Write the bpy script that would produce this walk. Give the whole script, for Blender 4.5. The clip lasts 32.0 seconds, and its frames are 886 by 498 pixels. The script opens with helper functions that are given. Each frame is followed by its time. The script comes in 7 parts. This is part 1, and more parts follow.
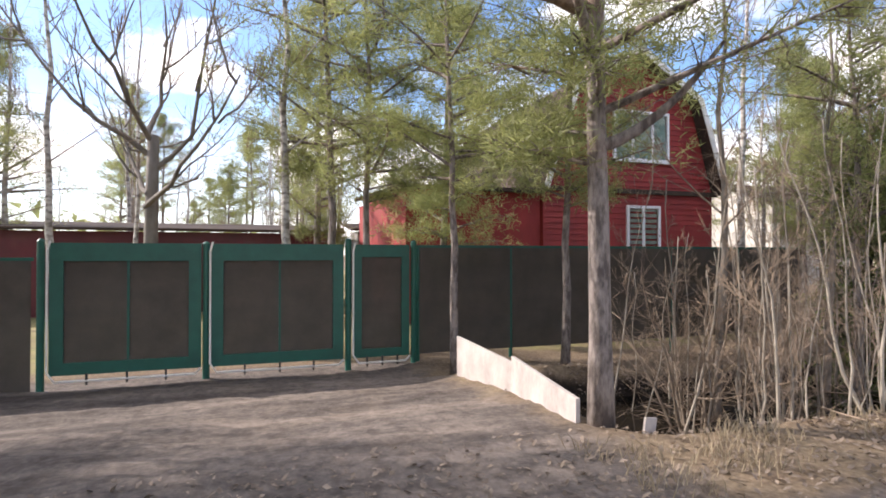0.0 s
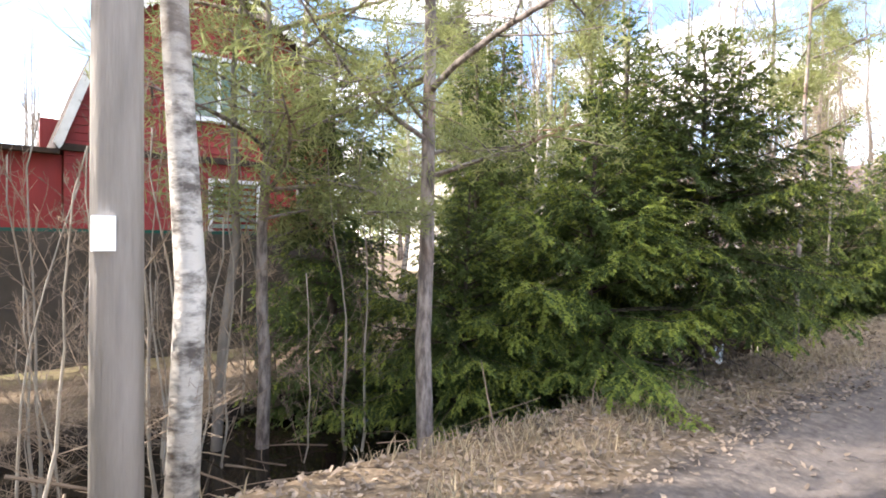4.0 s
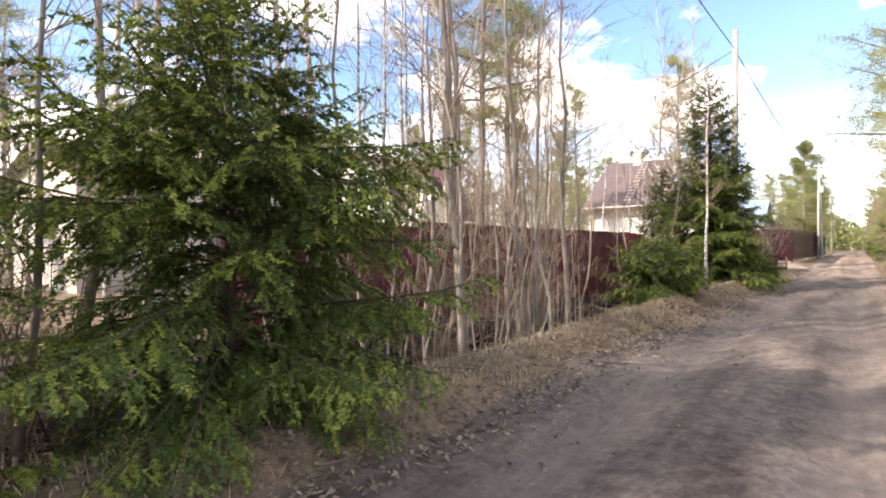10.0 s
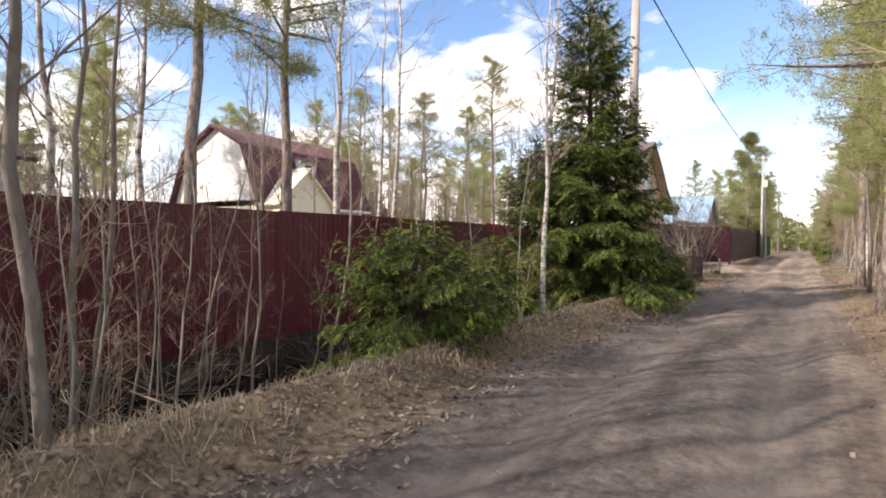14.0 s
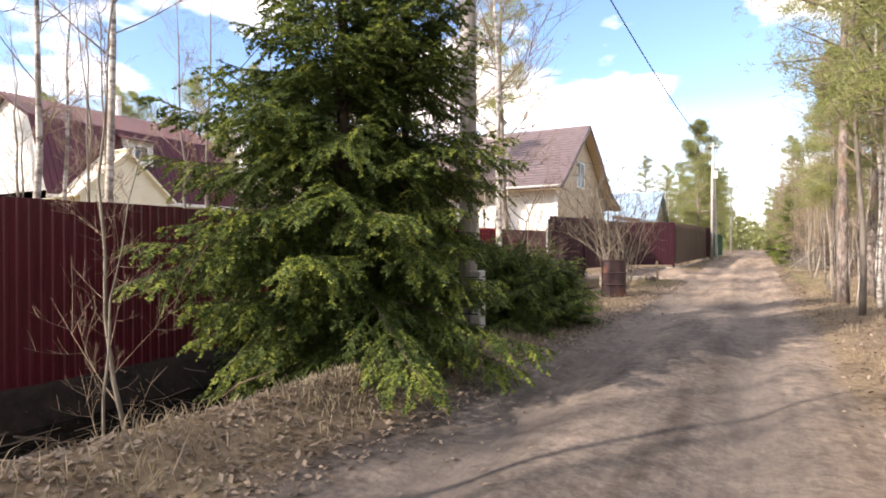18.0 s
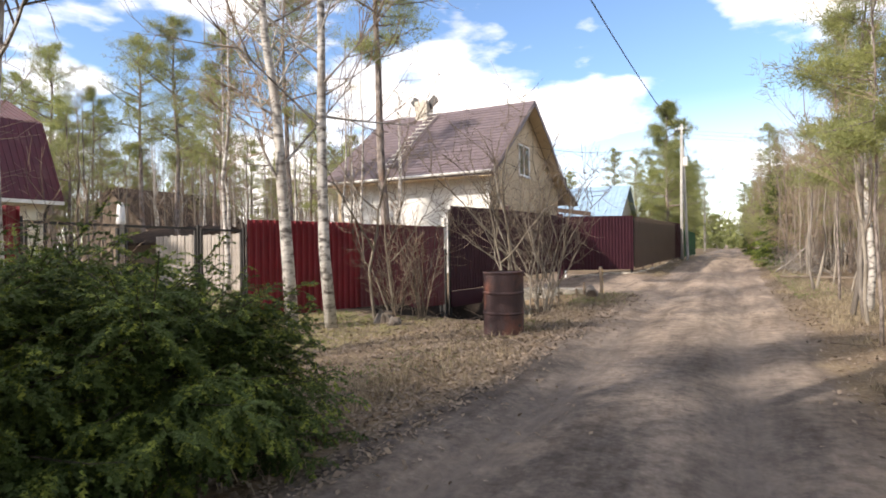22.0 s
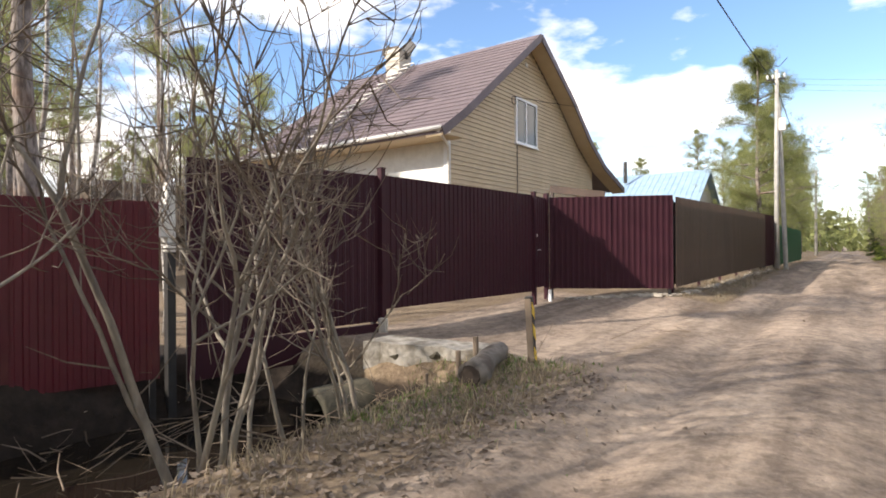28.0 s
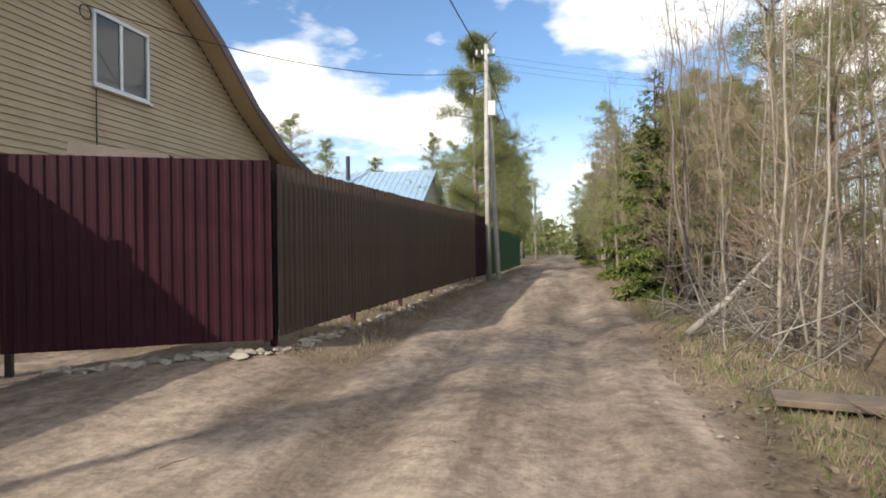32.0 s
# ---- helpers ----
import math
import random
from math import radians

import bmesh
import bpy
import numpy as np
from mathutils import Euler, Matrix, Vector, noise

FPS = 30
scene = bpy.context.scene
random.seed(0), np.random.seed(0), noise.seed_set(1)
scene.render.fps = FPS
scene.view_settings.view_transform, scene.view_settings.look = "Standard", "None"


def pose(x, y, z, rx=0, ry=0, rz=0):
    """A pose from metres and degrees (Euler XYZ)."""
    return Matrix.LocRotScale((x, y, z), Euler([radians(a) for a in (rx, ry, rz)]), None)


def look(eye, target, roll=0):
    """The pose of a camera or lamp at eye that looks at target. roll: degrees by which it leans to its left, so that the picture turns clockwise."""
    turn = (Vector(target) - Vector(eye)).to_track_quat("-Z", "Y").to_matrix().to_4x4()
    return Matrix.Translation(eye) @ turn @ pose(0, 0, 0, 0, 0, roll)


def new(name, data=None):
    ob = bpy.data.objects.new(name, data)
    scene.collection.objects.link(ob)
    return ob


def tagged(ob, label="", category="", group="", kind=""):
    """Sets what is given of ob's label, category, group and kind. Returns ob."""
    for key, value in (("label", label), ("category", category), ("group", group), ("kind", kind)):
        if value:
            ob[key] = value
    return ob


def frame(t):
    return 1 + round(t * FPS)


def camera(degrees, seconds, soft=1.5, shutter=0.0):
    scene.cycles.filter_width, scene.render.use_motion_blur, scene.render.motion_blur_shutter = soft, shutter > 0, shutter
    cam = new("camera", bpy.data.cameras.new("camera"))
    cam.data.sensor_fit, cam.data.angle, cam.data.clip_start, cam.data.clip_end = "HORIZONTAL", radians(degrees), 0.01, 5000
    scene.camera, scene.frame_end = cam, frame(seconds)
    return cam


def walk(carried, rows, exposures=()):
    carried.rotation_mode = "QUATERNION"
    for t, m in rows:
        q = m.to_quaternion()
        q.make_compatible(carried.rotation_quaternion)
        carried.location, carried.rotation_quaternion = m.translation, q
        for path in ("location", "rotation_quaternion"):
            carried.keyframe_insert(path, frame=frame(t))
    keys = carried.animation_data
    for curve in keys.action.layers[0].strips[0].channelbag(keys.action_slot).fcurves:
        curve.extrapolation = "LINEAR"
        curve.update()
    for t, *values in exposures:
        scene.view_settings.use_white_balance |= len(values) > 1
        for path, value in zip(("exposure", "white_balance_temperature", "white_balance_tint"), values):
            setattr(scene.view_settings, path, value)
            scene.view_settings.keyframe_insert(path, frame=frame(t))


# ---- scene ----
cam = camera(76.3, 32.0, 1.8)
PATH = [
    (0, (0.095, 0.605, 1.251), (-1.791, 1.268, 1.272), -0.0),
    (0.5, (0.076, 1.379, 1.263), (-1.795, 2.084, 1.282), -0.3),
    (1, (0.04, 2.129, 1.251), (-1.802, 2.909, 1.267), -0.2),
    (1.5, (0.003, 2.817, 1.242), (-1.782, 3.718, 1.252), 0.1),
    (2, (-0.013, 3.461, 1.241), (-1.719, 4.505, 1.247), 0.3),
    (2.5, (-0.028, 4.163, 1.24), (-1.694, 5.27, 1.243), 0.2),
    (4.5, (-0.275, 7.305, 1.266), (-1.824, 8.57, 1.245), 0.5),
    (5, (-0.325, 8.173, 1.251), (-1.874, 9.438, 1.238), 0.3),
    (5.5, (-0.371, 8.956, 1.257), (-1.827, 10.326, 1.251), 0.0),
    (6, (-0.35, 9.693, 1.271), (-1.722, 11.149, 1.272), -0.2),
    (6.5, (-0.274, 10.489, 1.276), (-1.583, 12.001, 1.28), -0.3),
    (7, (-0.201, 11.357, 1.271), (-1.481, 12.894, 1.274), -0.4),
    (7.5, (-0.124, 12.259, 1.255), (-1.397, 13.802, 1.257), -0.4),
    (8, (-0.042, 13.199, 1.242), (-1.316, 14.741, 1.24), -0.3),
    (8.5, (0.019, 14.173, 1.234), (-1.225, 15.739, 1.229), -0.3),
    (9, (0.064, 15.118, 1.227), (-1.161, 16.699, 1.223), -0.2),
    (9.5, (0.1, 15.99, 1.221), (-1.09, 17.598, 1.219), -0.2),
    (10, (0.153, 16.825, 1.222), (-1.032, 18.437, 1.218), -0.2),
    (10.5, (0.24, 17.631, 1.24), (-0.927, 19.255, 1.234), -0.1),
    (11, (0.309, 18.435, 1.26), (-0.833, 20.077, 1.255), -0.1),
    (11.5, (0.32, 19.31, 1.263), (-0.812, 20.959, 1.258), -0.1),
    (12, (0.306, 20.231, 1.254), (-0.817, 21.886, 1.25), -0.1),
    (12.5, (0.295, 21.155, 1.244), (-0.812, 22.821, 1.238), -0.0),
    (13, (0.302, 22.035, 1.237), (-0.792, 23.709, 1.227), 0.2),
    (13.5, (0.346, 22.843, 1.249), (-0.741, 24.522, 1.228), 0.5),
    (15.5, (0.205, 25.98, 1.249), (-0.85, 27.679, 1.238), 0.3),
    (16, (0.205, 26.807, 1.243), (-0.827, 28.521, 1.231), 0.3),
    (16.5, (0.223, 27.677, 1.237), (-0.77, 29.413, 1.224), 0.3),
    (17, (0.238, 28.542, 1.241), (-0.737, 30.288, 1.229), 0.1),
    (17.5, (0.233, 29.39, 1.24), (-0.737, 31.139, 1.229), -0.1),
    (18, (0.205, 30.249, 1.233), (-0.769, 31.996, 1.221), -0.0),
    (18.5, (0.164, 31.123, 1.236), (-0.8, 32.875, 1.224), 0.0),
    (19, (0.125, 31.993, 1.245), (-0.838, 33.746, 1.238), -0.1),
    (19.5, (0.117, 32.815, 1.258), (-0.835, 34.573, 1.254), -0.4),
    (20, (0.136, 33.582, 1.263), (-0.81, 35.344, 1.259), -0.5),
    (20.5, (0.138, 34.347, 1.252), (-0.784, 36.122, 1.245), -0.5),
    (21, (0.127, 35.109, 1.241), (-0.788, 36.887, 1.233), -0.5),
    (21.5, (0.117, 35.847, 1.237), (-0.793, 37.627, 1.229), -0.5),
    (22, (0.076, 36.576, 1.235), (-0.835, 38.356, 1.229), -0.7),
    (22.5, (-0.008, 37.287, 1.237), (-0.965, 39.044, 1.236), -0.8),
    (23, (-0.102, 37.945, 1.254), (-1.36, 39.5, 1.259), -0.9),
    (23.5, (-0.188, 38.562, 1.278), (-1.678, 39.895, 1.288), -0.7),
    (24, (-0.268, 39.161, 1.282), (-1.948, 40.246, 1.296), -0.2),
    (24.5, (-0.336, 39.734, 1.265), (-2.091, 40.692, 1.286), 0.5),
    (26.5, (-0.19, 42.902, 1.272), (-1.737, 44.169, 1.27), -0.2),
    (27, (-0.191, 43.748, 1.264), (-1.606, 45.162, 1.26), -0.2),
    (27.5, (-0.147, 44.603, 1.239), (-1.41, 46.154, 1.236), -0.3),
    (28, (-0.111, 45.489, 1.217), (-1.282, 47.111, 1.216), -0.4),
    (28.5, (-0.102, 46.386, 1.212), (-1.168, 48.078, 1.215), -0.4),
    (29, (-0.094, 47.257, 1.221), (-1.099, 48.986, 1.226), -0.5),
    (29.5, (-0.077, 48.089, 1.24), (-1.006, 49.86, 1.247), -0.6),
    (30, (-0.066, 48.894, 1.256), (-0.966, 50.681, 1.265), -0.6),
    (30.5, (-0.064, 49.698, 1.264), (-0.928, 51.502, 1.274), -0.7),
    (31, (-0.053, 50.507, 1.264), (-0.887, 52.325, 1.275), -0.8),
    (31.5, (-0.024, 51.306, 1.263), (-0.687, 53.192, 1.275), -0.9),
    (32, (0.012, 52.09, 1.28), (-0.408, 54.046, 1.289), -0.9),
]
EXPOSURES = (
    (0, 0.78, 6500, 18), (1.2, 0.88, 6450, 18), (2.5, 1.35, 6400, 17), (4.8, 2.05, 6700, 13), (6.3, 2.2, 6900, 14), (7.5, 1.45, 6900, 14), (9, 1.15, 7000, 16), (11, 0.98, 6900, 20), (13, 0.62, 6850, 19),
    (16, 0.65, 7000, 16), (17, 0.85, 7250, 18), (18, 1.0, 7000, 18), (20, 1.42, 6850, 19), (21.2, 0.78, 6750, 15), (23, 0.52, 6800, 14), (25, 0.55, 6850, 17), (28, 0.65, 6750, 13), (31, 0.36, 6650, 10), (32, 0.2, 6600, 9))
walk(cam, [(t, look(eye, target, roll)) for t, eye, target, roll in PATH], EXPOSURES)

# ---- world, sun, exposure ----
SUN_DIR = Vector((-0.54, -0.84, 0.58)).normalized()
world = bpy.data.worlds.new("sky")
scene.world = world
world.use_nodes = True
wn = world.node_tree
wn.nodes.clear()


def link(tree, a, b):
    tree.links.new(a, b)


w_out = wn.nodes.new("ShaderNodeOutputWorld")
w_bg = wn.nodes.new("ShaderNodeBackground")
w_sky = wn.nodes.new("ShaderNodeTexSky")
w_sky.sky_type = "NISHITA"
w_sky.sun_disc = False
w_sky.sun_elevation = math.asin(SUN_DIR.z)
w_sky.sun_rotation = math.atan2(SUN_DIR.x, SUN_DIR.y)
w_sky.air_density, w_sky.dust_density, w_sky.ozone_density = 1.0, 0.6, 2.0
w_co = wn.nodes.new("ShaderNodeTexCoord")
w_map = wn.nodes.new("ShaderNodeMapping")
w_map.inputs["Scale"].default_value = (1.0, 1.0, 2.6)
w_map.inputs["Location"].default_value = (0.35, 0.2, 0.1)
w_noise = wn.nodes.new("ShaderNodeTexNoise")
w_noise.inputs["Scale"].default_value = 2.3
w_noise.inputs["Detail"].default_value = 9
w_noise.inputs["Roughness"].default_value = 0.52
w_ramp = wn.nodes.new("ShaderNodeValToRGB")
w_ramp.color_ramp.elements[0].position = 0.475
w_ramp.color_ramp.elements[1].position = 0.56
w_mix = wn.nodes.new("ShaderNodeMix")
w_mix.data_type = "RGBA"
w_mix.inputs["B"].default_value = (12.0, 11.6, 11.2, 1)
link(wn, w_co.outputs["Generated"], w_map.inputs["Vector"])
link(wn, w_map.outputs["Vector"], w_noise.inputs["Vector"])
link(wn, w_noise.outputs["Fac"], w_ramp.inputs["Fac"])
w_sep = wn.nodes.new("ShaderNodeSeparateXYZ")
link(wn, w_co.outputs["Generated"], w_sep.inputs["Vector"])
w_low = wn.nodes.new("ShaderNodeMapRange")
w_low.inputs["From Min"].default_value, w_low.inputs["From Max"].default_value = 0.0, 0.24
w_low.inputs["To Min"].default_value, w_low.inputs["To Max"].default_value = 0.6, 0.0
link(wn, w_sep.outputs["Z"], w_low.inputs["Value"])
w_max = wn.nodes.new("ShaderNodeMath")
w_max.operation = "MAXIMUM"
link(wn, w_ramp.outputs["Color"], w_max.inputs[0])
link(wn, w_low.outputs["Result"], w_max.inputs[1])
link(wn, w_max.outputs[0], w_mix.inputs["Factor"])
w_tint = wn.nodes.new("ShaderNodeMix")
w_tint.data_type, w_tint.blend_type = "RGBA", "MULTIPLY"
w_tint.inputs["Factor"].default_value = 1.0
w_tint.inputs["B"].default_value = (1.25, 1.42, 1.58, 1)
link(wn, w_sky.outputs["Color"], w_tint.inputs["A"])
link(wn, w_tint.outputs["Result"], w_mix.inputs["A"])
link(wn, w_mix.outputs["Result"], w_bg.inputs["Color"])
w_bg.inputs["Strength"].default_value = 0.115
link(wn, w_bg.outputs["Background"], w_out.inputs["Surface"])

sun_data = bpy.data.lights.new("sun", "SUN")
sun_data.energy = 4.6
sun_data.angle = radians(0.6)
sun_data.color = (1.0, 0.93, 0.83)
sun = new("sun", sun_data)
sun.matrix_world = look(SUN_DIR * 60, (0, 0, 0))


# ---- materials ----
def material(name, color, rough=0.8, color2=None, scale=4.0, bump=0.0, bump_scale=40.0, metal=0.0, vary=0.0,
             stretch=(1, 1, 1), thin=0.0, spec=0.5, spread=(0.35, 0.65), detail=5.0, dirt=None, dirt_scale=1.3, dirt_at=(0.55, 0.75)):
    """A surface of two colours mixed by grain, with large stains, relief and a change from piece to piece."""
    m = bpy.data.materials.new(name)
    m.use_nodes = True
    t = m.node_tree
    bsdf = t.nodes["Principled BSDF"]
    bsdf.inputs["Roughness"].default_value = rough
    bsdf.inputs["Metallic"].default_value = metal
    bsdf.inputs["Specular IOR Level"].default_value = spec
    co = t.nodes.new("ShaderNodeTexCoord")
    mp = t.nodes.new("ShaderNodeMapping")
    mp.inputs["Scale"].default_value = stretch
    link(t, co.outputs["Object"], mp.inputs["Vector"])
    n1 = t.nodes.new("ShaderNodeTexNoise")
    n1.inputs["Scale"].default_value = scale
    n1.inputs["Detail"].default_value = detail
    n1.inputs["Roughness"].default_value = 0.65
    link(t, mp.outputs["Vector"], n1.inputs["Vector"])
    rmp = t.nodes.new("ShaderNodeValToRGB")
    rmp.color_ramp.elements[0].position, rmp.color_ramp.elements[1].position = spread
    rmp.color_ramp.elements[0].color = (*color, 1)
    rmp.color_ramp.elements[1].color = (*(color2 or tuple(c * 0.75 for c in color)), 1)
    link(t, n1.outputs["Fac"], rmp.inputs["Fac"])
    out = rmp.outputs["Color"]
    if dirt:
        n3 = t.nodes.new("ShaderNodeTexNoise")
        n3.inputs["Scale"].default_value = dirt_scale
        n3.inputs["Detail"].default_value = 6
        link(t, co.outputs["Object"], n3.inputs["Vector"])
        r3 = t.nodes.new("ShaderNodeValToRGB")
        r3.color_ramp.elements[0].position, r3.color_ramp.elements[1].position = dirt_at
        link(t, n3.outputs["Fac"], r3.inputs["Fac"])
        mx = t.nodes.new("ShaderNodeMix")
        mx.data_type = "RGBA"
        mx.inputs["B"].default_value = (*dirt, 1)
        link(t, r3.outputs["Color"], mx.inputs["Factor"])
        link(t, out, mx.inputs["A"])
        out = mx.outputs["Result"]
    if vary:
        info = t.nodes.new("ShaderNodeObjectInfo")
        geo = t.nodes.new("ShaderNodeNewGeometry")
        add = t.nodes.new("ShaderNodeMath")
        add.operation = "ADD"
        link(t, info.outputs["Random"], add.inputs[0])
        link(t, geo.outputs["Random Per Island"], add.inputs[1])
        mr = t.nodes.new("ShaderNodeMapRange")
        mr.inputs["From Max"].default_value = 2.0
        mr.inputs["To Min"].default_value = 1 - vary
        mr.inputs["To Max"].default_value = 1 + vary
        link(t, add.outputs[0], mr.inputs["Value"])
        hsv = t.nodes.new("ShaderNodeHueSaturation")
        link(t, mr.outputs["Result"], hsv.inputs["Value"])
        link(t, out, hsv.inputs["Color"])
        out = hsv.outputs["Color"]
    link(t, out, bsdf.inputs["Base Color"])
    if bump:
        n2 = t.nodes.new("ShaderNodeTexNoise")
        n2.inputs["Scale"].default_value = bump_scale
        n2.inputs["Detail"].default_value = 4
        link(t, mp.outputs["Vector"], n2.inputs["Vector"])
        bp = t.nodes.new("ShaderNodeBump")
        bp.inputs["Strength"].default_value = bump
        bp.inputs["Distance"].default_value = 0.02
        link(t, n2.outputs["Fac"], bp.inputs["Height"])
        link(t, bp.outputs["Normal"], bsdf.inputs["Normal"])
    if thin:
        tr = t.nodes.new("ShaderNodeBsdfTranslucent")
        link(t, out, tr.inputs["Color"])
        ms = t.nodes.new("ShaderNodeMixShader")
        ms.inputs["Fac"].default_value = thin
        link(t, bsdf.outputs["BSDF"], ms.inputs[1])
        link(t, tr.outputs["BSDF"], ms.inputs[2])
        link(t, ms.outputs["Shader"], t.nodes["Material Output"].inputs["Surface"])
    return m


M_PINE_BARK = material("pine_bark", (0.29, 0.245, 0.218), 0.9, (0.10, 0.08, 0.07), 15, 1.0, 22, stretch=(1, 1, 0.32), spread=(0.4, 0.6), dirt=(0.27, 0.15, 0.09), dirt_scale=1.1, dirt_at=(0.55, 0.75))
M_BIRCH = material("birch_bark", (0.54, 0.51, 0.465), 0.75, (0.10, 0.085, 0.075), 5.0, 0.5, 18, stretch=(1.0, 1.0, 2.0), spread=(0.45, 0.62), dirt=(0.24, 0.20, 0.165), dirt_scale=0.9, dirt_at=(0.5, 0.66))
M_SAPLING = material("sapling_bark", (0.36, 0.315, 0.255), 0.85, (0.19, 0.165, 0.135), 5, 0.4, 30, stretch=(1, 1, 0.4), vary=0.35)
M_SHRUB = material("shrub_bark", (0.20, 0.155, 0.115), 0.85, (0.10, 0.08, 0.06), 7, 0.5, 30, stretch=(1, 1, 0.4), vary=0.3)
M_STEM = material("willow_bark", (0.30, 0.26, 0.20), 0.85, (0.15, 0.125, 0.10), 7, 0.5, 30, stretch=(1, 1, 0.4), vary=0.25)
M_ALDER = material("alder_bark", (0.225, 0.195, 0.165), 0.85, (0.11, 0.095, 0.08), 5, 0.4, 30, stretch=(1, 1, 0.4), vary=0.3)
M_TWIG = material("twig_bark", (0.30, 0.225, 0.16), 0.85, (0.17, 0.125, 0.09), 5, vary=0.35)
M_SPRUCE_BARK = material("spruce_bark", (0.095, 0.07, 0.055), 0.9, (0.055, 0.042, 0.034), 9, 0.7, 30)
M_SPRUCE = material("spruce_needles", (0.105, 0.145, 0.036), 0.6, (0.06, 0.09, 0.026), 2.2, vary=0.4, thin=0.22, spec=0.3)
M_SPRUCE_TIP = material("spruce_tips", (0.29, 0.33, 0.062), 0.6, (0.18, 0.225, 0.048), 3.0, vary=0.35, thin=0.33, spec=0.3)
M_PINE = material("pine_needles", (0.37, 0.38, 0.15), 0.6, (0.22, 0.25, 0.10), 1.5, vary=0.4, thin=0.5, spec=0.3)
M_GRASS = material("dry_grass", (0.40, 0.33, 0.22), 0.9, (0.26, 0.205, 0.135), 3, vary=0.4, thin=0.25)
M_PALE_STRAW = material("pale_straw", (0.52, 0.45, 0.33), 0.9, (0.36, 0.30, 0.21), 3, vary=0.35, thin=0.25)
M_GREEN_GRASS = material("green_grass", (0.17, 0.24, 0.05), 0.8, (0.1, 0.16, 0.04), 3, vary=0.4, thin=0.3)
M_LEAF = material("dead_leaves", (0.33, 0.262, 0.20), 0.85, (0.16, 0.12, 0.09), 8, vary=0.55, thin=0.15)
M_MAROON = material("maroon_sheet", (0.115, 0.012, 0.020), 0.42, (0.085, 0.010, 0.016), 1.2, 0.05, 8, dirt=(0.13, 0.035, 0.03), dirt_at=(0.55, 0.85))
M_RED_SHEET = material("red_sheet", (0.235, 0.018, 0.028), 0.42, (0.18, 0.015, 0.023), 1.5, 0.05, 8, dirt=(0.2, 0.05, 0.04), dirt_at=(0.6, 0.85))
M_BROWN_SHEET = material("brown_sheet", (0.046, 0.0125, 0.020), 0.5, (0.034, 0.0095, 0.015), 1.4, 0.05, 8, spec=0.2, dirt=(0.05, 0.016, 0.022), dirt_at=(0.55, 0.85))
M_BROWN_SLAT = material("brown_slat", (0.082, 0.050, 0.034), 0.5, (0.055, 0.034, 0.024), 2.5, 0.1, 30, vary=0.3)
M_GREEN_PAINT = material("green_paint", (0.005, 0.092, 0.062), 0.45, (0.004, 0.066, 0.046), 3, 0.1, 30, dirt=(0.05, 0.1, 0.07), dirt_at=(0.62, 0.8))
M_GREEN_FENCE = material("green_sheet", (0.02, 0.12, 0.05), 0.45, (0.015, 0.09, 0.04), 2)
M_NET = material("shade_net", (0.105, 0.088, 0.070), 0.9, (0.075, 0.064, 0.052), 2.5, 0.4, 300, thin=0.12)
M_RED_WOOD = material("red_boards", (0.30, 0.030, 0.028), 0.7, (0.21, 0.024, 0.022), 2, 0.2, 40, stretch=(1, 1, 0.3), vary=0.14)
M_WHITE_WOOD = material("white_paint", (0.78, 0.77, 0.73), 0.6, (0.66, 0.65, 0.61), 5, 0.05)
M_BEIGE = material("beige_siding", (0.54, 0.425, 0.275), 0.6, (0.47, 0.365, 0.23), 1.5, 0.05, 30, vary=0.06)
M_CREAM = material("cream_boards", (0.80, 0.74, 0.585), 0.65, (0.72, 0.66, 0.51), 2, 0.1, 30, vary=0.08)
M_CREAM_WALL = material("pale_wall", (0.52, 0.49, 0.43), 0.75, (0.44, 0.41, 0.36), 2, 0.1, 30)
M_ROOF_BROWN = material("brown_roof_tiles", (0.135, 0.100, 0.106), 0.6, (0.10, 0.074, 0.08), 3, 0.2, 30, vary=0.1, dirt=(0.155, 0.115, 0.118), dirt_at=(0.55, 0.8))
M_ROOF_MAROON = material("maroon_roof", (0.088, 0.015, 0.023), 0.45, (0.066, 0.012, 0.018), 2, 0.05, 20, dirt=(0.12, 0.05, 0.045), dirt_at=(0.6, 0.85))
M_ROOF_DARK = material("dark_roof", (0.075, 0.052, 0.040), 0.9, (0.045, 0.034, 0.028), 3, 0.2, 20, spec=0.2)
M_ROOF_BLUE = material("blue_roof", (0.28, 0.40, 0.52), 0.4, (0.22, 0.33, 0.44), 2, 0.05, 20)
M_GREY_WOOD = material("weathered_wood", (0.40, 0.36, 0.31), 0.85, (0.25, 0.22, 0.19), 6, 0.5, 30, stretch=(1, 1, 0.15), vary=0.2)
M_ROTTEN = material("rotten_wood", (0.24, 0.21, 0.18), 0.9, (0.10, 0.085, 0.07), 5, 0.9, 22, stretch=(1, 0.25, 1), dirt=(0.08, 0.06, 0.045), dirt_scale=4.0, dirt_at=(0.5, 0.66))
M_SHED_WOOD = material("shed_boards", (0.24, 0.18, 0.13), 0.85, (0.15, 0.12, 0.09), 5, 0.4, 30, stretch=(1, 1, 0.2), vary=0.25)
M_POLE_WOOD = material("pole_wood", (0.42, 0.385, 0.355), 0.85, (0.26, 0.238, 0.218), 7, 0.6, 30, stretch=(1, 1, 0.1))
M_CONCRETE = material("concrete", (0.48, 0.46, 0.42), 0.9, (0.34, 0.325, 0.295), 4, 0.5, 40, dirt=(0.25, 0.22, 0.18))
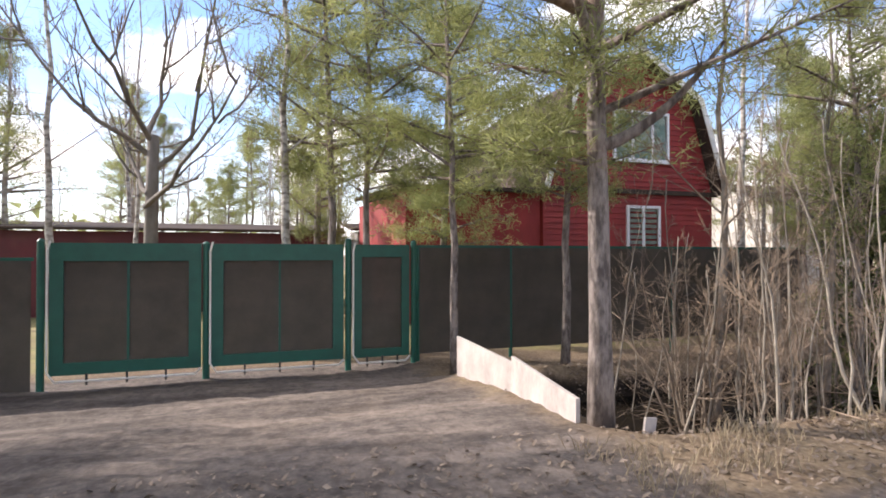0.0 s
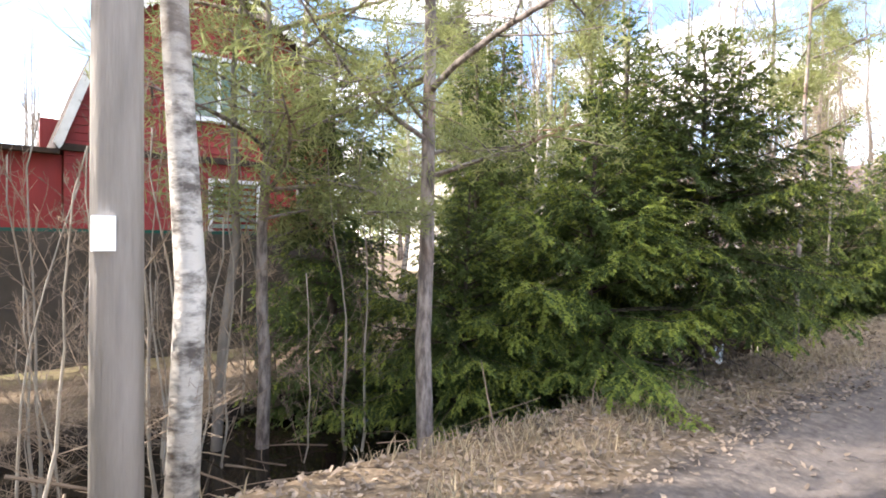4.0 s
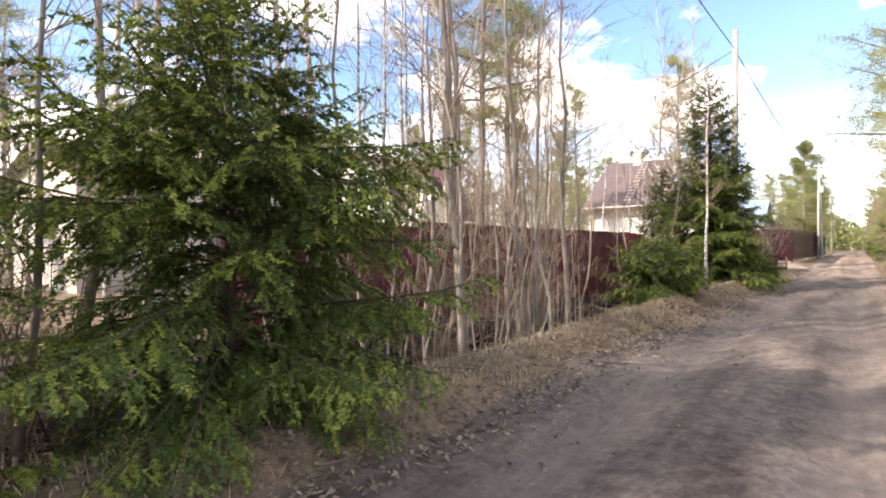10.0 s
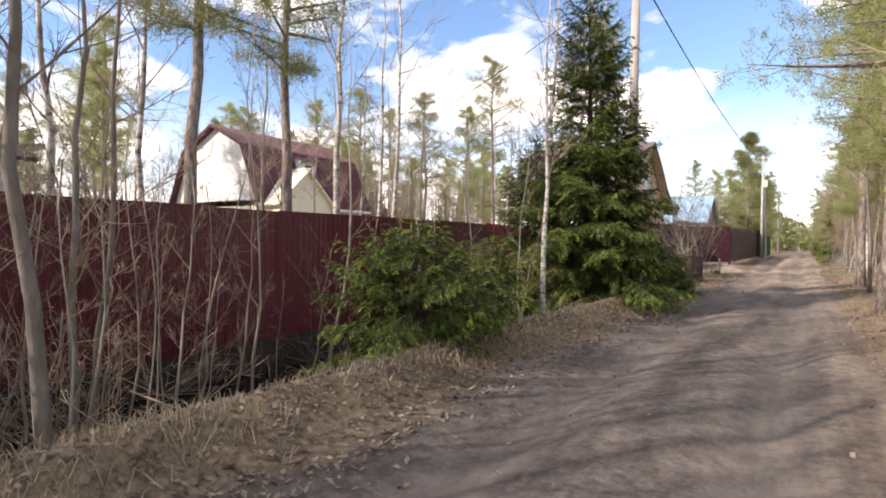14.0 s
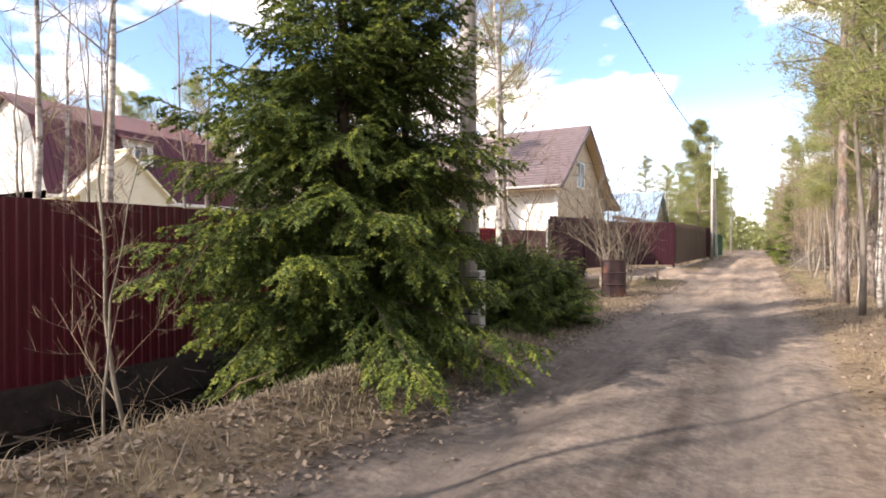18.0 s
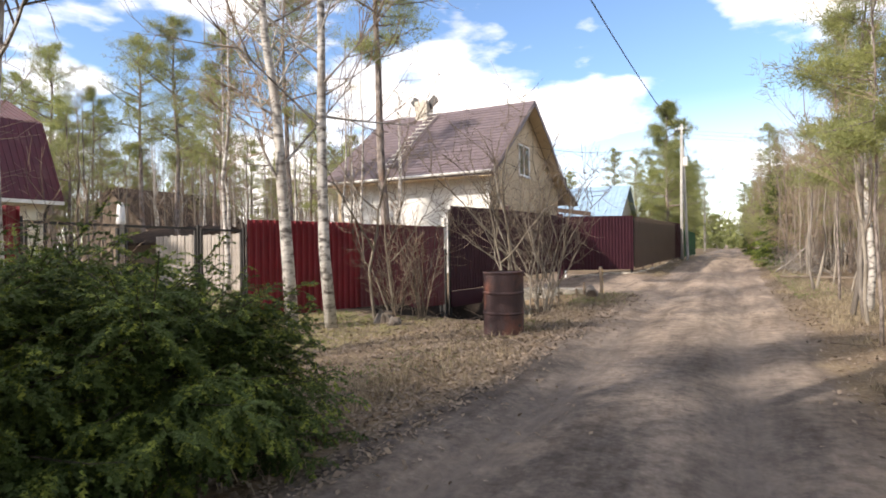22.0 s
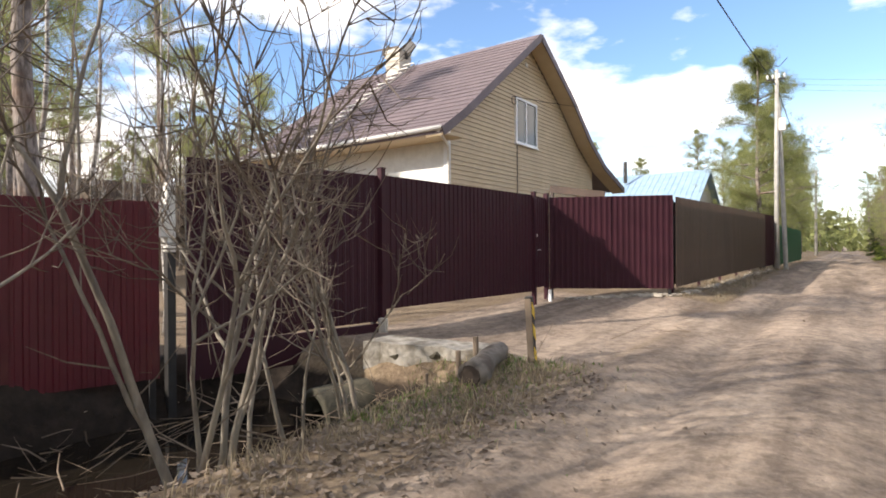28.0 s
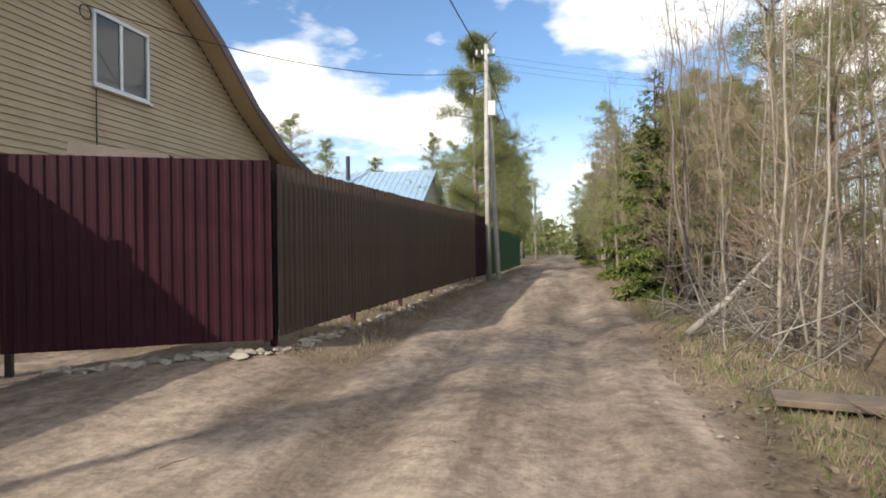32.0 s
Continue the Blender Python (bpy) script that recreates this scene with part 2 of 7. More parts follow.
M_OLD_CONCRETE = material("old_concrete", (0.40, 0.37, 0.32), 0.95, (0.24, 0.22, 0.185), 7, 0.9, 18, dirt=(0.12, 0.10, 0.07), dirt_scale=3.5, dirt_at=(0.45, 0.68))
M_RUST = material("rusty_drum", (0.050, 0.024, 0.024), 0.7, (0.030, 0.017, 0.018), 3, 0.4, 40, dirt=(0.14, 0.05, 0.032), dirt_scale=3.0, dirt_at=(0.5, 0.68))
M_DARK_METAL = material("dark_metal", (0.045, 0.042, 0.04), 0.55, (0.03, 0.028, 0.027), 6, 0.1, 60, metal=0.3)
M_BLACK = material("black_rubber", (0.02, 0.02, 0.02), 0.7, (0.035, 0.033, 0.03), 6)
M_YELLOW = material("yellow_paint", (0.75, 0.50, 0.03), 0.6, (0.6, 0.38, 0.03), 6, 0.1)
M_WHITE = material("white_plastic", (0.82, 0.83, 0.84), 0.4, (0.76, 0.77, 0.78), 5)
M_GUTTER = material("gutter", (0.75, 0.72, 0.66), 0.45, (0.66, 0.63, 0.58), 5)
M_BRICK = material("pale_brick", (0.62, 0.57, 0.48), 0.85, (0.48, 0.43, 0.36), 9, 0.4, 40)
M_STONE = material("rubble", (0.50, 0.44, 0.35), 0.9, (0.32, 0.28, 0.23), 5, 0.6, 30, vary=0.3)
M_DOOR = material("brown_door", (0.20, 0.07, 0.05), 0.6, (0.15, 0.05, 0.04), 3, 0.1)
M_CURTAIN = material("curtain", (0.55, 0.62, 0.52), 0.9, (0.20, 0.38, 0.33), 3, vary=0.1)
M_BOARD = material("asbestos_board", (0.52, 0.47, 0.43), 0.85, (0.34, 0.30, 0.28), 3.5, 0.3, 30, stretch=(1, 1, 0.6))
M_MOSSY = material("mossy_concrete", (0.10, 0.088, 0.06), 0.95, (0.045, 0.042, 0.03), 5, 0.6, 25, dirt=(0.15, 0.135, 0.105), dirt_at=(0.6, 0.8))
M_SOIL = material("wet_soil", (0.075, 0.052, 0.038), 0.8, (0.04, 0.03, 0.022), 4, 0.6, 20)

# the shade netting is woven open: part of the light passes straight through
t = M_NET.node_tree
gaps = t.nodes.new("ShaderNodeBsdfTransparent")
weave = t.nodes.new("ShaderNodeMixShader")
weave.inputs["Fac"].default_value = 0.10
last = t.nodes["Material Output"].inputs["Surface"].links[0].from_socket
link(t, last, weave.inputs[1])
link(t, gaps.outputs["BSDF"], weave.inputs[2])
link(t, weave.outputs["Shader"], t.nodes["Material Output"].inputs["Surface"])

m = M_GLASS = bpy.data.materials.new("window_glass")
m.use_nodes = True
b = m.node_tree.nodes["Principled BSDF"]
b.inputs["Base Color"].default_value = (0.05, 0.06, 0.06, 1)
b.inputs["Roughness"].default_value = 0.04
b.inputs["Specular IOR Level"].default_value = 0.5

m = M_CLEAR = bpy.data.materials.new("clear_glass")
m.use_nodes = True
b = m.node_tree.nodes["Principled BSDF"]
b.inputs["Roughness"].default_value = 0.02
b.inputs["Transmission Weight"].default_value = 1.0
b.inputs["IOR"].default_value = 1.1

m = M_WATER = bpy.data.materials.new("ditch_water")
m.use_nodes = True
b = m.node_tree.nodes["Principled BSDF"]
b.inputs["Base Color"].default_value = (0.014, 0.011, 0.008, 1)
b.inputs["Roughness"].default_value = 0.03
b.inputs["IOR"].default_value = 1.33
n = m.node_tree.nodes.new("ShaderNodeTexNoise")
n.inputs["Scale"].default_value = 5
bp = m.node_tree.nodes.new("ShaderNodeBump")
bp.inputs["Strength"].default_value = 0.03
link(m.node_tree, n.outputs["Fac"], bp.inputs["Height"])
link(m.node_tree, bp.outputs["Normal"], b.inputs["Normal"])


def ground_material():
    """Dirt road, leaf-strewn verge and grass, blended by two masks kept on the sheet."""
    m = bpy.data.materials.new("ground_soil")
    m.use_nodes = True
    t = m.node_tree
    bsdf = t.nodes["Principled BSDF"]
    bsdf.inputs["Roughness"].default_value = 0.95
    bsdf.inputs["Specular IOR Level"].default_value = 0.2
    co = t.nodes.new("ShaderNodeTexCoord")

    def noise_of(scale, detail, stretch=(1, 1, 1)):
        mp = t.nodes.new("ShaderNodeMapping")
        mp.inputs["Scale"].default_value = stretch
        link(t, co.outputs["Object"], mp.inputs["Vector"])
        n = t.nodes.new("ShaderNodeTexNoise")
        n.inputs["Scale"].default_value, n.inputs["Detail"].default_value = scale, detail
        n.inputs["Roughness"].default_value = 0.65
        link(t, mp.outputs["Vector"], n.inputs["Vector"])
        return n.outputs["Fac"]

    def ramp(fac, stops):
        r = t.nodes.new("ShaderNodeValToRGB")
        while len(r.color_ramp.elements) < len(stops):
            r.color_ramp.elements.new(0.5)
        for e, (p, c) in zip(r.color_ramp.elements, stops):
            e.position, e.color = p, (*c, 1)
        link(t, fac, r.inputs["Fac"])
        return r.outputs["Color"]

    def mix(fac, a, b2, kind="MIX"):
        x = t.nodes.new("ShaderNodeMix")
        x.data_type = "RGBA"
        x.blend_type = kind
        if isinstance(fac, float):
            x.inputs["Factor"].default_value = fac
        else:
            link(t, fac, x.inputs["Factor"])
        link(t, a, x.inputs["A"])
        link(t, b2, x.inputs["B"])
        return x.outputs["Result"]

    def mask(name, rag, lo, hi):
        at = t.nodes.new("ShaderNodeAttribute")
        at.attribute_name = name
        s = t.nodes.new("ShaderNodeMath")
        s.operation = "MULTIPLY_ADD"
        link(t, noise_of(rag, 6), s.inputs[0])
        s.inputs[1].default_value = 0.9
        link(t, at.outputs["Fac"], s.inputs[2])
        r = t.nodes.new("ShaderNodeMapRange")
        r.inputs["From Min"].default_value, r.inputs["From Max"].default_value = lo, hi
        link(t, s.outputs[0], r.inputs["Value"])
        return r.outputs["Result"]

    dirt = mix(0.42, ramp(noise_of(0.9, 8, (1, 0.5, 1)), [(0.34, (0.155, 0.122, 0.095)), (0.5, (0.285, 0.228, 0.178)), (0.66, (0.44, 0.355, 0.275))]),
               ramp(noise_of(28, 6), [(0.3, (0.152, 0.113, 0.086)), (0.55, (0.294, 0.225, 0.173)), (0.75, (0.435, 0.338, 0.259))]))
    damp = mix(0.5, ramp(noise_of(1.3, 9, (1, 0.3, 1)), [(0.36, (0.075, 0.064, 0.058)), (0.5, (0.150, 0.127, 0.112)), (0.64, (0.26, 0.215, 0.18))]),
               ramp(noise_of(24, 7), [(0.3, (0.068, 0.058, 0.052)), (0.55, (0.165, 0.138, 0.12)), (0.75, (0.29, 0.24, 0.20))]))
    dirt = mix(mask("sand_mask", 0.9, 0.55, 1.25), damp, dirt)
    streak = ramp(noise_of(1.9, 6, (1, 0.12, 1)), [(0.36, (0.50, 0.48, 0.47)), (0.5, (0.95, 0.95, 0.95)), (0.64, (1.35, 1.33, 1.3))])
    dirt = mix(0.75, dirt, streak, "MULTIPLY")
    clods = ramp(noise_of(7.5, 10), [(0.40, (0.55, 0.53, 0.52)), (0.52, (1.0, 1.0, 1.0)), (0.66, (1.3, 1.28, 1.25))])
    dirt = mix(0.6, dirt, clods, "MULTIPLY")
    packed = ramp(noise_of(14, 6, (1, 0.2, 1)), [(0.3, (0.11, 0.092, 0.082)), (0.7, (0.21, 0.178, 0.155))])
    dirt = mix(mask("track_mask", 1.7, 0.75, 1.45), dirt, packed)
    litter = mix(0.55, ramp(noise_of(1.6, 7), [(0.3, (0.112, 0.080, 0.056)), (0.5, (0.192, 0.144, 0.096)), (0.7, (0.288, 0.232, 0.144))]),
                 ramp(noise_of(22, 6), [(0.3, (0.056, 0.040, 0.029)), (0.5, (0.192, 0.140, 0.092)), (0.72, (0.368, 0.288, 0.200))]))
    grass = mix(0.5, ramp(noise_of(1.3, 6), [(0.35, (0.30, 0.24, 0.12)), (0.6, (0.20, 0.22, 0.06))]),
                ramp(noise_of(30, 5), [(0.3, (0.14, 0.13, 0.05)), (0.7, (0.36, 0.31, 0.15))]))
    # Near-black stands for wet soil and for the shade in the ditch.
    wet_shade = ramp(noise_of(6, 6), [(0.3, (0.014, 0.011, 0.009)), (0.7, (0.040, 0.030, 0.023))])
    col = mix(mask("grass_mask", 2.2, 0.7, 1.1), litter, grass)
    col = mix(mask("dirt_mask", 2.6, 0.75, 1.15), col, dirt)
    col = mix(mask("wet_mask", 2.0, 0.75, 1.1), col, wet_shade)
    link(t, col, bsdf.inputs["Base Color"])
    bp = t.nodes.new("ShaderNodeBump")
    bp.inputs["Strength"].default_value = 0.5
    bp.inputs["Distance"].default_value = 0.05
    link(t, noise_of(9, 10), bp.inputs["Height"])
    link(t, bp.outputs["Normal"], bsdf.inputs["Normal"])
    return m


M_GROUND = ground_material()


# ---- mesh building ----
class Shape:
    """Collects vertices and faces, then becomes one mesh."""

    def __init__(self):
        self.v, self.f, self.n = [], [], 0

    def add(self, verts, faces):
        verts = np.asarray(verts, float)
        self.v.append(verts)
        self.f.extend([tuple(int(i) + self.n for i in f) for f in faces])
        self.n += len(verts)
        return self

    def box(self, x0, y0, z0, x1, y1, z1, bevel=0.0):
        """A block; with a bevel its upright edges and top rim are cut."""
        if bevel <= 0:
            v = [(x, y, z) for z in (z0, z1) for x, y in ((x0, y0), (x1, y0), (x1, y1), (x0, y1))]
            return self.add(v, [(3, 2, 1, 0), (4, 5, 6, 7), (0, 1, 5, 4), (1, 2, 6, 5), (2, 3, 7, 6), (3, 0, 4, 7)])
        b = bevel
        ring = lambda e, z: [(x0 + e + b, y0 + e, z), (x1 - e - b, y0 + e, z), (x1 - e, y0 + e + b, z), (x1 - e, y1 - e - b, z),
                             (x1 - e - b, y1 - e, z), (x0 + e + b, y1 - e, z), (x0 + e, y1 - e - b, z), (x0 + e, y0 + e + b, z)]
        v = ring(b * 0.8, z0) + ring(0, z0 + b) + ring(0, z1 - b) + ring(b * 0.8, z1)
        f = [tuple(range(7, -1, -1)), tuple(range(24, 32))]
        f += [(k * 8 + i, k * 8 + (i + 1) % 8, k * 8 + 8 + (i + 1) % 8, k * 8 + 8 + i) for k in range(3) for i in range(8)]
        return self.add(v, f)

    def beam(self, a, b, w, h=None):
        """A squared bar from a to b."""
        a, b = np.array(a, float), np.array(b, float)
        d = (b - a) / np.linalg.norm(b - a)
        up = np.array([0, 0, 1.0]) if abs(d[2]) < 0.95 else np.array([1.0, 0, 0])
        s = np.cross(d, up)
        s /= np.linalg.norm(s)
        u = np.cross(s, d)
        h = h or w
        v = [p + i * s * w / 2 + j * u * h / 2 for p in (a, b) for i, j in ((-1, -1), (1, -1), (1, 1), (-1, 1))]
        return self.add(v, [(0, 1, 2, 3), (7, 6, 5, 4), (0, 4, 5, 1), (1, 5, 6, 2), (2, 6, 7, 3), (3, 7, 4, 0)])

    def tube(self, pts, radii, sides=6, cap=True):
        """A round bar along points, with a radius at each."""
        p = np.asarray(pts, float)
        r = np.broadcast_to(np.asarray(radii, float), (len(p),))
        d = np.gradient(p, axis=0)
        d /= np.linalg.norm(d, axis=1)[:, None] + 1e-9
        ref = np.array([0.31, 0.95, 0.05]) if abs(d[:, 2]).mean() > 0.5 else np.array([0.0, 0.05, 1.0])
        s = np.cross(d, ref)
        s /= np.linalg.norm(s, axis=1)[:, None] + 1e-9
        u = np.cross(s, d)
        a = np.arange(sides) * 2 * np.pi / sides
        v = p[:, None] + r[:, None, None] * (np.cos(a)[None, :, None] * s[:, None] + np.sin(a)[None, :, None] * u[:, None])
        f = []
        for k in range(len(p) - 1):
            for i in range(sides):
                j = (i + 1) % sides
                f.append((k * sides + i, k * sides + j, k * sides + sides + j, k * sides + sides + i))
        if cap:
            f.append(tuple(range(sides))[::-1])
            f.append(tuple(range((len(p) - 1) * sides, len(p) * sides)))
        return self.add(v.reshape(-1, 3), f)

    def tris(self, v):
        """Loose triangles: an array n x 3 x 3."""
        v = np.asarray(v, float)
        k = len(v)
        self.f.extend((np.arange(3 * k).reshape(-1, 3) + self.n).tolist())
        self.v.append(v.reshape(-1, 3))
        self.n += 3 * k
        return self

    def extrude(self, ring, axis, a, b):
        """A flat outline (2D, anticlockwise) drawn along an axis from a to b."""
        ring = list(ring)
        k = len(ring)

        def put(p, c):
            q = [p[0], p[1]]
            q.insert(axis, c)
            return tuple(q)
        v = [put(p, a) for p in ring] + [put(p, b) for p in ring]
        f = [tuple(range(k))[::-1], tuple(range(k, 2 * k))] + [(i, (i + 1) % k, k + (i + 1) % k, k + i) for i in range(k)]
        return self.add(v, f)

    def mesh(self, name, mat, smooth=False):
        me = bpy.data.meshes.new(name)
        v = np.concatenate(self.v) if self.v else np.zeros((0, 3))
        me.from_pydata(v.tolist(), [], self.f)
        me.materials.append(mat)
        if smooth:
            me.shade_smooth()
        me.update()
        return me


def tri_mesh(name, tri, mat):
    """Loose triangles (n x 3 x 3) as one mesh."""
    n = len(tri)
    me = bpy.data.meshes.new(name)
    me.vertices.add(3 * n)
    me.vertices.foreach_set("co", np.ascontiguousarray(tri, dtype=np.float32).ravel())
    me.loops.add(3 * n)
    me.loops.foreach_set("vertex_index", np.arange(3 * n, dtype=np.int32))
    me.polygons.add(n)
    me.polygons.foreach_set("loop_start", np.arange(0, 3 * n, 3, dtype=np.int32))
    me.materials.append(mat)
    me.update(calc_edges=True)
    return me


def part(name, shape, mat, parent=None, label="", smooth=False, fix=True):
    me = shape if isinstance(shape, bpy.types.Mesh) else shape.mesh(name, mat, smooth)
    if fix and not isinstance(shape, bpy.types.Mesh) and len(me.polygons) < 60000 and not smooth:
        bm = bmesh.new()
        bm.from_mesh(me)
        bmesh.ops.recalc_face_normals(bm, faces=bm.faces)
        bm.to_mesh(me)
        bm.free()
    ob = new(name, me)
    if parent:
        ob.parent = parent
    if label:
        tagged(ob, label)
    return ob


def thing(name, at, label, category, group="", turn=0.0):
    e = new(name)
    e.empty_display_size = 0.3
    e.matrix_basis = pose(*at, 0, 0, turn)
    return tagged(e, label, category, group)


# ---- the lie of the land ----
def step(a, b, x):
    t = np.clip((x - a) / (b - a), 0, 1)
    return t * t * (3 - 2 * t)


def road_z(y):
    return 0.06 * step(44, 54, y) + 0.30 * step(52, 72, y)


def wobble(x, y, s, seed):
    """Smooth unevenness from a few crossing waves."""
    r = np.random.RandomState(seed)
    out = 0 * (x + y)
    for _ in range(7):
        a, p, q = r.rand() * 6.28, r.rand() * 6.28, s * (0.5 + r.rand() * 1.4)
        out = out + np.sin((x * np.cos(a) + y * np.sin(a)) * q + p)
    return out / 7


def ditch_mask(y):
    return step(3.15, 3.75, y) * (1 - step(38.4, 39.2, y)) + step(45.2, 46.2, y) * (1 - step(49.6, 50.4, y))


def ditch_cut(x, y):
    """How deep the ditch is dug at a place, from 0 on its brinks to 1 at its bed."""
    edge = -2.95 - 1.25 * step(36.2, 37.2, y) * (1 - step(42, 43, y)) + 0.16 * wobble(0 * x, y, 1.4, 8)
    far = 0.12 * wobble(0 * x, y, 2.1, 9)
    return (1 - step(edge - 1.0, edge, x)) * step(-6.4 + far, -5.7 + far, x)


def ground_z(x, y):
    x, y = np.asarray(x, float), np.asarray(y, float)
    z = road_z(y)
    road = step(-2.3, -1.9, x) * (1 - step(0.9, 1.3, x))
    ruts = np.exp(-((x + 1.3) / 0.28) ** 2) + np.exp(-((x - 0.15) / 0.28) ** 2)
    z = z + road * (-0.075 * ruts + 0.045 * wobble(x, y, 2.2, 3) + 0.009 * wobble(x, y, 5.0, 6) + 0.003 * wobble(x, y, 15.0, 7)) + (1 - road) * 0.04 * wobble(x, y, 3.0, 4)
    yard = (1 - step(2.6, 4.0, y)) * (1 - step(-8.0, -2.6, x))
    yard = np.maximum(yard, 0.9 * (1 - step(8.5, 13, y)) * (1 - step(-6.9, -5.9, x)))
    z = z - 0.38 * yard
    m = ditch_mask(y)
    berm = np.exp(-((x + 2.6) / 0.38) ** 2) * step(12, 18, y) * (1 - step(35, 38, y))
    z = z + 0.25 * berm
    z = z - m * ditch_cut(x, y) * 1.05
    z = z - 0.22 * (1 - step(-6.4, -5.2, x)) * step(4, 6, y) * (1 - step(36, 39, y)) * (1 - 0.6 * (1 - step(0, 12, y)))
    z = z + 0.12 * (1 - step(-3.2, -2.2, x)) * step(55, 59, y)
    z = z + 0.07 * step(1.0, 1.6, x) - 0.28 * np.exp(-((x - 3.2) / 0.6) ** 2)
    far = np.maximum(np.abs(x) - 14, 0)
    return z + 0.10 * wobble(x, y, 0.35, 5) * step(2, 8, far) - 0.06 * step(0, 20, far)


def gz(x, y):
    return float(ground_z(x, y))


# ---- ground ----
def build_ground():
    fx = np.arange(-9.0, 4.0, 0.13)
    fy = np.arange(-5.0, 76.0, 0.16)
    xs = np.concatenate([[-900, -400, -200, -120, -80, -60, -45, -35, -28, -23, -19, -16, -13.5, -11.8, -10.4, -9.6], fx,
                         [4.5, 5.2, 6.2, 7.5, 9.5, 12, 15, 19, 24, 30, 40, 55, 80, 130, 250, 500, 900]])
    ys = np.concatenate([[-900, -400, -200, -120, -80, -55, -40, -30, -22, -16, -12, -9, -7, -5.8], fy,
                         [77, 78.5, 80.5, 83, 86, 90, 95, 101, 108, 116, 126, 140, 160, 200, 280, 450, 900]])
    gx, gy = np.meshgrid(xs, ys)
    near = (np.abs(gx) < 9) & (gy < 76) & (gy > -5)
    rs = np.random.RandomState(5)
    road = step(-2.3, -1.9, gx) * (1 - step(0.9, 1.3, gx))
    z = ground_z(gx, gy) + near * (0.012 - 0.009 * road) * (rs.rand(*gx.shape) - 0.5) * 2
    nx, ny = len(xs), len(ys)
    v = np.stack([gx, gy, z], -1).reshape(-1, 3)
    i = (np.arange(ny - 1)[:, None] * nx + np.arange(nx - 1)[None]).ravel()
    f = np.stack([i, i + 1, i + nx + 1, i + nx], -1)
    me = bpy.data.meshes.new("ground")
    me.from_pydata(v.tolist(), [], f.tolist())
    me.materials.append(M_GROUND)
    me.shade_smooth()
    side = wobble(gx, gy, 1.1, 12) * 0.25
    dirt = step(-2.35, -1.75, gx + side) * (1 - step(0.7, 1.25, gx + side))
    drive = (1 - step(2.4, 3.6, gy)) * step(-9.0, -8.0, gx) * (1 - step(0.8, 1.5, gx))
    yard3 = step(50.3, 51.2, gy) * (1 - step(57.0, 58.0, gy)) * step(-6.2, -5.6, gx) * (1 - step(-2.4, -1.8, gx))
    dirt = np.maximum(np.maximum(dirt, drive * 0.9), yard3)
    grass = step(38.0, 39.5, gy) * (1 - step(45, 46, gy)) * (1 - step(-5.0, -3.4, gx)) * 0.55
    grass = np.maximum(grass, (gx < -8.2) * (gy > 39) * 1.0 * (1 - step(-60, -30, -gx)))
    grass = np.maximum(grass, (1 - step(-9.2, -8.4, gx)) * (1 - step(10, 14, gy)) * 0.5)
    grass = np.maximum(grass, step(0.9, 1.3, gx) * (1 - step(2.2, 2.9, gx)) * step(40, 50, gy) * 0.3)
    wet_shade = np.clip((-0.25 - z) / 0.35, 0, 1) * (gx > -6.6) * (gx < -2.6) * (gy > 3.1)
    wet_shade = np.maximum(wet_shade, np.clip((-0.12 - z + road_z(gy)) / 0.2, 0, 1) * (gx > 2.2) * 0.6)
    sand = np.maximum(step(40, 50, gy), 0.12 * (1 - step(0, 4, gy)))
    sand = np.maximum(sand, 0.5 * step(0.2, 0.9, gx) * step(12, 20, gy))
    track = np.exp(-((gx + 1.3 + side * 0.3) / 0.30) ** 2) + np.exp(-((gx - 0.15 + side * 0.3) / 0.32) ** 2)
    track = track * step(2.0, 5.0, gy) * (0.75 - 0.35 * step(40, 50, gy))
    wet_shade = np.maximum(wet_shade, 1.2 * step(0.12, 0.45, ditch_mask(gy) * ditch_cut(gx, gy)))
    # Shade below the fences, put into the ground colour along both ditches.
    wet_shade = np.maximum(wet_shade, (1 - step(-5.6, -4.9, gx)) * (gx > -6.7) * step(19, 21, gy) * (1 - step(36, 37.5, gy)))
    wet_shade = np.maximum(wet_shade, (1 - step(-5.6, -5.0, gx)) * (gx > -7.2) * step(45.6, 46.2, gy) * (1 - step(48.8, 49.6, gy)))
    for name, val in (("track_mask", track), ("dirt_mask", dirt), ("grass_mask", grass), ("wet_mask", wet_shade), ("sand_mask", sand)):
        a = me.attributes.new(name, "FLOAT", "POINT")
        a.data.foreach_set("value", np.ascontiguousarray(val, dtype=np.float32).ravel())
    me.update()
    tagged(new("ground", me), "rutted dirt road with leaf-strewn verges and a muddy ditch", "ground", kind="structure")


build_ground()
for n, (y0, y1) in enumerate(((3.3, 38.8), (45.6, 49.9))):
    s = Shape().add([(-6.3, y0, -0.60), (-2.9, y0, -0.60), (-2.9, y1, -0.60), (-6.3, y1, -0.60)], [(0, 1, 2, 3)])
    tagged(part("water", s, M_WATER), "still dark ditch water reflecting trees", "water", kind="structure")


# ---- trees ----
def unit(v):
    return v / (np.linalg.norm(v, axis=-1, keepdims=True) + 1e-9)


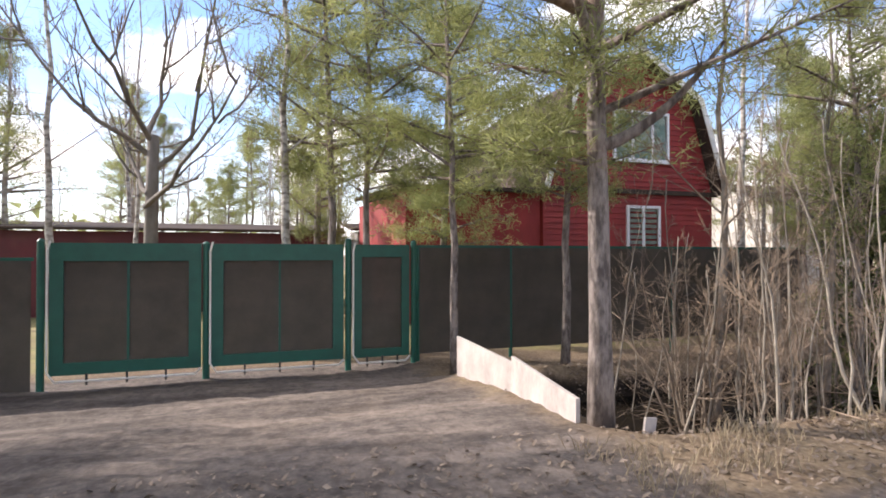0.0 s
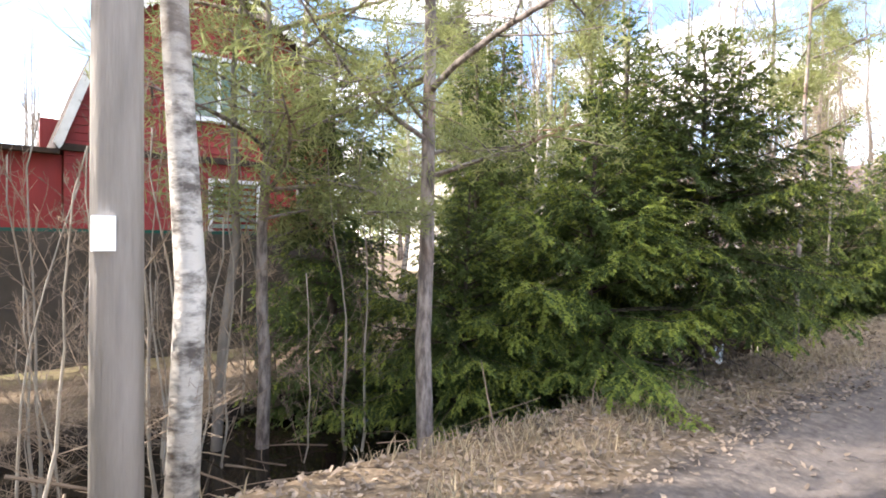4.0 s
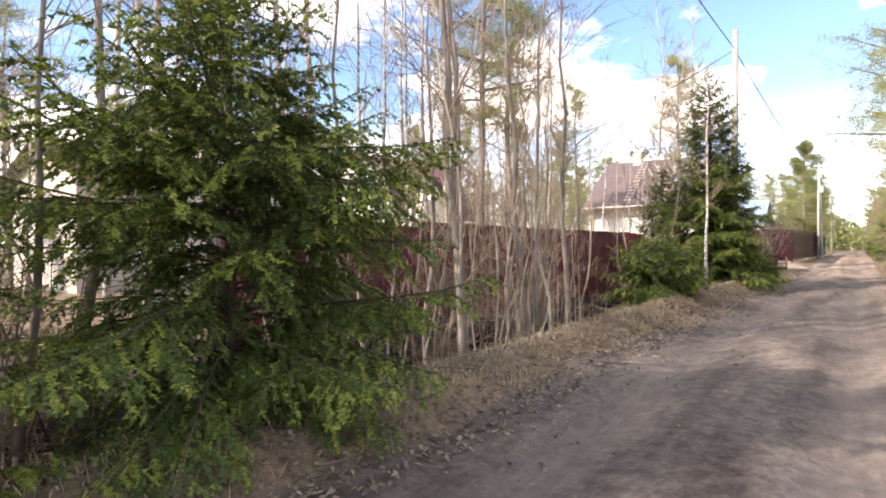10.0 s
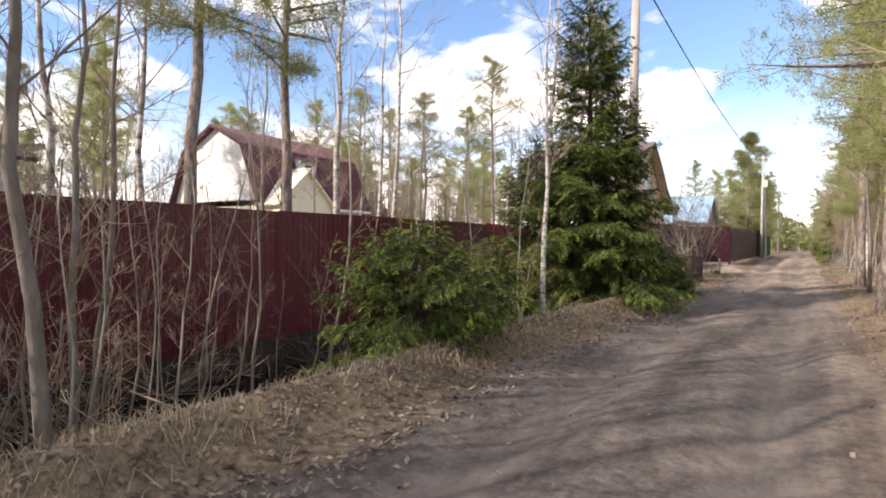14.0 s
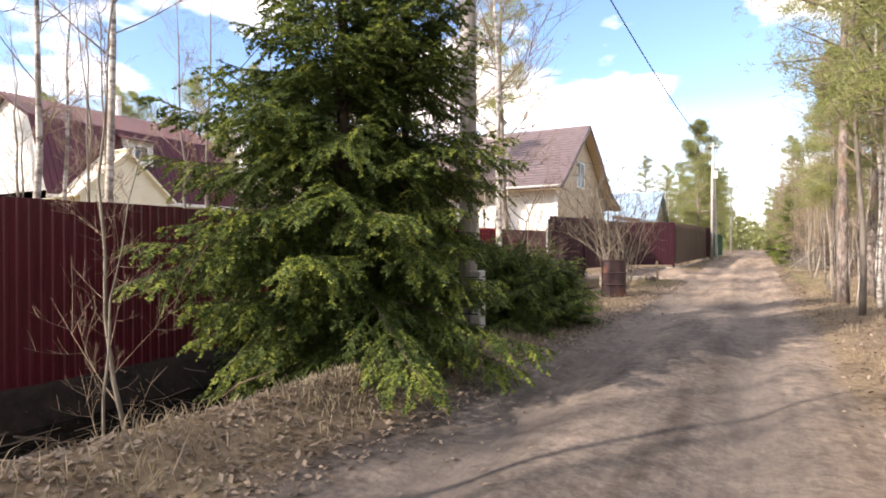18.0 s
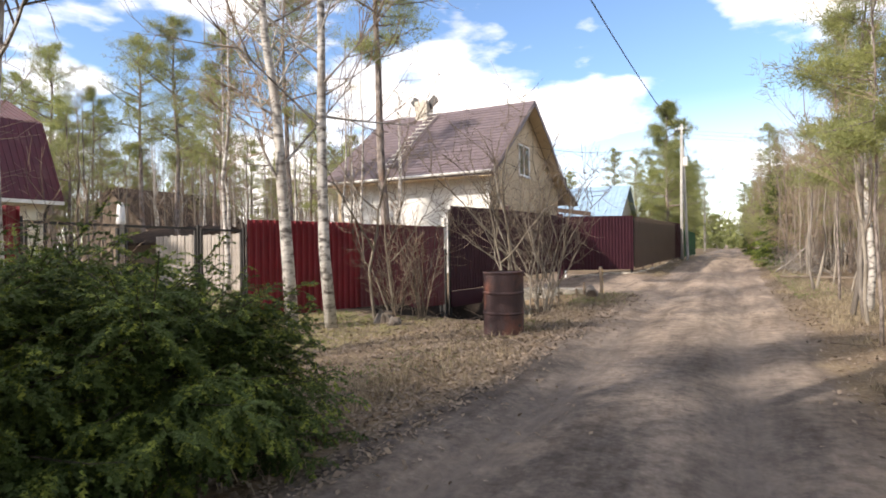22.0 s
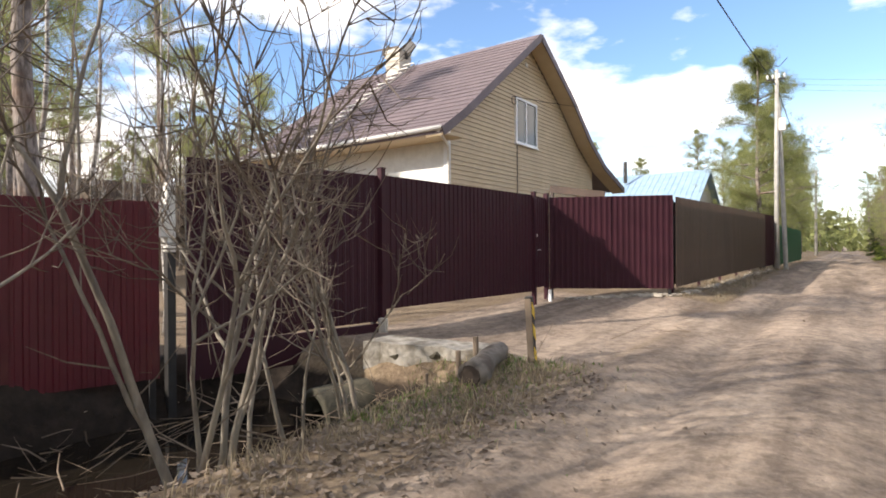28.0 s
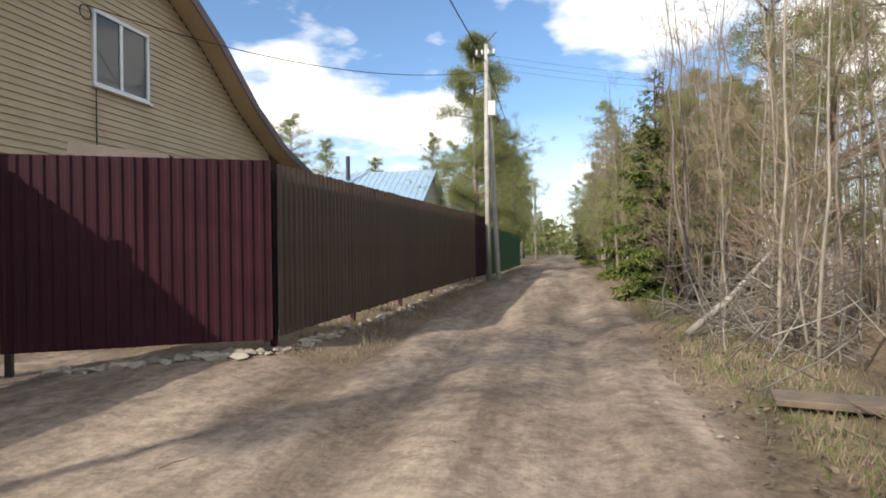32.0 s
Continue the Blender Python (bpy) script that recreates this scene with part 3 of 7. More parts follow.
def needle_blades(p, d, length, step, rs, reach=0.017):
    """Needles along straight shoots: a left, a right and an upper blade at every step. Gives the triangles and their shoot."""
    k = np.maximum(2, np.ceil(length / step).astype(int))
    own = np.repeat(np.arange(len(k)), k)
    s = (np.arange(len(own)) - np.repeat(np.cumsum(k) - k, k) + rs.rand(len(own))) / k[own]
    q = p[own] + d[own] * (s * length[own])[:, None]
    dd = d[own]
    side = unit(np.cross(dd, np.array([0.03, 0.02, 1.0])) + rs.randn(len(own), 3) * 0.28)
    up = unit(np.cross(side, dd))
    out = []
    taper = (1.0 - 0.55 * s ** 3)[:, None] * reach
    for sg in (-1, 1):
        end = q + dd * 0.011 + (sg * side * (0.8 + 0.4 * rs.rand(len(own), 1)) + up * rs.randn(len(own), 1) * 0.3) * taper
        out.append(np.stack([q - dd * step * 0.55, q + dd * step * 0.55, end], 1))
    end = q + dd * 0.010 + up * taper * 0.8
    out.append(np.stack([q - side * 0.004, q + side * 0.004, end], 1))
    return np.concatenate(out), np.tile(own, 3)


def spruce_meshes(seed, h, prof, low=0.15, gap=0.2, per=7, step=0.019, tips=0.6, thin_out=0.08, reach=0.020, dead=0.0):
    """Trunk and crown of a spruce. Boughs bear side shoots and finger shoots clad in needles; prof gives (height share, bough length)."""
    rs = np.random.RandomState(seed)
    trunk = Shape()
    zs = np.linspace(0, h, 9)
    wob = np.cumsum(rs.randn(9, 2) * 0.02, axis=0)
    wob -= wob[0]
    trunk.tube(np.c_[wob, zs], 0.014 * h * (1 - zs / h) ** 0.9 + 0.008, 8)
    pu, pr = [a for a, _ in prof], [b for _, b in prof]
    for b in range(int(dead * 60)):
        zz, ang, ln = 0.15 + dead * rs.rand(), rs.rand() * 6.28, 0.4 + 0.8 * rs.rand()
        t = np.linspace(0, 1, 5)
        q = np.c_[math.cos(ang) * t * ln, math.sin(ang) * t * ln, zz + 0.15 * t * ln - 0.4 * ln * t ** 2]
        trunk.tube(q, 0.004 + 0.005 * (1 - t), 4, False)
        for _ in range(9):
            c = q[rs.randint(1, 5)]
            trunk.tube([c, c + (unit(rs.randn(3)) * 0.7 + np.array([0.3 * math.cos(ang), 0.3 * math.sin(ang), -0.3])) * (0.1 + 0.2 * rs.rand())], [0.004, 0.0015], 3, False)
    P, D, L, T = [], [], [], []
    z = low
    while z < h * 0.985:
        u = z / h
        k = per if u < 0.75 else max(4, per - 2)
        a0 = rs.rand() * 6.28
        for b in range(k):
            if rs.rand() < thin_out:
                continue
            ang = a0 + b * 6.28 / k + rs.randn() * 0.25
            length = float(np.interp(u, pu, pr)) * (0.66 + 0.5 * rs.rand()) + 0.05
            zz = z + rs.randn() * 0.05
            rise = 0.12 + 0.80 * u ** 1.6 + 0.10 * rs.randn()
            droop = (0.45 + 0.3 * rs.rand()) * (1 - 0.75 * u)
            d = np.array([math.cos(ang), math.sin(ang)])
            t = np.linspace(0, 1, 7)
            base = np.array([np.interp(zz, zs, wob[:, 0]), np.interp(zz, zs, wob[:, 1])])
            p = np.c_[base + d * (t * length)[:, None], zz + length * (rise * t - droop * t ** 2 + 0.20 * t ** 4)]
            trunk.tube(p, 0.003 + 0.006 * length * (1 - t), 4, False)
            seg = p[1:] - p[:-1]
            sl = np.linalg.norm(seg, axis=1)
            P.append(p[2:-1])
            D.append(seg[2:] / sl[2:, None])
            L.append(sl[2:])
            T.append(t[2:-1])
            n = max(4, int(length / 0.05))
            tt = (np.arange(n) + rs.rand(n)) / n * 0.88 + 0.12
            at = np.stack([np.interp(tt, t, p[:, i]) for i in range(3)], 1)
            fwd = unit(np.stack([np.interp(np.minimum(tt + 0.05, 1), t, p[:, i]) - np.interp(tt - 0.05, t, p[:, i]) for i in range(3)], 1))
            sgn = np.where(np.arange(n) % 2 == 0, -1.0, 1.0)[:, None]
            side = unit(np.cross(fwd, (0, 0, 1.0))) * sgn
            ls = ((0.12 + 0.52 * length * (1.02 - tt) ** 0.8) * (0.6 + 0.6 * rs.rand(n))).clip(0.08, 0.55)
            d1 = unit(fwd * 0.80 + side * (0.55 + 0.3 * rs.rand(n))[:, None] + np.array([0, 0, -0.32]) + rs.randn(n, 3) * 0.15)
            d2 = unit(d1 + np.array([0, 0, -0.55]) * (0.4 + rs.rand(n))[:, None])
            mid = at + d1 * (ls * 0.5)[:, None]
            P += [at, mid]
            D += [d1, d2]
            L += [ls * 0.5, ls * 0.5]
            T += [tt * 0.8, tt]
            f = np.maximum(1, (ls / 0.042).astype(int))
            own = np.repeat(np.arange(n), f)
            su = 0.12 + 0.85 * rs.rand(len(own))
            root = np.where((su < 0.5)[:, None], at[own] + d1[own] * (su * ls[own])[:, None], mid[own] + d2[own] * ((su - 0.5) * ls[own])[:, None])
            fd = np.where((su < 0.5)[:, None], d1[own], d2[own])
            fs = unit(np.cross(fd, (0, 0, 1.0))) * np.where(rs.rand(len(own)) < 0.5, -1.0, 1.0)[:, None]
            fd = unit(fd * 0.8 + fs * 0.6 + np.array([0, 0, -0.22]) + rs.randn(len(own), 3) * 0.15)
            P.append(root)
            D.append(fd)
            L.append((0.42 * ls[own] * (1.15 - su) * (0.7 + 0.6 * rs.rand(len(own)))).clip(0.04, 0.16))
            T.append(0.25 + 0.75 * tt[own] * (0.6 + 0.4 * su))
        z += gap * (0.8 + 0.4 * rs.rand()) * (1 - 0.4 * u)
    P.append(np.array([[wob[-1, 0], wob[-1, 1], h - 0.12]]))
    D.append(np.array([[0.02, 0.02, 1.0]]))
    L.append(np.array([0.34]))
    T.append(np.array([0.9]))
    P, D, L, T = (np.concatenate(q) for q in (P, D, L, T))
    tri, own = needle_blades(P, D, L, step, rs, reach)
    young = (rs.rand(len(T)) < tips * np.clip((T - 0.35) / 0.4, 0, 1))[own]
    me = tri_mesh("crown", tri, M_SPRUCE)
    me.materials.append(M_SPRUCE_TIP)
    me.polygons.foreach_set("material_index", young.astype(np.int32))
    return trunk.mesh("trunk", M_SPRUCE_BARK, True), me


def pine_meshes(seed, h, r0, bare=0.4, spread=1.6, tufts=20, lean=0.0, size=1.0, fork=False, crook=0.035, flat=0.13):
    """Trunk with limbs, and the crown of needle tufts of a Scots pine."""
    rs = np.random.RandomState(seed)
    wood, crown = Shape(), []
    zs = np.linspace(-0.1, h, 11)
    wob = np.cumsum(rs.randn(11, 2) * crook * h / 8, axis=0)
    wob[:, 0] += lean * np.linspace(0, 1, 11) ** 1.5
    wob -= wob[0]
    wood.tube(np.c_[wob, zs], np.maximum(r0 * (1 - 0.82 * np.linspace(0, 1, 11) ** 1.2), 0.012) + np.array([r0 * 0.25] + [0] * 10), 9)
    n = int(h * (1 - bare) * 6.5)
    for b in range(n):
        u = bare + (1 - bare) * (b + rs.rand()) / n
        z = u * h
        ang = rs.rand() * 6.28
        v = (u - bare) / (1 - bare)
        length = spread * (0.45 + 0.75 * rs.rand()) * (1.05 - v) ** 0.6 * min(1, 0.35 + v * 3)
        base = np.array([np.interp(z, zs, wob[:, 0]), np.interp(z, zs, wob[:, 1]), z])
        t = np.linspace(0, 1, 6)
        d = np.array([math.cos(ang), math.sin(ang), 0])
        bend = rs.randn() * 0.25
        p = base + length * (t[:, None] * d + (0.15 + 0.5 * v + 0.15 * rs.randn()) * t[:, None] * np.array([0, 0, 1.0])
                             + bend * t[:, None] ** 2 * np.array([-d[1], d[0], 0.2]))
        wood.tube(p, 0.006 + 0.02 * length * (1 - t) * min(1, r0 / 0.1), 4, False)
        k = tufts
        tt = 0.35 + 0.65 * rs.rand(k)
        at = np.stack([np.interp(tt, t, p[:, i]) for i in range(3)], 1)
        off = rs.randn(k, 3) * np.array([0.24, 0.24, flat]) * length * 0.85
        ends = at + off
        for i in range(0, k, 2):
            wood.tube([at[i], (at[i] + ends[i]) / 2 + rs.randn(3) * 0.02, ends[i]], [0.008, 0.006, 0.003], 3, False)
        m = 28
        dirs = unit(rs.randn(k, m, 3) + unit(off)[:, None] * 0.9 + np.array([0, 0, 0.35]))
        ln = (0.10 + 0.11 * rs.rand(k, m))[..., None] * size
        wide = unit(np.cross(dirs, rs.randn(k, m, 3))) * 0.0075 * size
        c = ends[:, None] + rs.randn(k, m, 3) * 0.085 * size
        crown.append(np.stack([c - wide, c + wide, c + dirs * ln], 2).reshape(-1, 3, 3))
    if fork:
        for ang, zz, ln in ((0.6, 0.27, 1.1), (2.3, 0.33, 1.3), (-1.2, 0.36, 1.2), (4.0, 0.40, 1.3)):
            t = np.linspace(0, 1, 7)
            d = np.array([math.cos(ang), math.sin(ang), 0])
            b0 = np.array([np.interp(zz * h, zs, wob[:, 0]), np.interp(zz * h, zs, wob[:, 1]), zz * h])
            p = b0 + ln * (t[:, None] * d * 0.8 + np.array([0, 0, 1.0]) * (0.15 * t + 0.5 * t ** 2)[:, None])
            wood.tube(p, 0.055 * (1 - 0.75 * t), 7, False)
    return wood.mesh("trunk", M_PINE_BARK, True), tri_mesh("crown", np.concatenate(crown), M_PINE)


def bare_meshes(seed, h, r0, limbs=16, mat=None, low=0.3, twig=1.0, wild=0.05):
    """Trunk and leafless limbs and twigs of a birch, alder or aspen."""
    rs = np.random.RandomState(seed)
    trunk, twigs = Shape(), Shape()
    k = 10
    zs = np.linspace(-0.12, h, k)
    wob = np.cumsum(rs.randn(k, 2) * wild * h / 8, axis=0)
    wob -= wob[0]
    trunk.tube(np.c_[wob, zs], np.maximum(r0 * (1 - 0.9 * np.linspace(0, 1, k) ** 0.9), 0.006), 8 if r0 > 0.04 else 6)

    def grow(base, d, length, rad, level):
        t = np.linspace(0, 1, 5 if level < 2 else 3)
        b = unit(rs.randn(3)) * 0.16
        p = base + length * (t[:, None] * d + t[:, None] ** 2 * (b + np.array([0, 0, 0.16])))
        (trunk if level == 0 and rad > 0.02 else twigs).tube(p, np.maximum(rad * (1 - 0.8 * t), 0.0016), 4 if level == 0 else 3, False)
        if level < 2:
            for _ in range(int((5 if level == 0 else 3) * twig + rs.rand())):
                u = 0.25 + 0.72 * rs.rand()
                q = np.array([np.interp(u, t, p[:, i]) for i in range(3)])
                nd = unit(d + rs.randn(3) * 0.62 + np.array([0, 0, 0.15]))
                grow(q, nd, length * (0.3 + 0.3 * rs.rand()), rad * 0.5, level + 1)

    for i in range(limbs):
        u = low + (0.98 - low) * (i + rs.rand()) / limbs
        z = u * h
        a = rs.rand() * 6.28
        base = np.array([np.interp(z, zs, wob[:, 0]), np.interp(z, zs, wob[:, 1]), z])
        up = 0.55 + 0.7 * u + 0.3 * rs.randn()
        d = unit(np.array([math.cos(a), math.sin(a), up]))
        grow(base, d, h * (0.10 + 0.16 * rs.rand()) * (1.25 - u), max(0.3 * r0 * (1.1 - u), 0.004), 0)
    return trunk.mesh("trunk", mat or M_ALDER, True), twigs.mesh("bare_crown", M_TWIG)


def forked_meshes(seed, h, r0):
    """A leafless tree whose stem keeps dividing into crooked forks that end in twigs."""
    rs = np.random.RandomState(seed)
    wood, twigs = Shape(), Shape()

    def stem(p, d, ln, r, level):
        k = 6
        steps = unit(d + np.cumsum(rs.randn(k, 3) * np.array([0.12, 0.12, 0.05]), axis=0) + np.linspace(0, 0.35, k)[:, None] * np.array([0, 0, 1.0]))
        pts = np.concatenate([p[None], p + np.cumsum(steps * ln / k, axis=0)])
        t = np.linspace(0, 1, k + 1)
        rad = np.maximum(r * (1 - 0.42 * t) if level < 3 else r * (1 - 0.8 * t), 0.0018)
        (wood if level < 2 else twigs).tube(pts, rad, (8, 7, 5, 4, 3)[level], False)
        if level >= 4:
            return
        for _ in range((3, 2, 3, 2)[level]):
            q = pts[-1] if level < 2 and rs.rand() < 0.5 else pts[rs.randint(2, k + 1)]
            nd = unit(steps[-1] + rs.randn(3) * np.array([0.55, 0.55, 0.25]) + np.array([0, 0, 0.2]))
            stem(q, nd, ln * (0.52 + 0.25 * rs.rand()), max(r * 0.55, 0.003), level + 1)
        for _ in range((3, 4, 3, 2)[level]):
            u = rs.randint(1, k + 1)
            nd = unit(steps[u - 1] * 0.5 + rs.randn(3) * 0.8)
            ln2 = 0.18 + 0.35 * rs.rand()
            mid = pts[u] + nd * ln2 * 0.5 + rs.randn(3) * 0.03
            twigs.tube([pts[u], mid, mid + unit(nd + np.array([0, 0, 0.35])) * ln2 * 0.5], [0.006, 0.004, 0.002], 3, False)

    for a in range(1 + seed % 2):
        ang = rs.rand() * 6.28
        stem(np.array([0.04 * math.cos(ang), 0.04 * math.sin(ang), -0.15]), unit(np.array([math.cos(ang) * 0.22, math.sin(ang) * 0.22, 1.0])), h * (0.42 - 0.1 * a), r0 * (1 - 0.25 * a), 0)
    return wood.mesh("trunk", M_STEM, True), twigs.mesh("bare_crown", M_SHRUB)


def shrub_meshes(seed, h, stems=9, spread=0.6, r0=0.018):
    rs = np.random.RandomState(seed)
    wood, twigs = Shape(), Shape()
    for s in range(stems):
        a = rs.rand() * 6.28
        hh = h * (0.6 + 0.45 * rs.rand())
        out = spread * (0.3 + rs.rand())
        t = np.linspace(0, 1, 7)
        b = rs.randn(2) * 0.12 * spread
        foot = np.array([math.cos(a), math.sin(a)]) * 0.14 * rs.rand()
        p = np.c_[foot + np.outer(t ** 1.2, [math.cos(a) * out, math.sin(a) * out]) + np.outer(t * (1 - t) * 2, b), hh * t - 0.08]
        p[:, :2] += np.cumsum(rs.randn(7, 2) * 0.02, axis=0)
        wood.tube(p, np.maximum(r0 * (0.6 + 0.8 * rs.rand()) * (1 - 0.85 * t), 0.003), 6, False)
        for _ in range(13):
            u = 0.2 + 0.73 * rs.rand()
            q = np.array([np.interp(u, t, p[:, i]) for i in range(3)])
            d = unit(np.array([math.cos(a), math.sin(a), 1.1]) + rs.randn(3) * 0.75)
            ln = hh * (0.12 + 0.2 * rs.rand())
            e = q + d * ln
            mid = (q + e) / 2 + rs.randn(3) * 0.05 * ln
            twigs.tube([q, mid, e], [0.006, 0.004, 0.002], 3, False)
            for _ in range(3):
                v = 0.3 + 0.6 * rs.rand()
                w = q + (e - q) * v
                twigs.tube([w, w + unit(d + rs.randn(3) * 0.6) * ln * (0.2 + 0.3 * rs.rand())], [0.0035, 0.0016], 3, False)
    return wood.mesh("brushwood", M_SHRUB, True), twigs.mesh("bare_crown", M_TWIG)


def spreading_meshes(seed):
    """A short bole that divides into wide curved limbs."""
    rs = np.random.RandomState(seed)
    wood, twigs = Shape(), Shape()
    wood.tube([(0, 0, -0.6), (0.03, 0, 1.0), (0.0, 0.04, 2.5), (0.03, 0.05, 3.7)], [0.15, 0.12, 0.11, 0.09], 10)

    def limb(p, d, ln, r, level):
        t = np.linspace(0, 1, 7)
        pts = p + ln * (t[:, None] * d + t[:, None] ** 2 * (np.array([0, 0, 0.5]) + rs.randn(3) * 0.25)) + np.cumsum(rs.randn(7, 3) * 0.022 * ln, axis=0)
        (wood if level < 2 else twigs).tube(pts, np.maximum(r * (1 - 0.75 * t), 0.004), 6 if level == 0 else 4, False)
        if level < 3:
            for _ in range((5, 4, 4)[level]):
                u = 0.3 + 0.68 * rs.rand()
                q = np.array([np.interp(u, t, pts[:, i]) for i in range(3)])
                limb(q, unit(d + rs.randn(3) * 0.55 + np.array([0, 0, 0.3])), ln * (0.3 + 0.25 * rs.rand()), r * 0.45, level + 1)

    for k, (a, z, up) in enumerate(((0.2, 1.7, 0.25), (1.6, 2.3, 0.5), (3.0, 1.9, 0.2), (4.2, 2.5, 0.8), (5.3, 2.8, 0.5), (2.3, 2.9, 1.3))):
        limb(np.array([0, 0, z + 0.8]), unit(np.array([math.cos(a), math.sin(a), up])), 2.0 + 0.5 * rs.rand(), 0.05, 0)
    return wood.mesh("trunk", M_ALDER, True), twigs.mesh("bare_crown", M_TWIG)


def plant(name, meshes, x, y, label, category, group="", turn=None, size=1.0, z=None, lean=(0, 0)):
    e = new(name)
    e.empty_display_size = 0.3
    rot = random.uniform(0, 360) if turn is None else turn
    e.matrix_basis = pose(x, y, (gz(x, y) if z is None else z) - 0.02, lean[0], lean[1], rot) @ Matrix.Scale(size, 4)
    for me in meshes:
        ob = new(me.name.split(".")[0], me)
        ob.parent = e
        if ob.name.startswith(("bare_crown", "brushwood")):
            tagged(ob, kind="stuff")
    return tagged(e, label, category, group)


random.seed(7)
SPRUCE_BUSHY = spruce_meshes(1, 3.7, ((0, 1.25), (0.2, 1.6), (0.5, 1.35), (0.68, 0.75), (0.85, 0.36), (1, 0.05)), low=0.35, gap=0.215, per=8, tips=0.75)
SPRUCE_RAISED = spruce_meshes(2, 3.9, ((0.2, 1.0), (0.35, 1.5), (0.6, 1.2), (0.8, 0.7), (1, 0.06)), low=0.85, gap=0.20, per=7, dead=0.8, tips=0.5)
SPRUCE_SLENDER = spruce_meshes(12, 5.2, ((0, 0.9), (0.4, 0.85), (0.75, 0.5), (1, 0.05)), low=0.5, gap=0.23, per=7, step=0.022, tips=0.4, reach=0.021)
SPRUCE_MID = [spruce_meshes(3, 3.6, ((0.1, 1.1), (0.25, 1.45), (0.5, 1.25), (0.68, 0.6), (0.85, 0.3), (1, 0.05)), low=0.55, gap=0.21, per=7, tips=0.75),
              spruce_meshes(4, 3.3, ((0, 1.1), (0.18, 1.6), (0.52, 1.6), (0.68, 0.85), (0.82, 0.38), (1, 0.05)), low=0.32, gap=0.20, per=8, tips=0.55)]
SPRUCE_WIDE = spruce_meshes(7, 6.5, ((0, 1.35), (0.15, 1.75), (0.38, 1.55), (0.5, 0.95), (0.8, 0.65), (0.92, 0.35), (1, 0.05)), low=0.3, gap=0.24, per=8, thin_out=0.16, step=0.021, tips=0.5, reach=0.022)
SPRUCE_COLUMN = spruce_meshes(13, 5.0, ((0, 0.8), (0.2, 1.15), (0.6, 0.95), (0.85, 0.6), (1, 0.06)), low=0.5, gap=0.24, per=7, thin_out=0.15, step=0.019, tips=0.3, reach=0.022)
# Few bright tips: the bushes' shade is put into their needle colour.
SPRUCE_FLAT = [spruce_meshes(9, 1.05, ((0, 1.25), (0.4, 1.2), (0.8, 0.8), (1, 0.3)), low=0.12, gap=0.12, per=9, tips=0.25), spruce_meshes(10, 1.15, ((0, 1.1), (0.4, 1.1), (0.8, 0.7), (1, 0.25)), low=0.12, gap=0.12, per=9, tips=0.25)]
SPRUCE_LOW = [spruce_meshes(5, 1.5, ((0, 1.1), (0.4, 1.15), (0.7, 0.7), (1, 0.1)), low=0.2, gap=0.15, per=8, tips=0.5), spruce_meshes(6, 1.3, ((0, 0.6), (0.3, 0.6), (1, 0.06)), low=0.12, gap=0.14, per=6, tips=0.8)]
SPRUCE_FAR = [spruce_meshes(8, 6.0, ((0, 1.3), (0.5, 0.9), (1, 0.05)), gap=0.34, per=6, step=0.05, reach=0.035)]
PINES = [pine_meshes(11, 9.0, 0.11, 0.36, 2.3, 20, flat=0.09), pine_meshes(12, 11.0, 0.12, 0.45, 2.5, 20, flat=0.09), pine_meshes(13, 8.0, 0.09, 0.30, 2.0, 20, flat=0.09),
         pine_meshes(14, 13.0, 0.14, 0.5, 2.7, 20, flat=0.09)]
PINE_ROAD = pine_meshes(24, 9.8, 0.13, 0.16, 2.6, 48, flat=0.10, size=1.1)
PINE_GATE = pine_meshes(19, 7.4, 0.075, 0.36, 2.5, 22, flat=0.08)
PINE_NEAR = pine_meshes(15, 7.8, 0.090, 0.25, 2.9, 36, flat=0.08, size=0.8, fork=True, crook=0.01)
PINE_SLIM = pine_meshes(20, 7.6, 0.07, 0.30, 2.2, 44, size=0.55, crook=0.02, flat=0.08)
PINE_THIN = pine_meshes(18, 7.6, 0.030, 0.42, 1.5, 16, crook=0.05, flat=0.08)
BIRCHES = [bare_meshes(21, 11, 0.11, 20, M_BIRCH, 0.35), bare_meshes(22, 12, 0.09, 18, M_BIRCH, 0.4), bare_meshes(23, 9, 0.07, 16, M_BIRCH, 0.3)]
TWIN_BIRCHES = [bare_meshes(25, 11, 0.115, 36, M_BIRCH, 0.20, 1.7, 0.06), bare_meshes(26, 12, 0.10, 34, M_BIRCH, 0.24, 1.7, 0.05)]
CULVERT_ALDERS = [forked_meshes(37, 4.4, 0.026), forked_meshes(38, 5.0, 0.032), forked_meshes(39, 4.8, 0.029)]
WHIPS = [bare_meshes(60 + i, h, r, 18, M_SAPLING, 0.15, 1.3, 0.06) for i, (h, r) in enumerate(((4.6, 0.017), (5.6, 0.022), (6.6, 0.026)))]
ALDERS = [bare_meshes(31, 8, 0.062, 18, M_ALDER, 0.3, 1.4, 0.07), bare_meshes(32, 9, 0.07, 20, M_ALDER, 0.35, 1.4, 0.06), bare_meshes(33, 7, 0.045, 16, M_ALDER, 0.25, 1.4, 0.09)]
SAPLINGS = [bare_meshes(40 + i, h, r, 11, M_SAPLING, 0.22, 1.1, 0.09) for i, (h, r) in enumerate(((4.2, 0.024), (3.4, 0.018), (5.2, 0.032), (2.6, 0.013), (4.6, 0.02), (3.0, 0.02)))]
PINE_FULL = [pine_meshes(16, 7.5, 0.10, 0.20, 2.5, 26, flat=0.10), pine_meshes(17, 9.0, 0.12, 0.24, 2.8, 26, flat=0.10)]
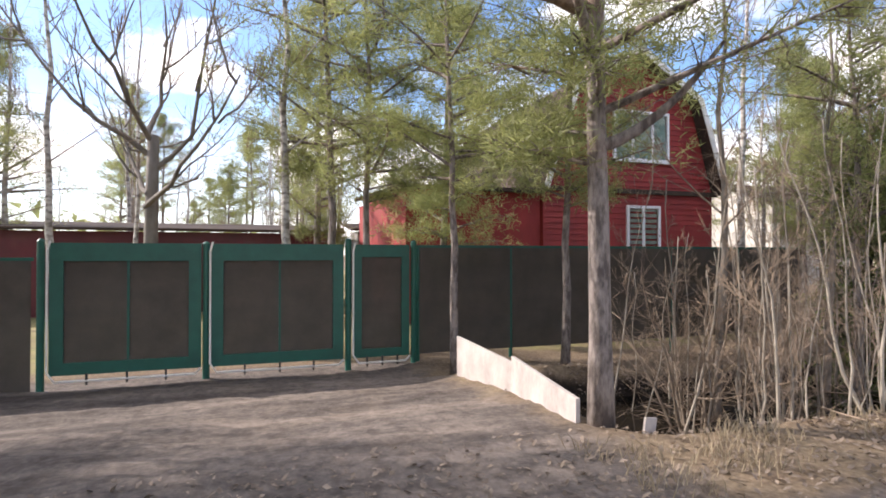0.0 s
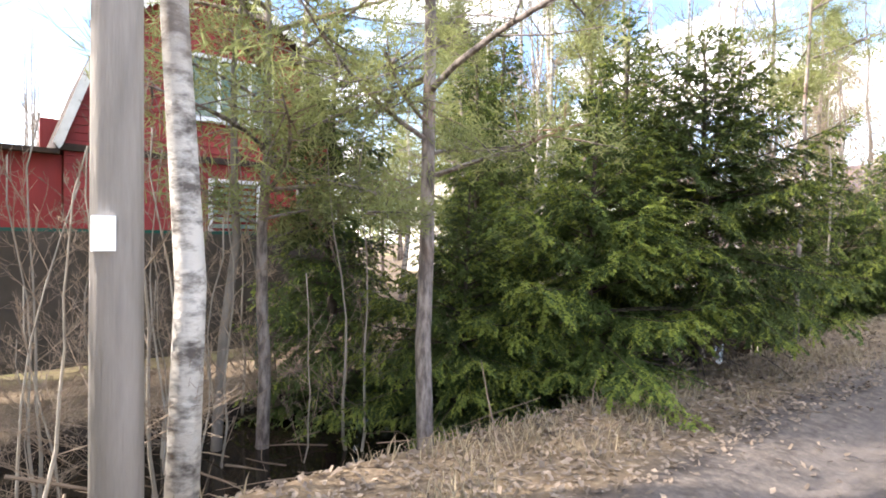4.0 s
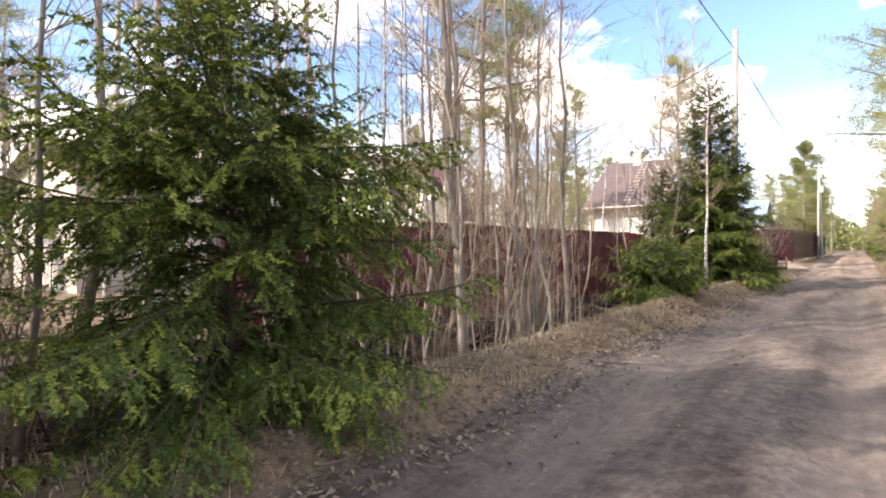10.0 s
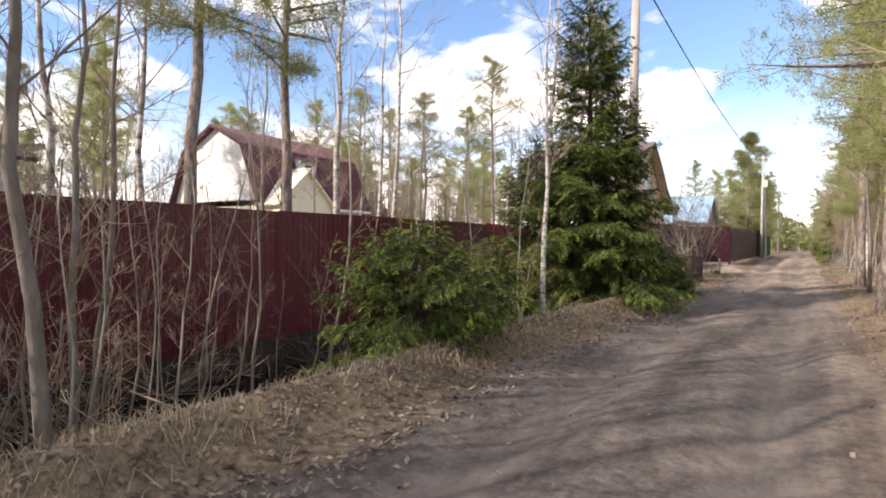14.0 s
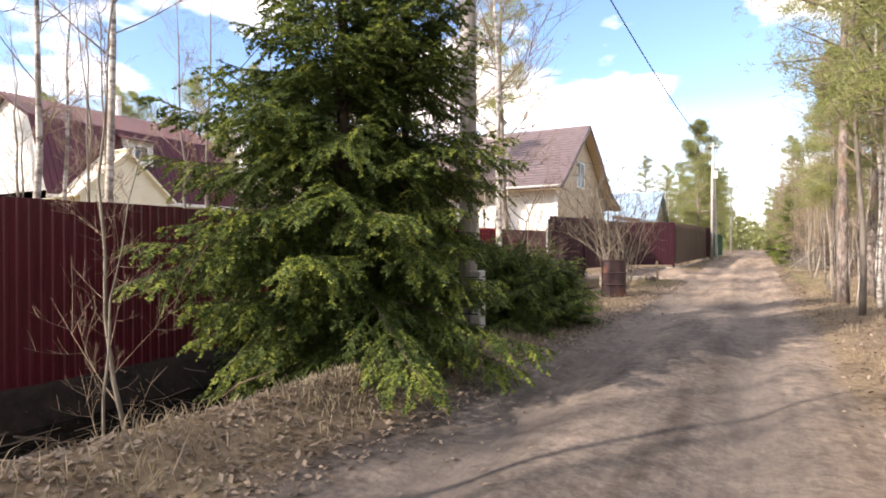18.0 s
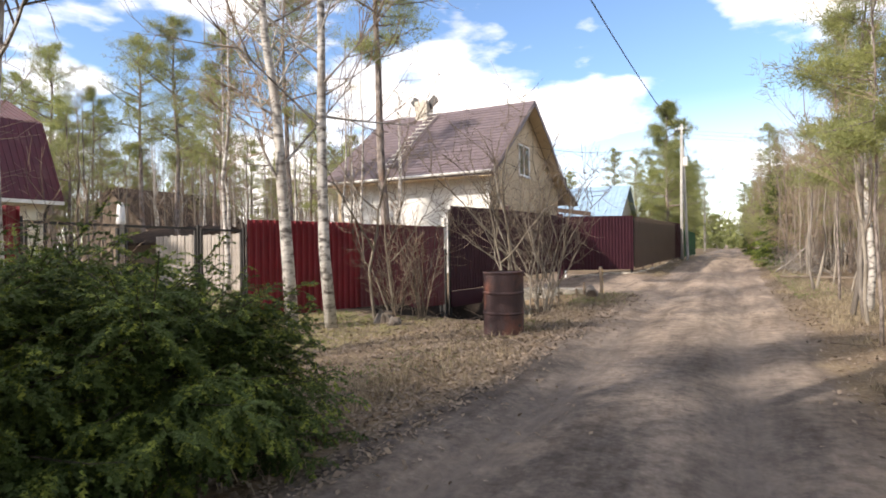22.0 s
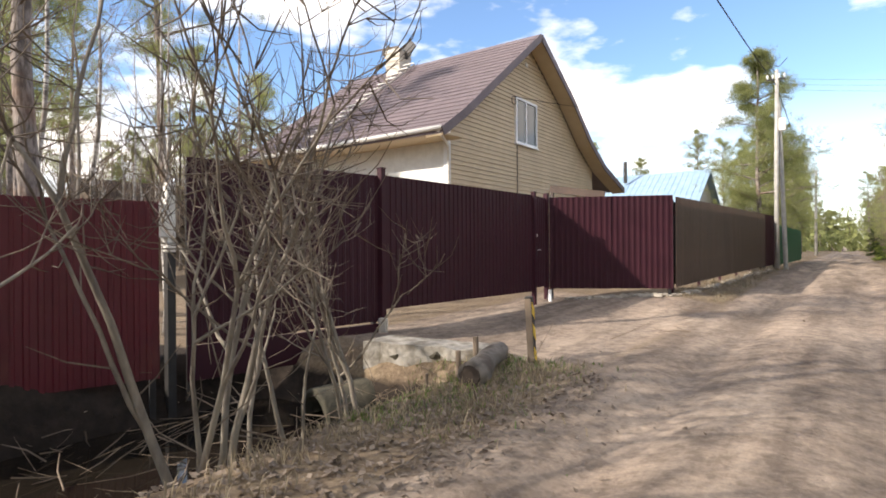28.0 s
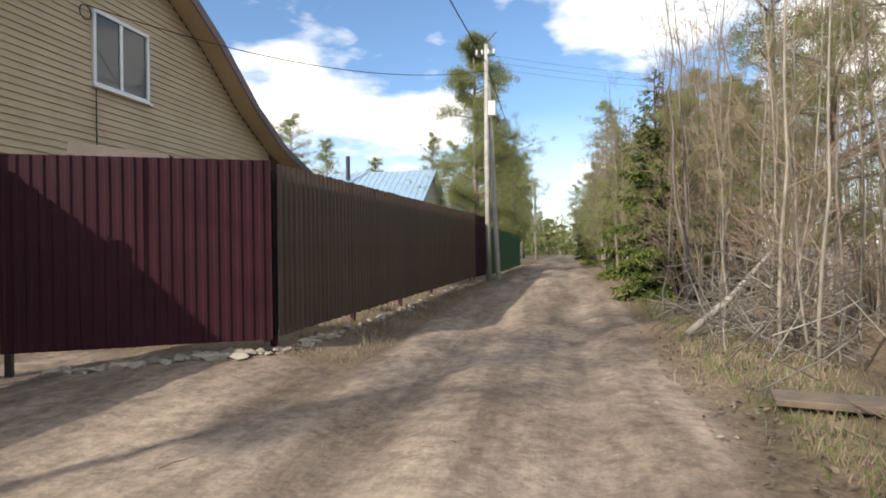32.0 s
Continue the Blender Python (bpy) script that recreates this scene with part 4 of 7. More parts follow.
SHRUBS = [shrub_meshes(51, 2.4, 10, 0.7), shrub_meshes(52, 1.9, 12, 0.6), shrub_meshes(53, 3.0, 9, 0.8, 0.026), shrub_meshes(54, 1.2, 14, 0.5, 0.01), shrub_meshes(55, 2.6, 12, 0.6, 0.011), shrub_meshes(56, 3.1, 10, 0.5, 0.012)]

L_SHADE_SPRUCE = "dark green spruce placed to shade the low bushes beside the ditch"
# spruces along the ditch
plant("spruce_tree", SPRUCE_BUSHY, -3.75, 11.1, "bushy spruce with low sweeping bright-tipped boughs", "tree", turn=40)
plant("spruce_tree", SPRUCE_RAISED, -3.25, 12.4, "dark spruce with dead brown twigs below its crown", "tree", turn=160, size=0.93)
plant("spruce_tree", SPRUCE_SLENDER, -4.3, 12.6, "slender spruce behind bushier ones", "tree", turn=10)
plant("spruce_tree", SPRUCE_BUSHY, -4.45, 10.0, "dark spruce standing close behind a pine", "tree", turn=140, size=0.8)
plant("spruce_tree", SPRUCE_SLENDER, -5.7, 9.3, "dark spruce behind the ditch saplings", "tree", turn=60, size=0.95)
plant("spruce_tree", SPRUCE_MID[0], -3.35, 16.75, "bushy young spruce on the ditch bank", "tree", turn=70, size=0.86)
plant("spruce_tree", SPRUCE_MID[1], -3.1, 18.9, "bushy dark young spruce on the ditch bank", "tree", turn=200, size=0.93)
plant("spruce_tree", SPRUCE_WIDE, -3.25, 34.5, "tall dense spruce leaning over the verge", "tree", turn=250)
plant("spruce_tree", SPRUCE_COLUMN, -2.95, 35.0, "dark narrow spruce crowding a utility pole", "tree", turn=20, size=0.85)
# Both spruces are placed to shade the flat bushes; the second is hidden.
plant("spruce_tree", SPRUCE_COLUMN, -4.9, 35.7, L_SHADE_SPRUCE, "tree", turn=120, size=0.95)
plant("spruce_tree", SPRUCE_COLUMN, -4.25, 36.3, L_SHADE_SPRUCE, "tree", turn=220, size=0.95)
plant("spruce_bush", SPRUCE_LOW[0], -3.05, 28.35, "low spreading young spruce bush on the verge", "bush", "spruce bushes", size=0.88)
plant("spruce_bush", SPRUCE_LOW[1], -3.1, 30.05, "small yellowish young spruce bush on the verge", "bush", "spruce bushes", size=0.95)

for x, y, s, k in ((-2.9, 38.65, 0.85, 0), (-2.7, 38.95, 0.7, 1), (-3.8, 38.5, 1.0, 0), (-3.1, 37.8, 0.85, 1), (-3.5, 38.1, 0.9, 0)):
    plant("spruce_bush", SPRUCE_FLAT[k], x, y, "low flat-topped spruce bush on the verge, darkened for its shade", "bush", "verge spruce bushes", size=s)
for x, y, s in ((-6.6, 12.2, 0.9), (-7.9, 14.0, 1.1), (-6.4, 15.0, 0.8), (-9.6, 17.5, 1.2)):
    plant("spruce_tree", SPRUCE_SLENDER, x, y, "dark spruce in the wood beyond the ditch", "tree", "woodland spruces", size=s)

# pines and single trunks near the road
plant("pine_tree", PINE_NEAR, -3.53, 3.14, "rough-barked pine with forked limbs beside the driveway", "tree", turn=20)
plant("pine_tree", PINE_SLIM, -3.70, 9.05, "slim pine with reddish bark and dead lower twigs", "tree", turn=80)
plant("pine_tree", PINES[2], -5.6, 13.4, "pine standing among spruces beyond the ditch", "tree", turn=50, size=0.9)
plant("pine_tree", PINE_THIN, -2.95, 14.3, "thin crooked pine on the ditch bank", "tree", turn=10)
plant("birch_tree", BIRCHES[1], -3.05, 7.15, "grey birch trunk close behind a utility pole", "tree", size=0.9)
plant("birch_tree", BIRCHES[2], -2.64, 30.75, "slim pale birch on the berm", "tree", size=0.6)
plant("birch_tree", TWIN_BIRCHES[0], -6.05, 43.35, "white birch beside the red fence", "tree", "twin birches", turn=50, size=0.95)
plant("birch_tree", TWIN_BIRCHES[1], -5.50, 43.62, "white birch beside the red fence", "tree", "twin birches", turn=200, size=1.0, lean=(0, 1.5))
plant("birch_tree", TWIN_BIRCHES[1], -6.05, 39.34, "white birch beside the garden gate", "tree", turn=100, size=0.9)
plant("birch_tree", BIRCHES[2], -7.46, 40.04, "thin leaning birch with a broken top", "tree", turn=10, size=0.7, lean=(4, 3))
for x, y in ((-7.4, 24.6), (-7.0, 26.0), (-8.2, 28.4), (-9.5, 33.8), (-9.0, 35.6), (-7.5, 15.2), (-8.6, 18.4), (-9.3, 21.5), (-12, 47.5), (-10.8, 46.3)):
    plant("birch_tree", random.choice(BIRCHES), x, y, "tall leafless birch behind the fence", "tree", "birches", size=random.uniform(0.85, 1.15))
for x, y, s in ((-4.6, 23.9, 1.0), (-5.3, 24.9, 0.95), (-4.3, 22.6, 0.8), (-5.0, 26.1, 0.95), (-4.2, 25.6, 0.7), (-5.2, 15.4, 1.0), (-4.8, 17.9, 0.9), (-5.5, 20.5, 1.05), (-4.4, 21.2, 0.8),
                (-4.9, 5.6, 0.8), (-5.4, 8.0, 0.8), (-3.5, 22.2, 0.95), (-3.75, 22.7, 0.85), (-3.6, 23.9, 1.0), (-4.0, 24.6, 1.0), (-3.5, 25.2, 0.8), (-3.7, 17.9, 0.8), (-4.3, 18.6, 0.9)):
    plant("alder_tree", random.choice(ALDERS), x, y, "leafless grey alder growing in the ditch", "tree", "alders", size=s)

for x, y, s in ((-6.95, 3.25, 0.8), (-6.9, 4.9, 0.85), (-5.2, 8.35, 0.85), (-9.4, 2.0, 1.05), (-8.9, 2.45, 0.9)):
    plant("pine_tree", PINE_GATE, x, y, "slim pine with a pale feathery crown by the gates", "tree", "slim gate pines", size=s)
for x, y, k, s in ((-10.6, 4.3, 0, 0.85), (-13, 17, 1, 0.9), (-11, 15.5, 0, 0.9), (-15, 20, 1, 0.9), (-14.5, 2.4, 1, 0.9), (-19, -6, 1, 0.9)):
    plant("pine_tree", PINE_FULL[k], x, y, "bushy pine with sunlit low boughs by the gates", "tree", "gate pines", size=s)
plant("apple_tree", spreading_meshes(36), -10.6, -0.93, "spreading leafless garden tree behind the gates", "tree", turn=30)
for i in range(26):
    plant("birch_tree", random.choice(BIRCHES), random.uniform(-13, -6.8), random.uniform(12, 26), "tall leafless birch in the wood", "tree", "wood birches", size=random.uniform(0.7, 1.0))
plant("pine_tree", PINES[3], -7.1, 47.8, "tall pine with an orange trunk behind the red fence", "tree", "garden pines", size=0.85)
plant("pine_tree", PINES[1], -18.5, 51.0, "tall pine behind the red fence", "tree", "garden pines", size=0.9)
for x, y, s in ((-8.1, 48.2, 0.75), (-9.6, 49.4, 0.8), (-9.2, 51.6, 0.7), (-8.9, 46.6, 0.7), (-10.6, 48.0, 0.75), (-7.9, 49.6, 0.6), (-10.4, 51.0, 0.8)):
    plant("birch_tree", BIRCHES[2], x, y, "slim leafless birch behind the red fence", "tree", "garden birches", size=s)
for x, y, k, s in ((-9.0, 48.9, 0, 0.7), (-10.2, 46.4, 2, 0.8), (-9.9, 38.2, 0, 0.85), (-11.4, 38.9, 1, 0.8), (-13.2, 38.0, 0, 0.9), (-15.0, 38.7, 1, 0.85),
                   (-16.9, 37.9, 0, 0.9), (-18.6, 38.8, 2, 1.0), (-12.2, 37.2, 2, 1.0), (-8.3, 38.4, 2, 0.8)):
    plant("alder_tree", ALDERS[k], x, y, "twiggy leafless tree in the garden behind the fence", "tree", "garden alders", size=s)
plant("alder_tree", ALDERS[2], -3.45, 36.45, "bare leaning alder beside the utility pole", "tree", turn=40, size=0.6, lean=(0, 9))

for x, y in ((-7.9, 30.9), (-7.4, 28.8)):
    plant("pine_tree", PINES[1], x, y, "pine standing close behind the maroon fence", "tree", "fence pines", size=random.uniform(0.75, 0.95))

# saplings in the ditch and along the verges
ditch = [(random.uniform(-5.9, -3.05), random.uniform(4.6, 7.4)) for _ in range(48)] + [(random.uniform(-6.2, -4.6), random.uniform(7.4, 9.4)) for _ in range(14)]
ditch += [(random.uniform(-6.0, -3.3), random.uniform(15.0, 19.0)) for _ in range(26)] + [(random.uniform(-6.2, -5.2), random.uniform(12.5, 15.5)) for _ in range(10)]
ditch += [(random.uniform(-5.9, -3.1), random.uniform(20.4, 26.5)) for _ in range(60)] + [(random.uniform(-5.9, -3.8), random.uniform(26.5, 29.0)) for _ in range(12)]
ditch += [(random.uniform(-5.9, -3.9), random.uniform(29.0, 33.0)) for _ in range(9)]
for x, y in ditch:
    plant("sapling", random.choice(SAPLINGS if y > 10 else [SAPLINGS[1], SAPLINGS[3], SAPLINGS[3], SAPLINGS[5]]), x, y, "thin leafless sapling growing on the ditch bank", "sapling", "ditch saplings",
          size=random.uniform(0.6, 1.1), lean=(random.gauss(0, 5), random.gauss(0, 5)))
for i in range(15):
    x, y = random.uniform(-6.0, -4.0), random.choice((random.uniform(4.2, 9.2), random.uniform(17, 18.5), random.uniform(21.5, 27)))
    plant("shrub", SHRUBS[i % 4], x, y, "leafless brushwood shrub in the ditch", "shrub", "ditch shrubs", size=random.uniform(0.7, 1.1))
for x, y, k, s in ((-4.7, 45.1, 4, 0.9), 
                   (-4.9, 44.5, 4, 0.7), (-6.3, 40.0, 4, 0.8), (-6.2, 38.9, 5, 0.9), (-5.4, 38.6, 4, 0.9), (-4.9, 38.0, 5, 0.7)):
    plant("shrub", SHRUBS[k], x, y, "leafless many-stemmed shrub beside the fence", "shrub", "bare shrubs", size=s)
for x, y, k, s, tilt in ((-3.25, 45.5, 0, 0.95, -6), (-3.2, 45.9, 1, 1.05, 0), (-3.15, 46.1, 0, 0.9, 9), (-3.35, 47.3, 2, 1.1, -5), (-3.45, 47.5, 0, 1.05, 3), (-3.35, 47.65, 2, 0.95, 8), (-3.3, 48.1, 0, 0.8, 7), (-3.3, 48.7, 2, 0.85, 3), (-3.55, 49.0, 0, 0.75, -6),
                         (-5.5, 44.8, 1, 1.0, 4), (-5.3, 45.1, 0, 0.9, -8)):
    plant("alder_tree", CULVERT_ALDERS[k], x, y, "leafless alder with forking stems by the culvert", "tree", "culvert alders", size=s, lean=(random.gauss(0, 3), tilt))

# right-hand side of the road
for x, y, k, s in ((1.5, 36.4, 1, 0.85), (1.75, 44.4, 1, 0.9), (2.1, 41.5, 0, 0.9), (2.6, 47.2, 3, 0.8), (2.9, 38.8, 2, 0.9), (1.9, 33.0, 0, 0.8), (3.4, 43.2, 0, 1.0), (2.2, 29.0, 1, 0.8), (4.6, 48.5, 1, 0.9),
                   (5.6, 57.0, 3, 0.8), (7.0, 62.0, 1, 1.0), (4.8, 66.0, 0, 0.9), (9.0, 70.0, 3, 0.9), (2.4, 24.5, 2, 0.9), (2.6, 19.0, 0, 0.9)):
    plant("pine_tree", PINES[k], x, y, "pine with sparse lower limbs beside the road", "tree", "roadside pines", size=s)
for i in range(30):
    y = 57 + 1.7 * i + random.uniform(-0.6, 0.6)
    plant("birch_tree", random.choice(BIRCHES), random.uniform(4.6, 10), y, "slim leafless birch in the roadside thicket", "tree", "roadside birches", size=random.uniform(0.7, 0.95))
for i in range(30):
    y = 61.5 + 1.3 * i + random.uniform(-0.5, 0.5)
    plant("alder_tree", random.choice(ALDERS), random.uniform(1.5, 3.6), y, "leafless alder at the road's edge", "tree", "roadside alders", size=random.uniform(0.5, 0.75))
for i in range(34):
    plant("shrub", SHRUBS[4 + i % 2], random.uniform(1.6, 4.5), 58 + 1.0 * i + random.uniform(-0.5, 0.5), "dense leafless shrub at the road's edge", "shrub", "roadside shrubs", size=random.uniform(0.55, 0.95))
for i in range(20):
    plant("spruce_tree", SPRUCE_FAR[0], random.uniform(1.7, 3.6), 63.5 + 2.4 * i + random.uniform(-1, 1), "young spruce among roadside alders", "tree", "roadside spruces", size=random.uniform(0.42, 0.75))
for i in range(14):
    plant("pine_tree", random.choice(PINE_FULL), random.uniform(2.2, 6), 62 + 3.0 * i + random.uniform(-1, 1), "young bushy pine in the roadside thicket", "tree", "thicket pines", size=random.uniform(0.45, 0.7))
for x, y in ((2.6, 35), (3.4, 47.5), (2.5, 31), (3.0, 27)):
    plant("pine_tree", random.choice(PINE_FULL), x, y, "young bushy pine beside the road", "tree", "roadside young pines", size=random.uniform(0.6, 0.85))


for i in range(19):
    x, y = random.uniform(1.6, 2.7), 38.5 + 0.75 * i + random.uniform(-0.3, 0.3)
    plant("birch_tree", random.choice([BIRCHES[2], ALDERS[2], ALDERS[0], WHIPS[2], PINE_THIN]), x, y, "slim pale leafless trunk at the road's edge", "tree", "roadside trunks", size=random.uniform(0.7, 0.95))
for i in range(46):
    y = 57.5 + 22 * random.random()
    x = 2.3 - 1.0 * min(1, max(0, (y - 56.6) / 5.5)) + abs(random.gauss(0, 0.8))
    plant("sapling", random.choice(WHIPS + (ALDERS[2:] if y > 61 else [])), x, y, "twiggy leafless sapling at the road's edge", "sapling", "verge saplings", size=random.uniform(0.6, 0.95), lean=(random.gauss(0, 3), random.gauss(0, 4)))


for i in range(12):
    plant("pine_tree", random.choice(PINE_FULL), random.uniform(1.5, 2.4), 63.5 + 1.6 * i + random.uniform(-0.6, 0.6), "small yellowish young pine at the road's edge", "tree", "verge pines", size=random.uniform(0.36, 0.55))


def merged(name, places, mat, label, category):
    """Many small copies joined into one object."""
    tris = []
    for me, m in places:
        me.calc_loop_triangles()
        co = np.empty(len(me.vertices) * 3)
        me.vertices.foreach_get("co", co)
        ix = np.empty(len(me.loop_triangles) * 3, dtype=np.int32)
        me.loop_triangles.foreach_get("vertices", ix)
        m = np.array(m)
        tris.append((co.reshape(-1, 3) @ m[:3, :3].T + m[:3, 3])[ix].reshape(-1, 3, 3))
    tagged(new(name, tri_mesh(name, np.concatenate(tris), mat)), label, category, kind="stuff")


stems, crowns = [], []
for i in range(120):
    y = random.uniform(18, 90)
    x = random.uniform(1.6, 6.5) if y < 54 or y > 63 else random.uniform(2.6, 7)
    m = pose(x, y, gz(x, y) - 0.02, random.gauss(0, 4), random.gauss(0, 4), random.uniform(0, 360)) @ Matrix.Scale(random.uniform(0.75, 1.3), 4)
    st, cr = random.choice(SAPLINGS[:3] + SAPLINGS[4:])
    stems.append((st, m))
    crowns.append((cr, m))
merged("thicket_stems", stems, M_SAPLING, "thicket of thin leafless saplings beside the road", "thicket")
merged("thicket_twigs", crowns, M_TWIG, "fine twigs of the roadside thicket", "thicket")


for i in range(150):
    x, y = random.uniform(2.3, 7.5) if i < 100 else random.uniform(6, 14), 59.5 + 24 * random.random() ** 1.3
    plant("sapling", random.choice(WHIPS), x, y, "slim twiggy leafless sapling in the roadside thicket", "sapling", "thicket saplings",
          size=random.uniform(0.7, 1.15), lean=(random.gauss(0, 3), random.gauss(0, 3)))


# woods behind the fences and far down the road
def free(x, y):
    boxes = ((-20, 3.5, -9.2, 14.5), (-28, 37, -7, 50), (-27, 23, -19, 32), (-19, 54, -2, 76), (-18, 78, -5, 96), (-9, -4, 1.6, 4.5))
    return not any(x0 < x < x1 and y0 < y < y1 for x0, y0, x1, y1 in boxes) and not (-3.5 < x < 1.8)


for i in range(300):
    x, y = random.uniform(-46, -6.8), random.uniform(-8, 100)
    if not free(x, y) or (x > -12 and y > 45):
        continue
    kind = random.random()
    if kind < (0.16 if y < 22 else 0.36):
        plant("pine_tree", random.choice(PINES), x, y, "pine in the woods beyond the gardens", "tree", "woodland pines", size=random.uniform(0.7, 1.0))
    else:
        plant("birch_tree", random.choice(BIRCHES + ALDERS[:2]), x, y, "leafless tree in the woods beyond the gardens", "tree", "woodland trees", size=random.uniform(0.7, 1.05))
plant("pine_tree", PINE_ROAD, -3.6, 76.0, "full green pine beyond the utility pole", "tree", turn=30)
for x, y, s in ((-3.3, 83, 0.85), (-5.6, 86, 0.9), (-3.4, 90, 0.9), (-4.4, 96, 0.9)):
    plant("pine_tree", random.choice(PINE_FULL), x, y, "full green pine beyond the utility pole", "tree", "far pines", size=s)
for i in range(26):
    plant("pine_tree", random.choice(PINE_FULL), random.uniform(-9, 9), random.uniform(150, 175), "pine at the far end of the road", "tree", "vista pines", size=random.uniform(0.6, 0.9))
for i in range(45):
    plant("pine_tree", random.choice(PINES + PINE_FULL), random.uniform(-62, -34), random.uniform(-10, 110), "pine in the distant wood", "tree", "distant pines", size=random.uniform(0.8, 1.15))
for x, y, k, s in ((-4.6, 90, 3, 0.75), (-7.5, 100, 1, 0.9), (-4.0, 98, 0, 0.9), (-12, 104, 3, 0.9), (-15.5, 98, 1, 0.8), (-4.4, 108, 2, 1.0), (-5, 118, 0, 1)):
    plant("pine_tree", PINES[k], x, y, "full green pine beyond the utility pole", "tree", "far pines", size=s)
for i in range(60):
    y = random.uniform(80, 150)
    x = random.choice((-1, 1)) * random.uniform(2.6, 14) - 0.6
    if free(x, y):
        plant("pine_tree", random.choice(PINES), x, y, "pine beside the far end of the road", "tree", "far roadside pines", size=random.uniform(0.6, 0.9))
for i in range(26):
    x, y = random.uniform(7, 30), random.uniform(25, 130)
    plant("pine_tree", random.choice(PINES), x, y, "pine in the woods across the road", "tree", "woodland pines", size=random.uniform(0.7, 1.0))
# Out of view; added so that tree shade falls on the driveway.
for x, y in ((-6.2, -6.2), (-3.4, -5.6), (-0.6, -6.6), (2.2, -7.4), (-5.4, -3.4), (-5.0, -9.5), (3.4, -3.6)):
    plant("pine_tree", random.choice(PINE_FULL), x, y, "unseen bushy pine added to shade the start of the road", "tree", "shade pines", size=random.uniform(0.8, 1.0))
for i in range(14):
    x, y = random.uniform(-14, 14), random.uniform(-30, -9)
    plant("pine_tree", random.choice(PINES), x, y, "pine behind the start of the road", "tree", "woodland pines", size=random.uniform(0.7, 1.0))


for i in range(90):
    x, y = random.uniform(-44, -27), random.uniform(8, 85) if i % 2 else random.uniform(46, 70)
    plant("aspen_tree", random.choice(ALDERS + BIRCHES[:1]), x, y, "leafless grey tree in the wood beyond the gardens", "tree", "woodland aspens", size=random.uniform(0.7, 1.0))


for i in range(150):
    x, y = random.uniform(-36, -21), random.uniform(48, 76)
    if i % 3 == 0:
        x, y = random.uniform(-34, -26.5), random.uniform(33, 50)
    plant("aspen_tree", random.choice(ALDERS), x, y, "leafless grey tree in the wood behind the gardens", "tree", "garden wood", size=random.uniform(0.55, 0.9))


def far_woods():
    """Ragged belt of distant forest."""
    rs = np.random.RandomState(90)
    s = Shape()
    for i in range(900):
        a = rs.rand() * 6.283
        d = 150 + 60 * rs.rand()
        x, y = d * math.cos(a), 50 + d * math.sin(a)
        h = 6 + 5 * rs.rand()
        w = 1.4 + 1.8 * rs.rand()
        k = 26
        q = np.array([x, y, 0.0]) + np.c_[rs.randn(k) * w * 0.5, rs.randn(k) * w * 0.5, h * (0.1 + 0.85 * rs.rand(k))]
        dd = rs.randn(k, 3) * w * 0.35
        ee = rs.randn(k, 3) * w * 0.35
        s.tris(np.stack([q, q + dd, q + ee], 1))
    for i in range(420):
        x, y = (rs.rand() - 0.5) * 60, 128 + 40 * rs.rand()
        if abs(x) < 4 and y < 150:
            continue
        k, w, h = 22, 1.2 + rs.rand(), 2 + 4 * rs.rand()
        q = np.array([x, y, 0.3]) + np.c_[rs.randn(k) * w * 0.5, rs.randn(k) * w * 0.5, h * rs.rand(k)]
        s.tris(np.stack([q, q + rs.randn(k, 3) * w * 0.3, q + rs.randn(k, 3) * w * 0.3], 1))
    tagged(part("far_woods", s, M_PINE, fix=False), "distant belt of pine forest", "forest", kind="stuff")


far_woods()


# ---- fences ----
def sheet_shape(length, height, pitch=0.115, depth=0.014, thick=0.004, round_ribs=False):
    """A profiled steel sheet standing on x, from 0 to length."""
    top, side = [], []
    n = max(1, int(round(length / pitch)))
    w = length / n
    for i in range(n):
        x = i * w
        if round_ribs:
            top += [(x, 0), (x + 0.20 * w, 0), (x + 0.30 * w, 0.35 * depth), (x + 0.40 * w, 0.9 * depth), (x + 0.50 * w, depth), (x + 0.78 * w, depth), (x + 0.90 * w, 0.8 * depth), (x + 0.97 * w, 0.25 * depth)]
            continue
        top += [(x, 0), (x + 0.30 * w, 0), (x + 0.42 * w, depth), (x + 0.88 * w, depth)]
    top.append((length, 0))
    ring = [(x, y - thick / 2) for x, y in top] + [(x, y + thick / 2) for x, y in reversed(top)]
    s = Shape()
    k = len(ring)
    v = [(x, y, 0) for x, y in ring] + [(x, y, height) for x, y in ring]
    h = len(top)
    f = [(i, i + 1, k + i + 1, k + i) for i in range(h - 1)] + [(h + i, h + i + 1, k + h + i + 1, k + h + i) for i in range(h - 1)]
    f += [(k - 1, 0, k, 2 * k - 1), (h - 1, h, k + h, k + h - 1)]
    f += [(k + i, k + i + 1, 2 * k - 2 - i, 2 * k - 1 - i) for i in range(h - 1)]
    return s.add(v, f)


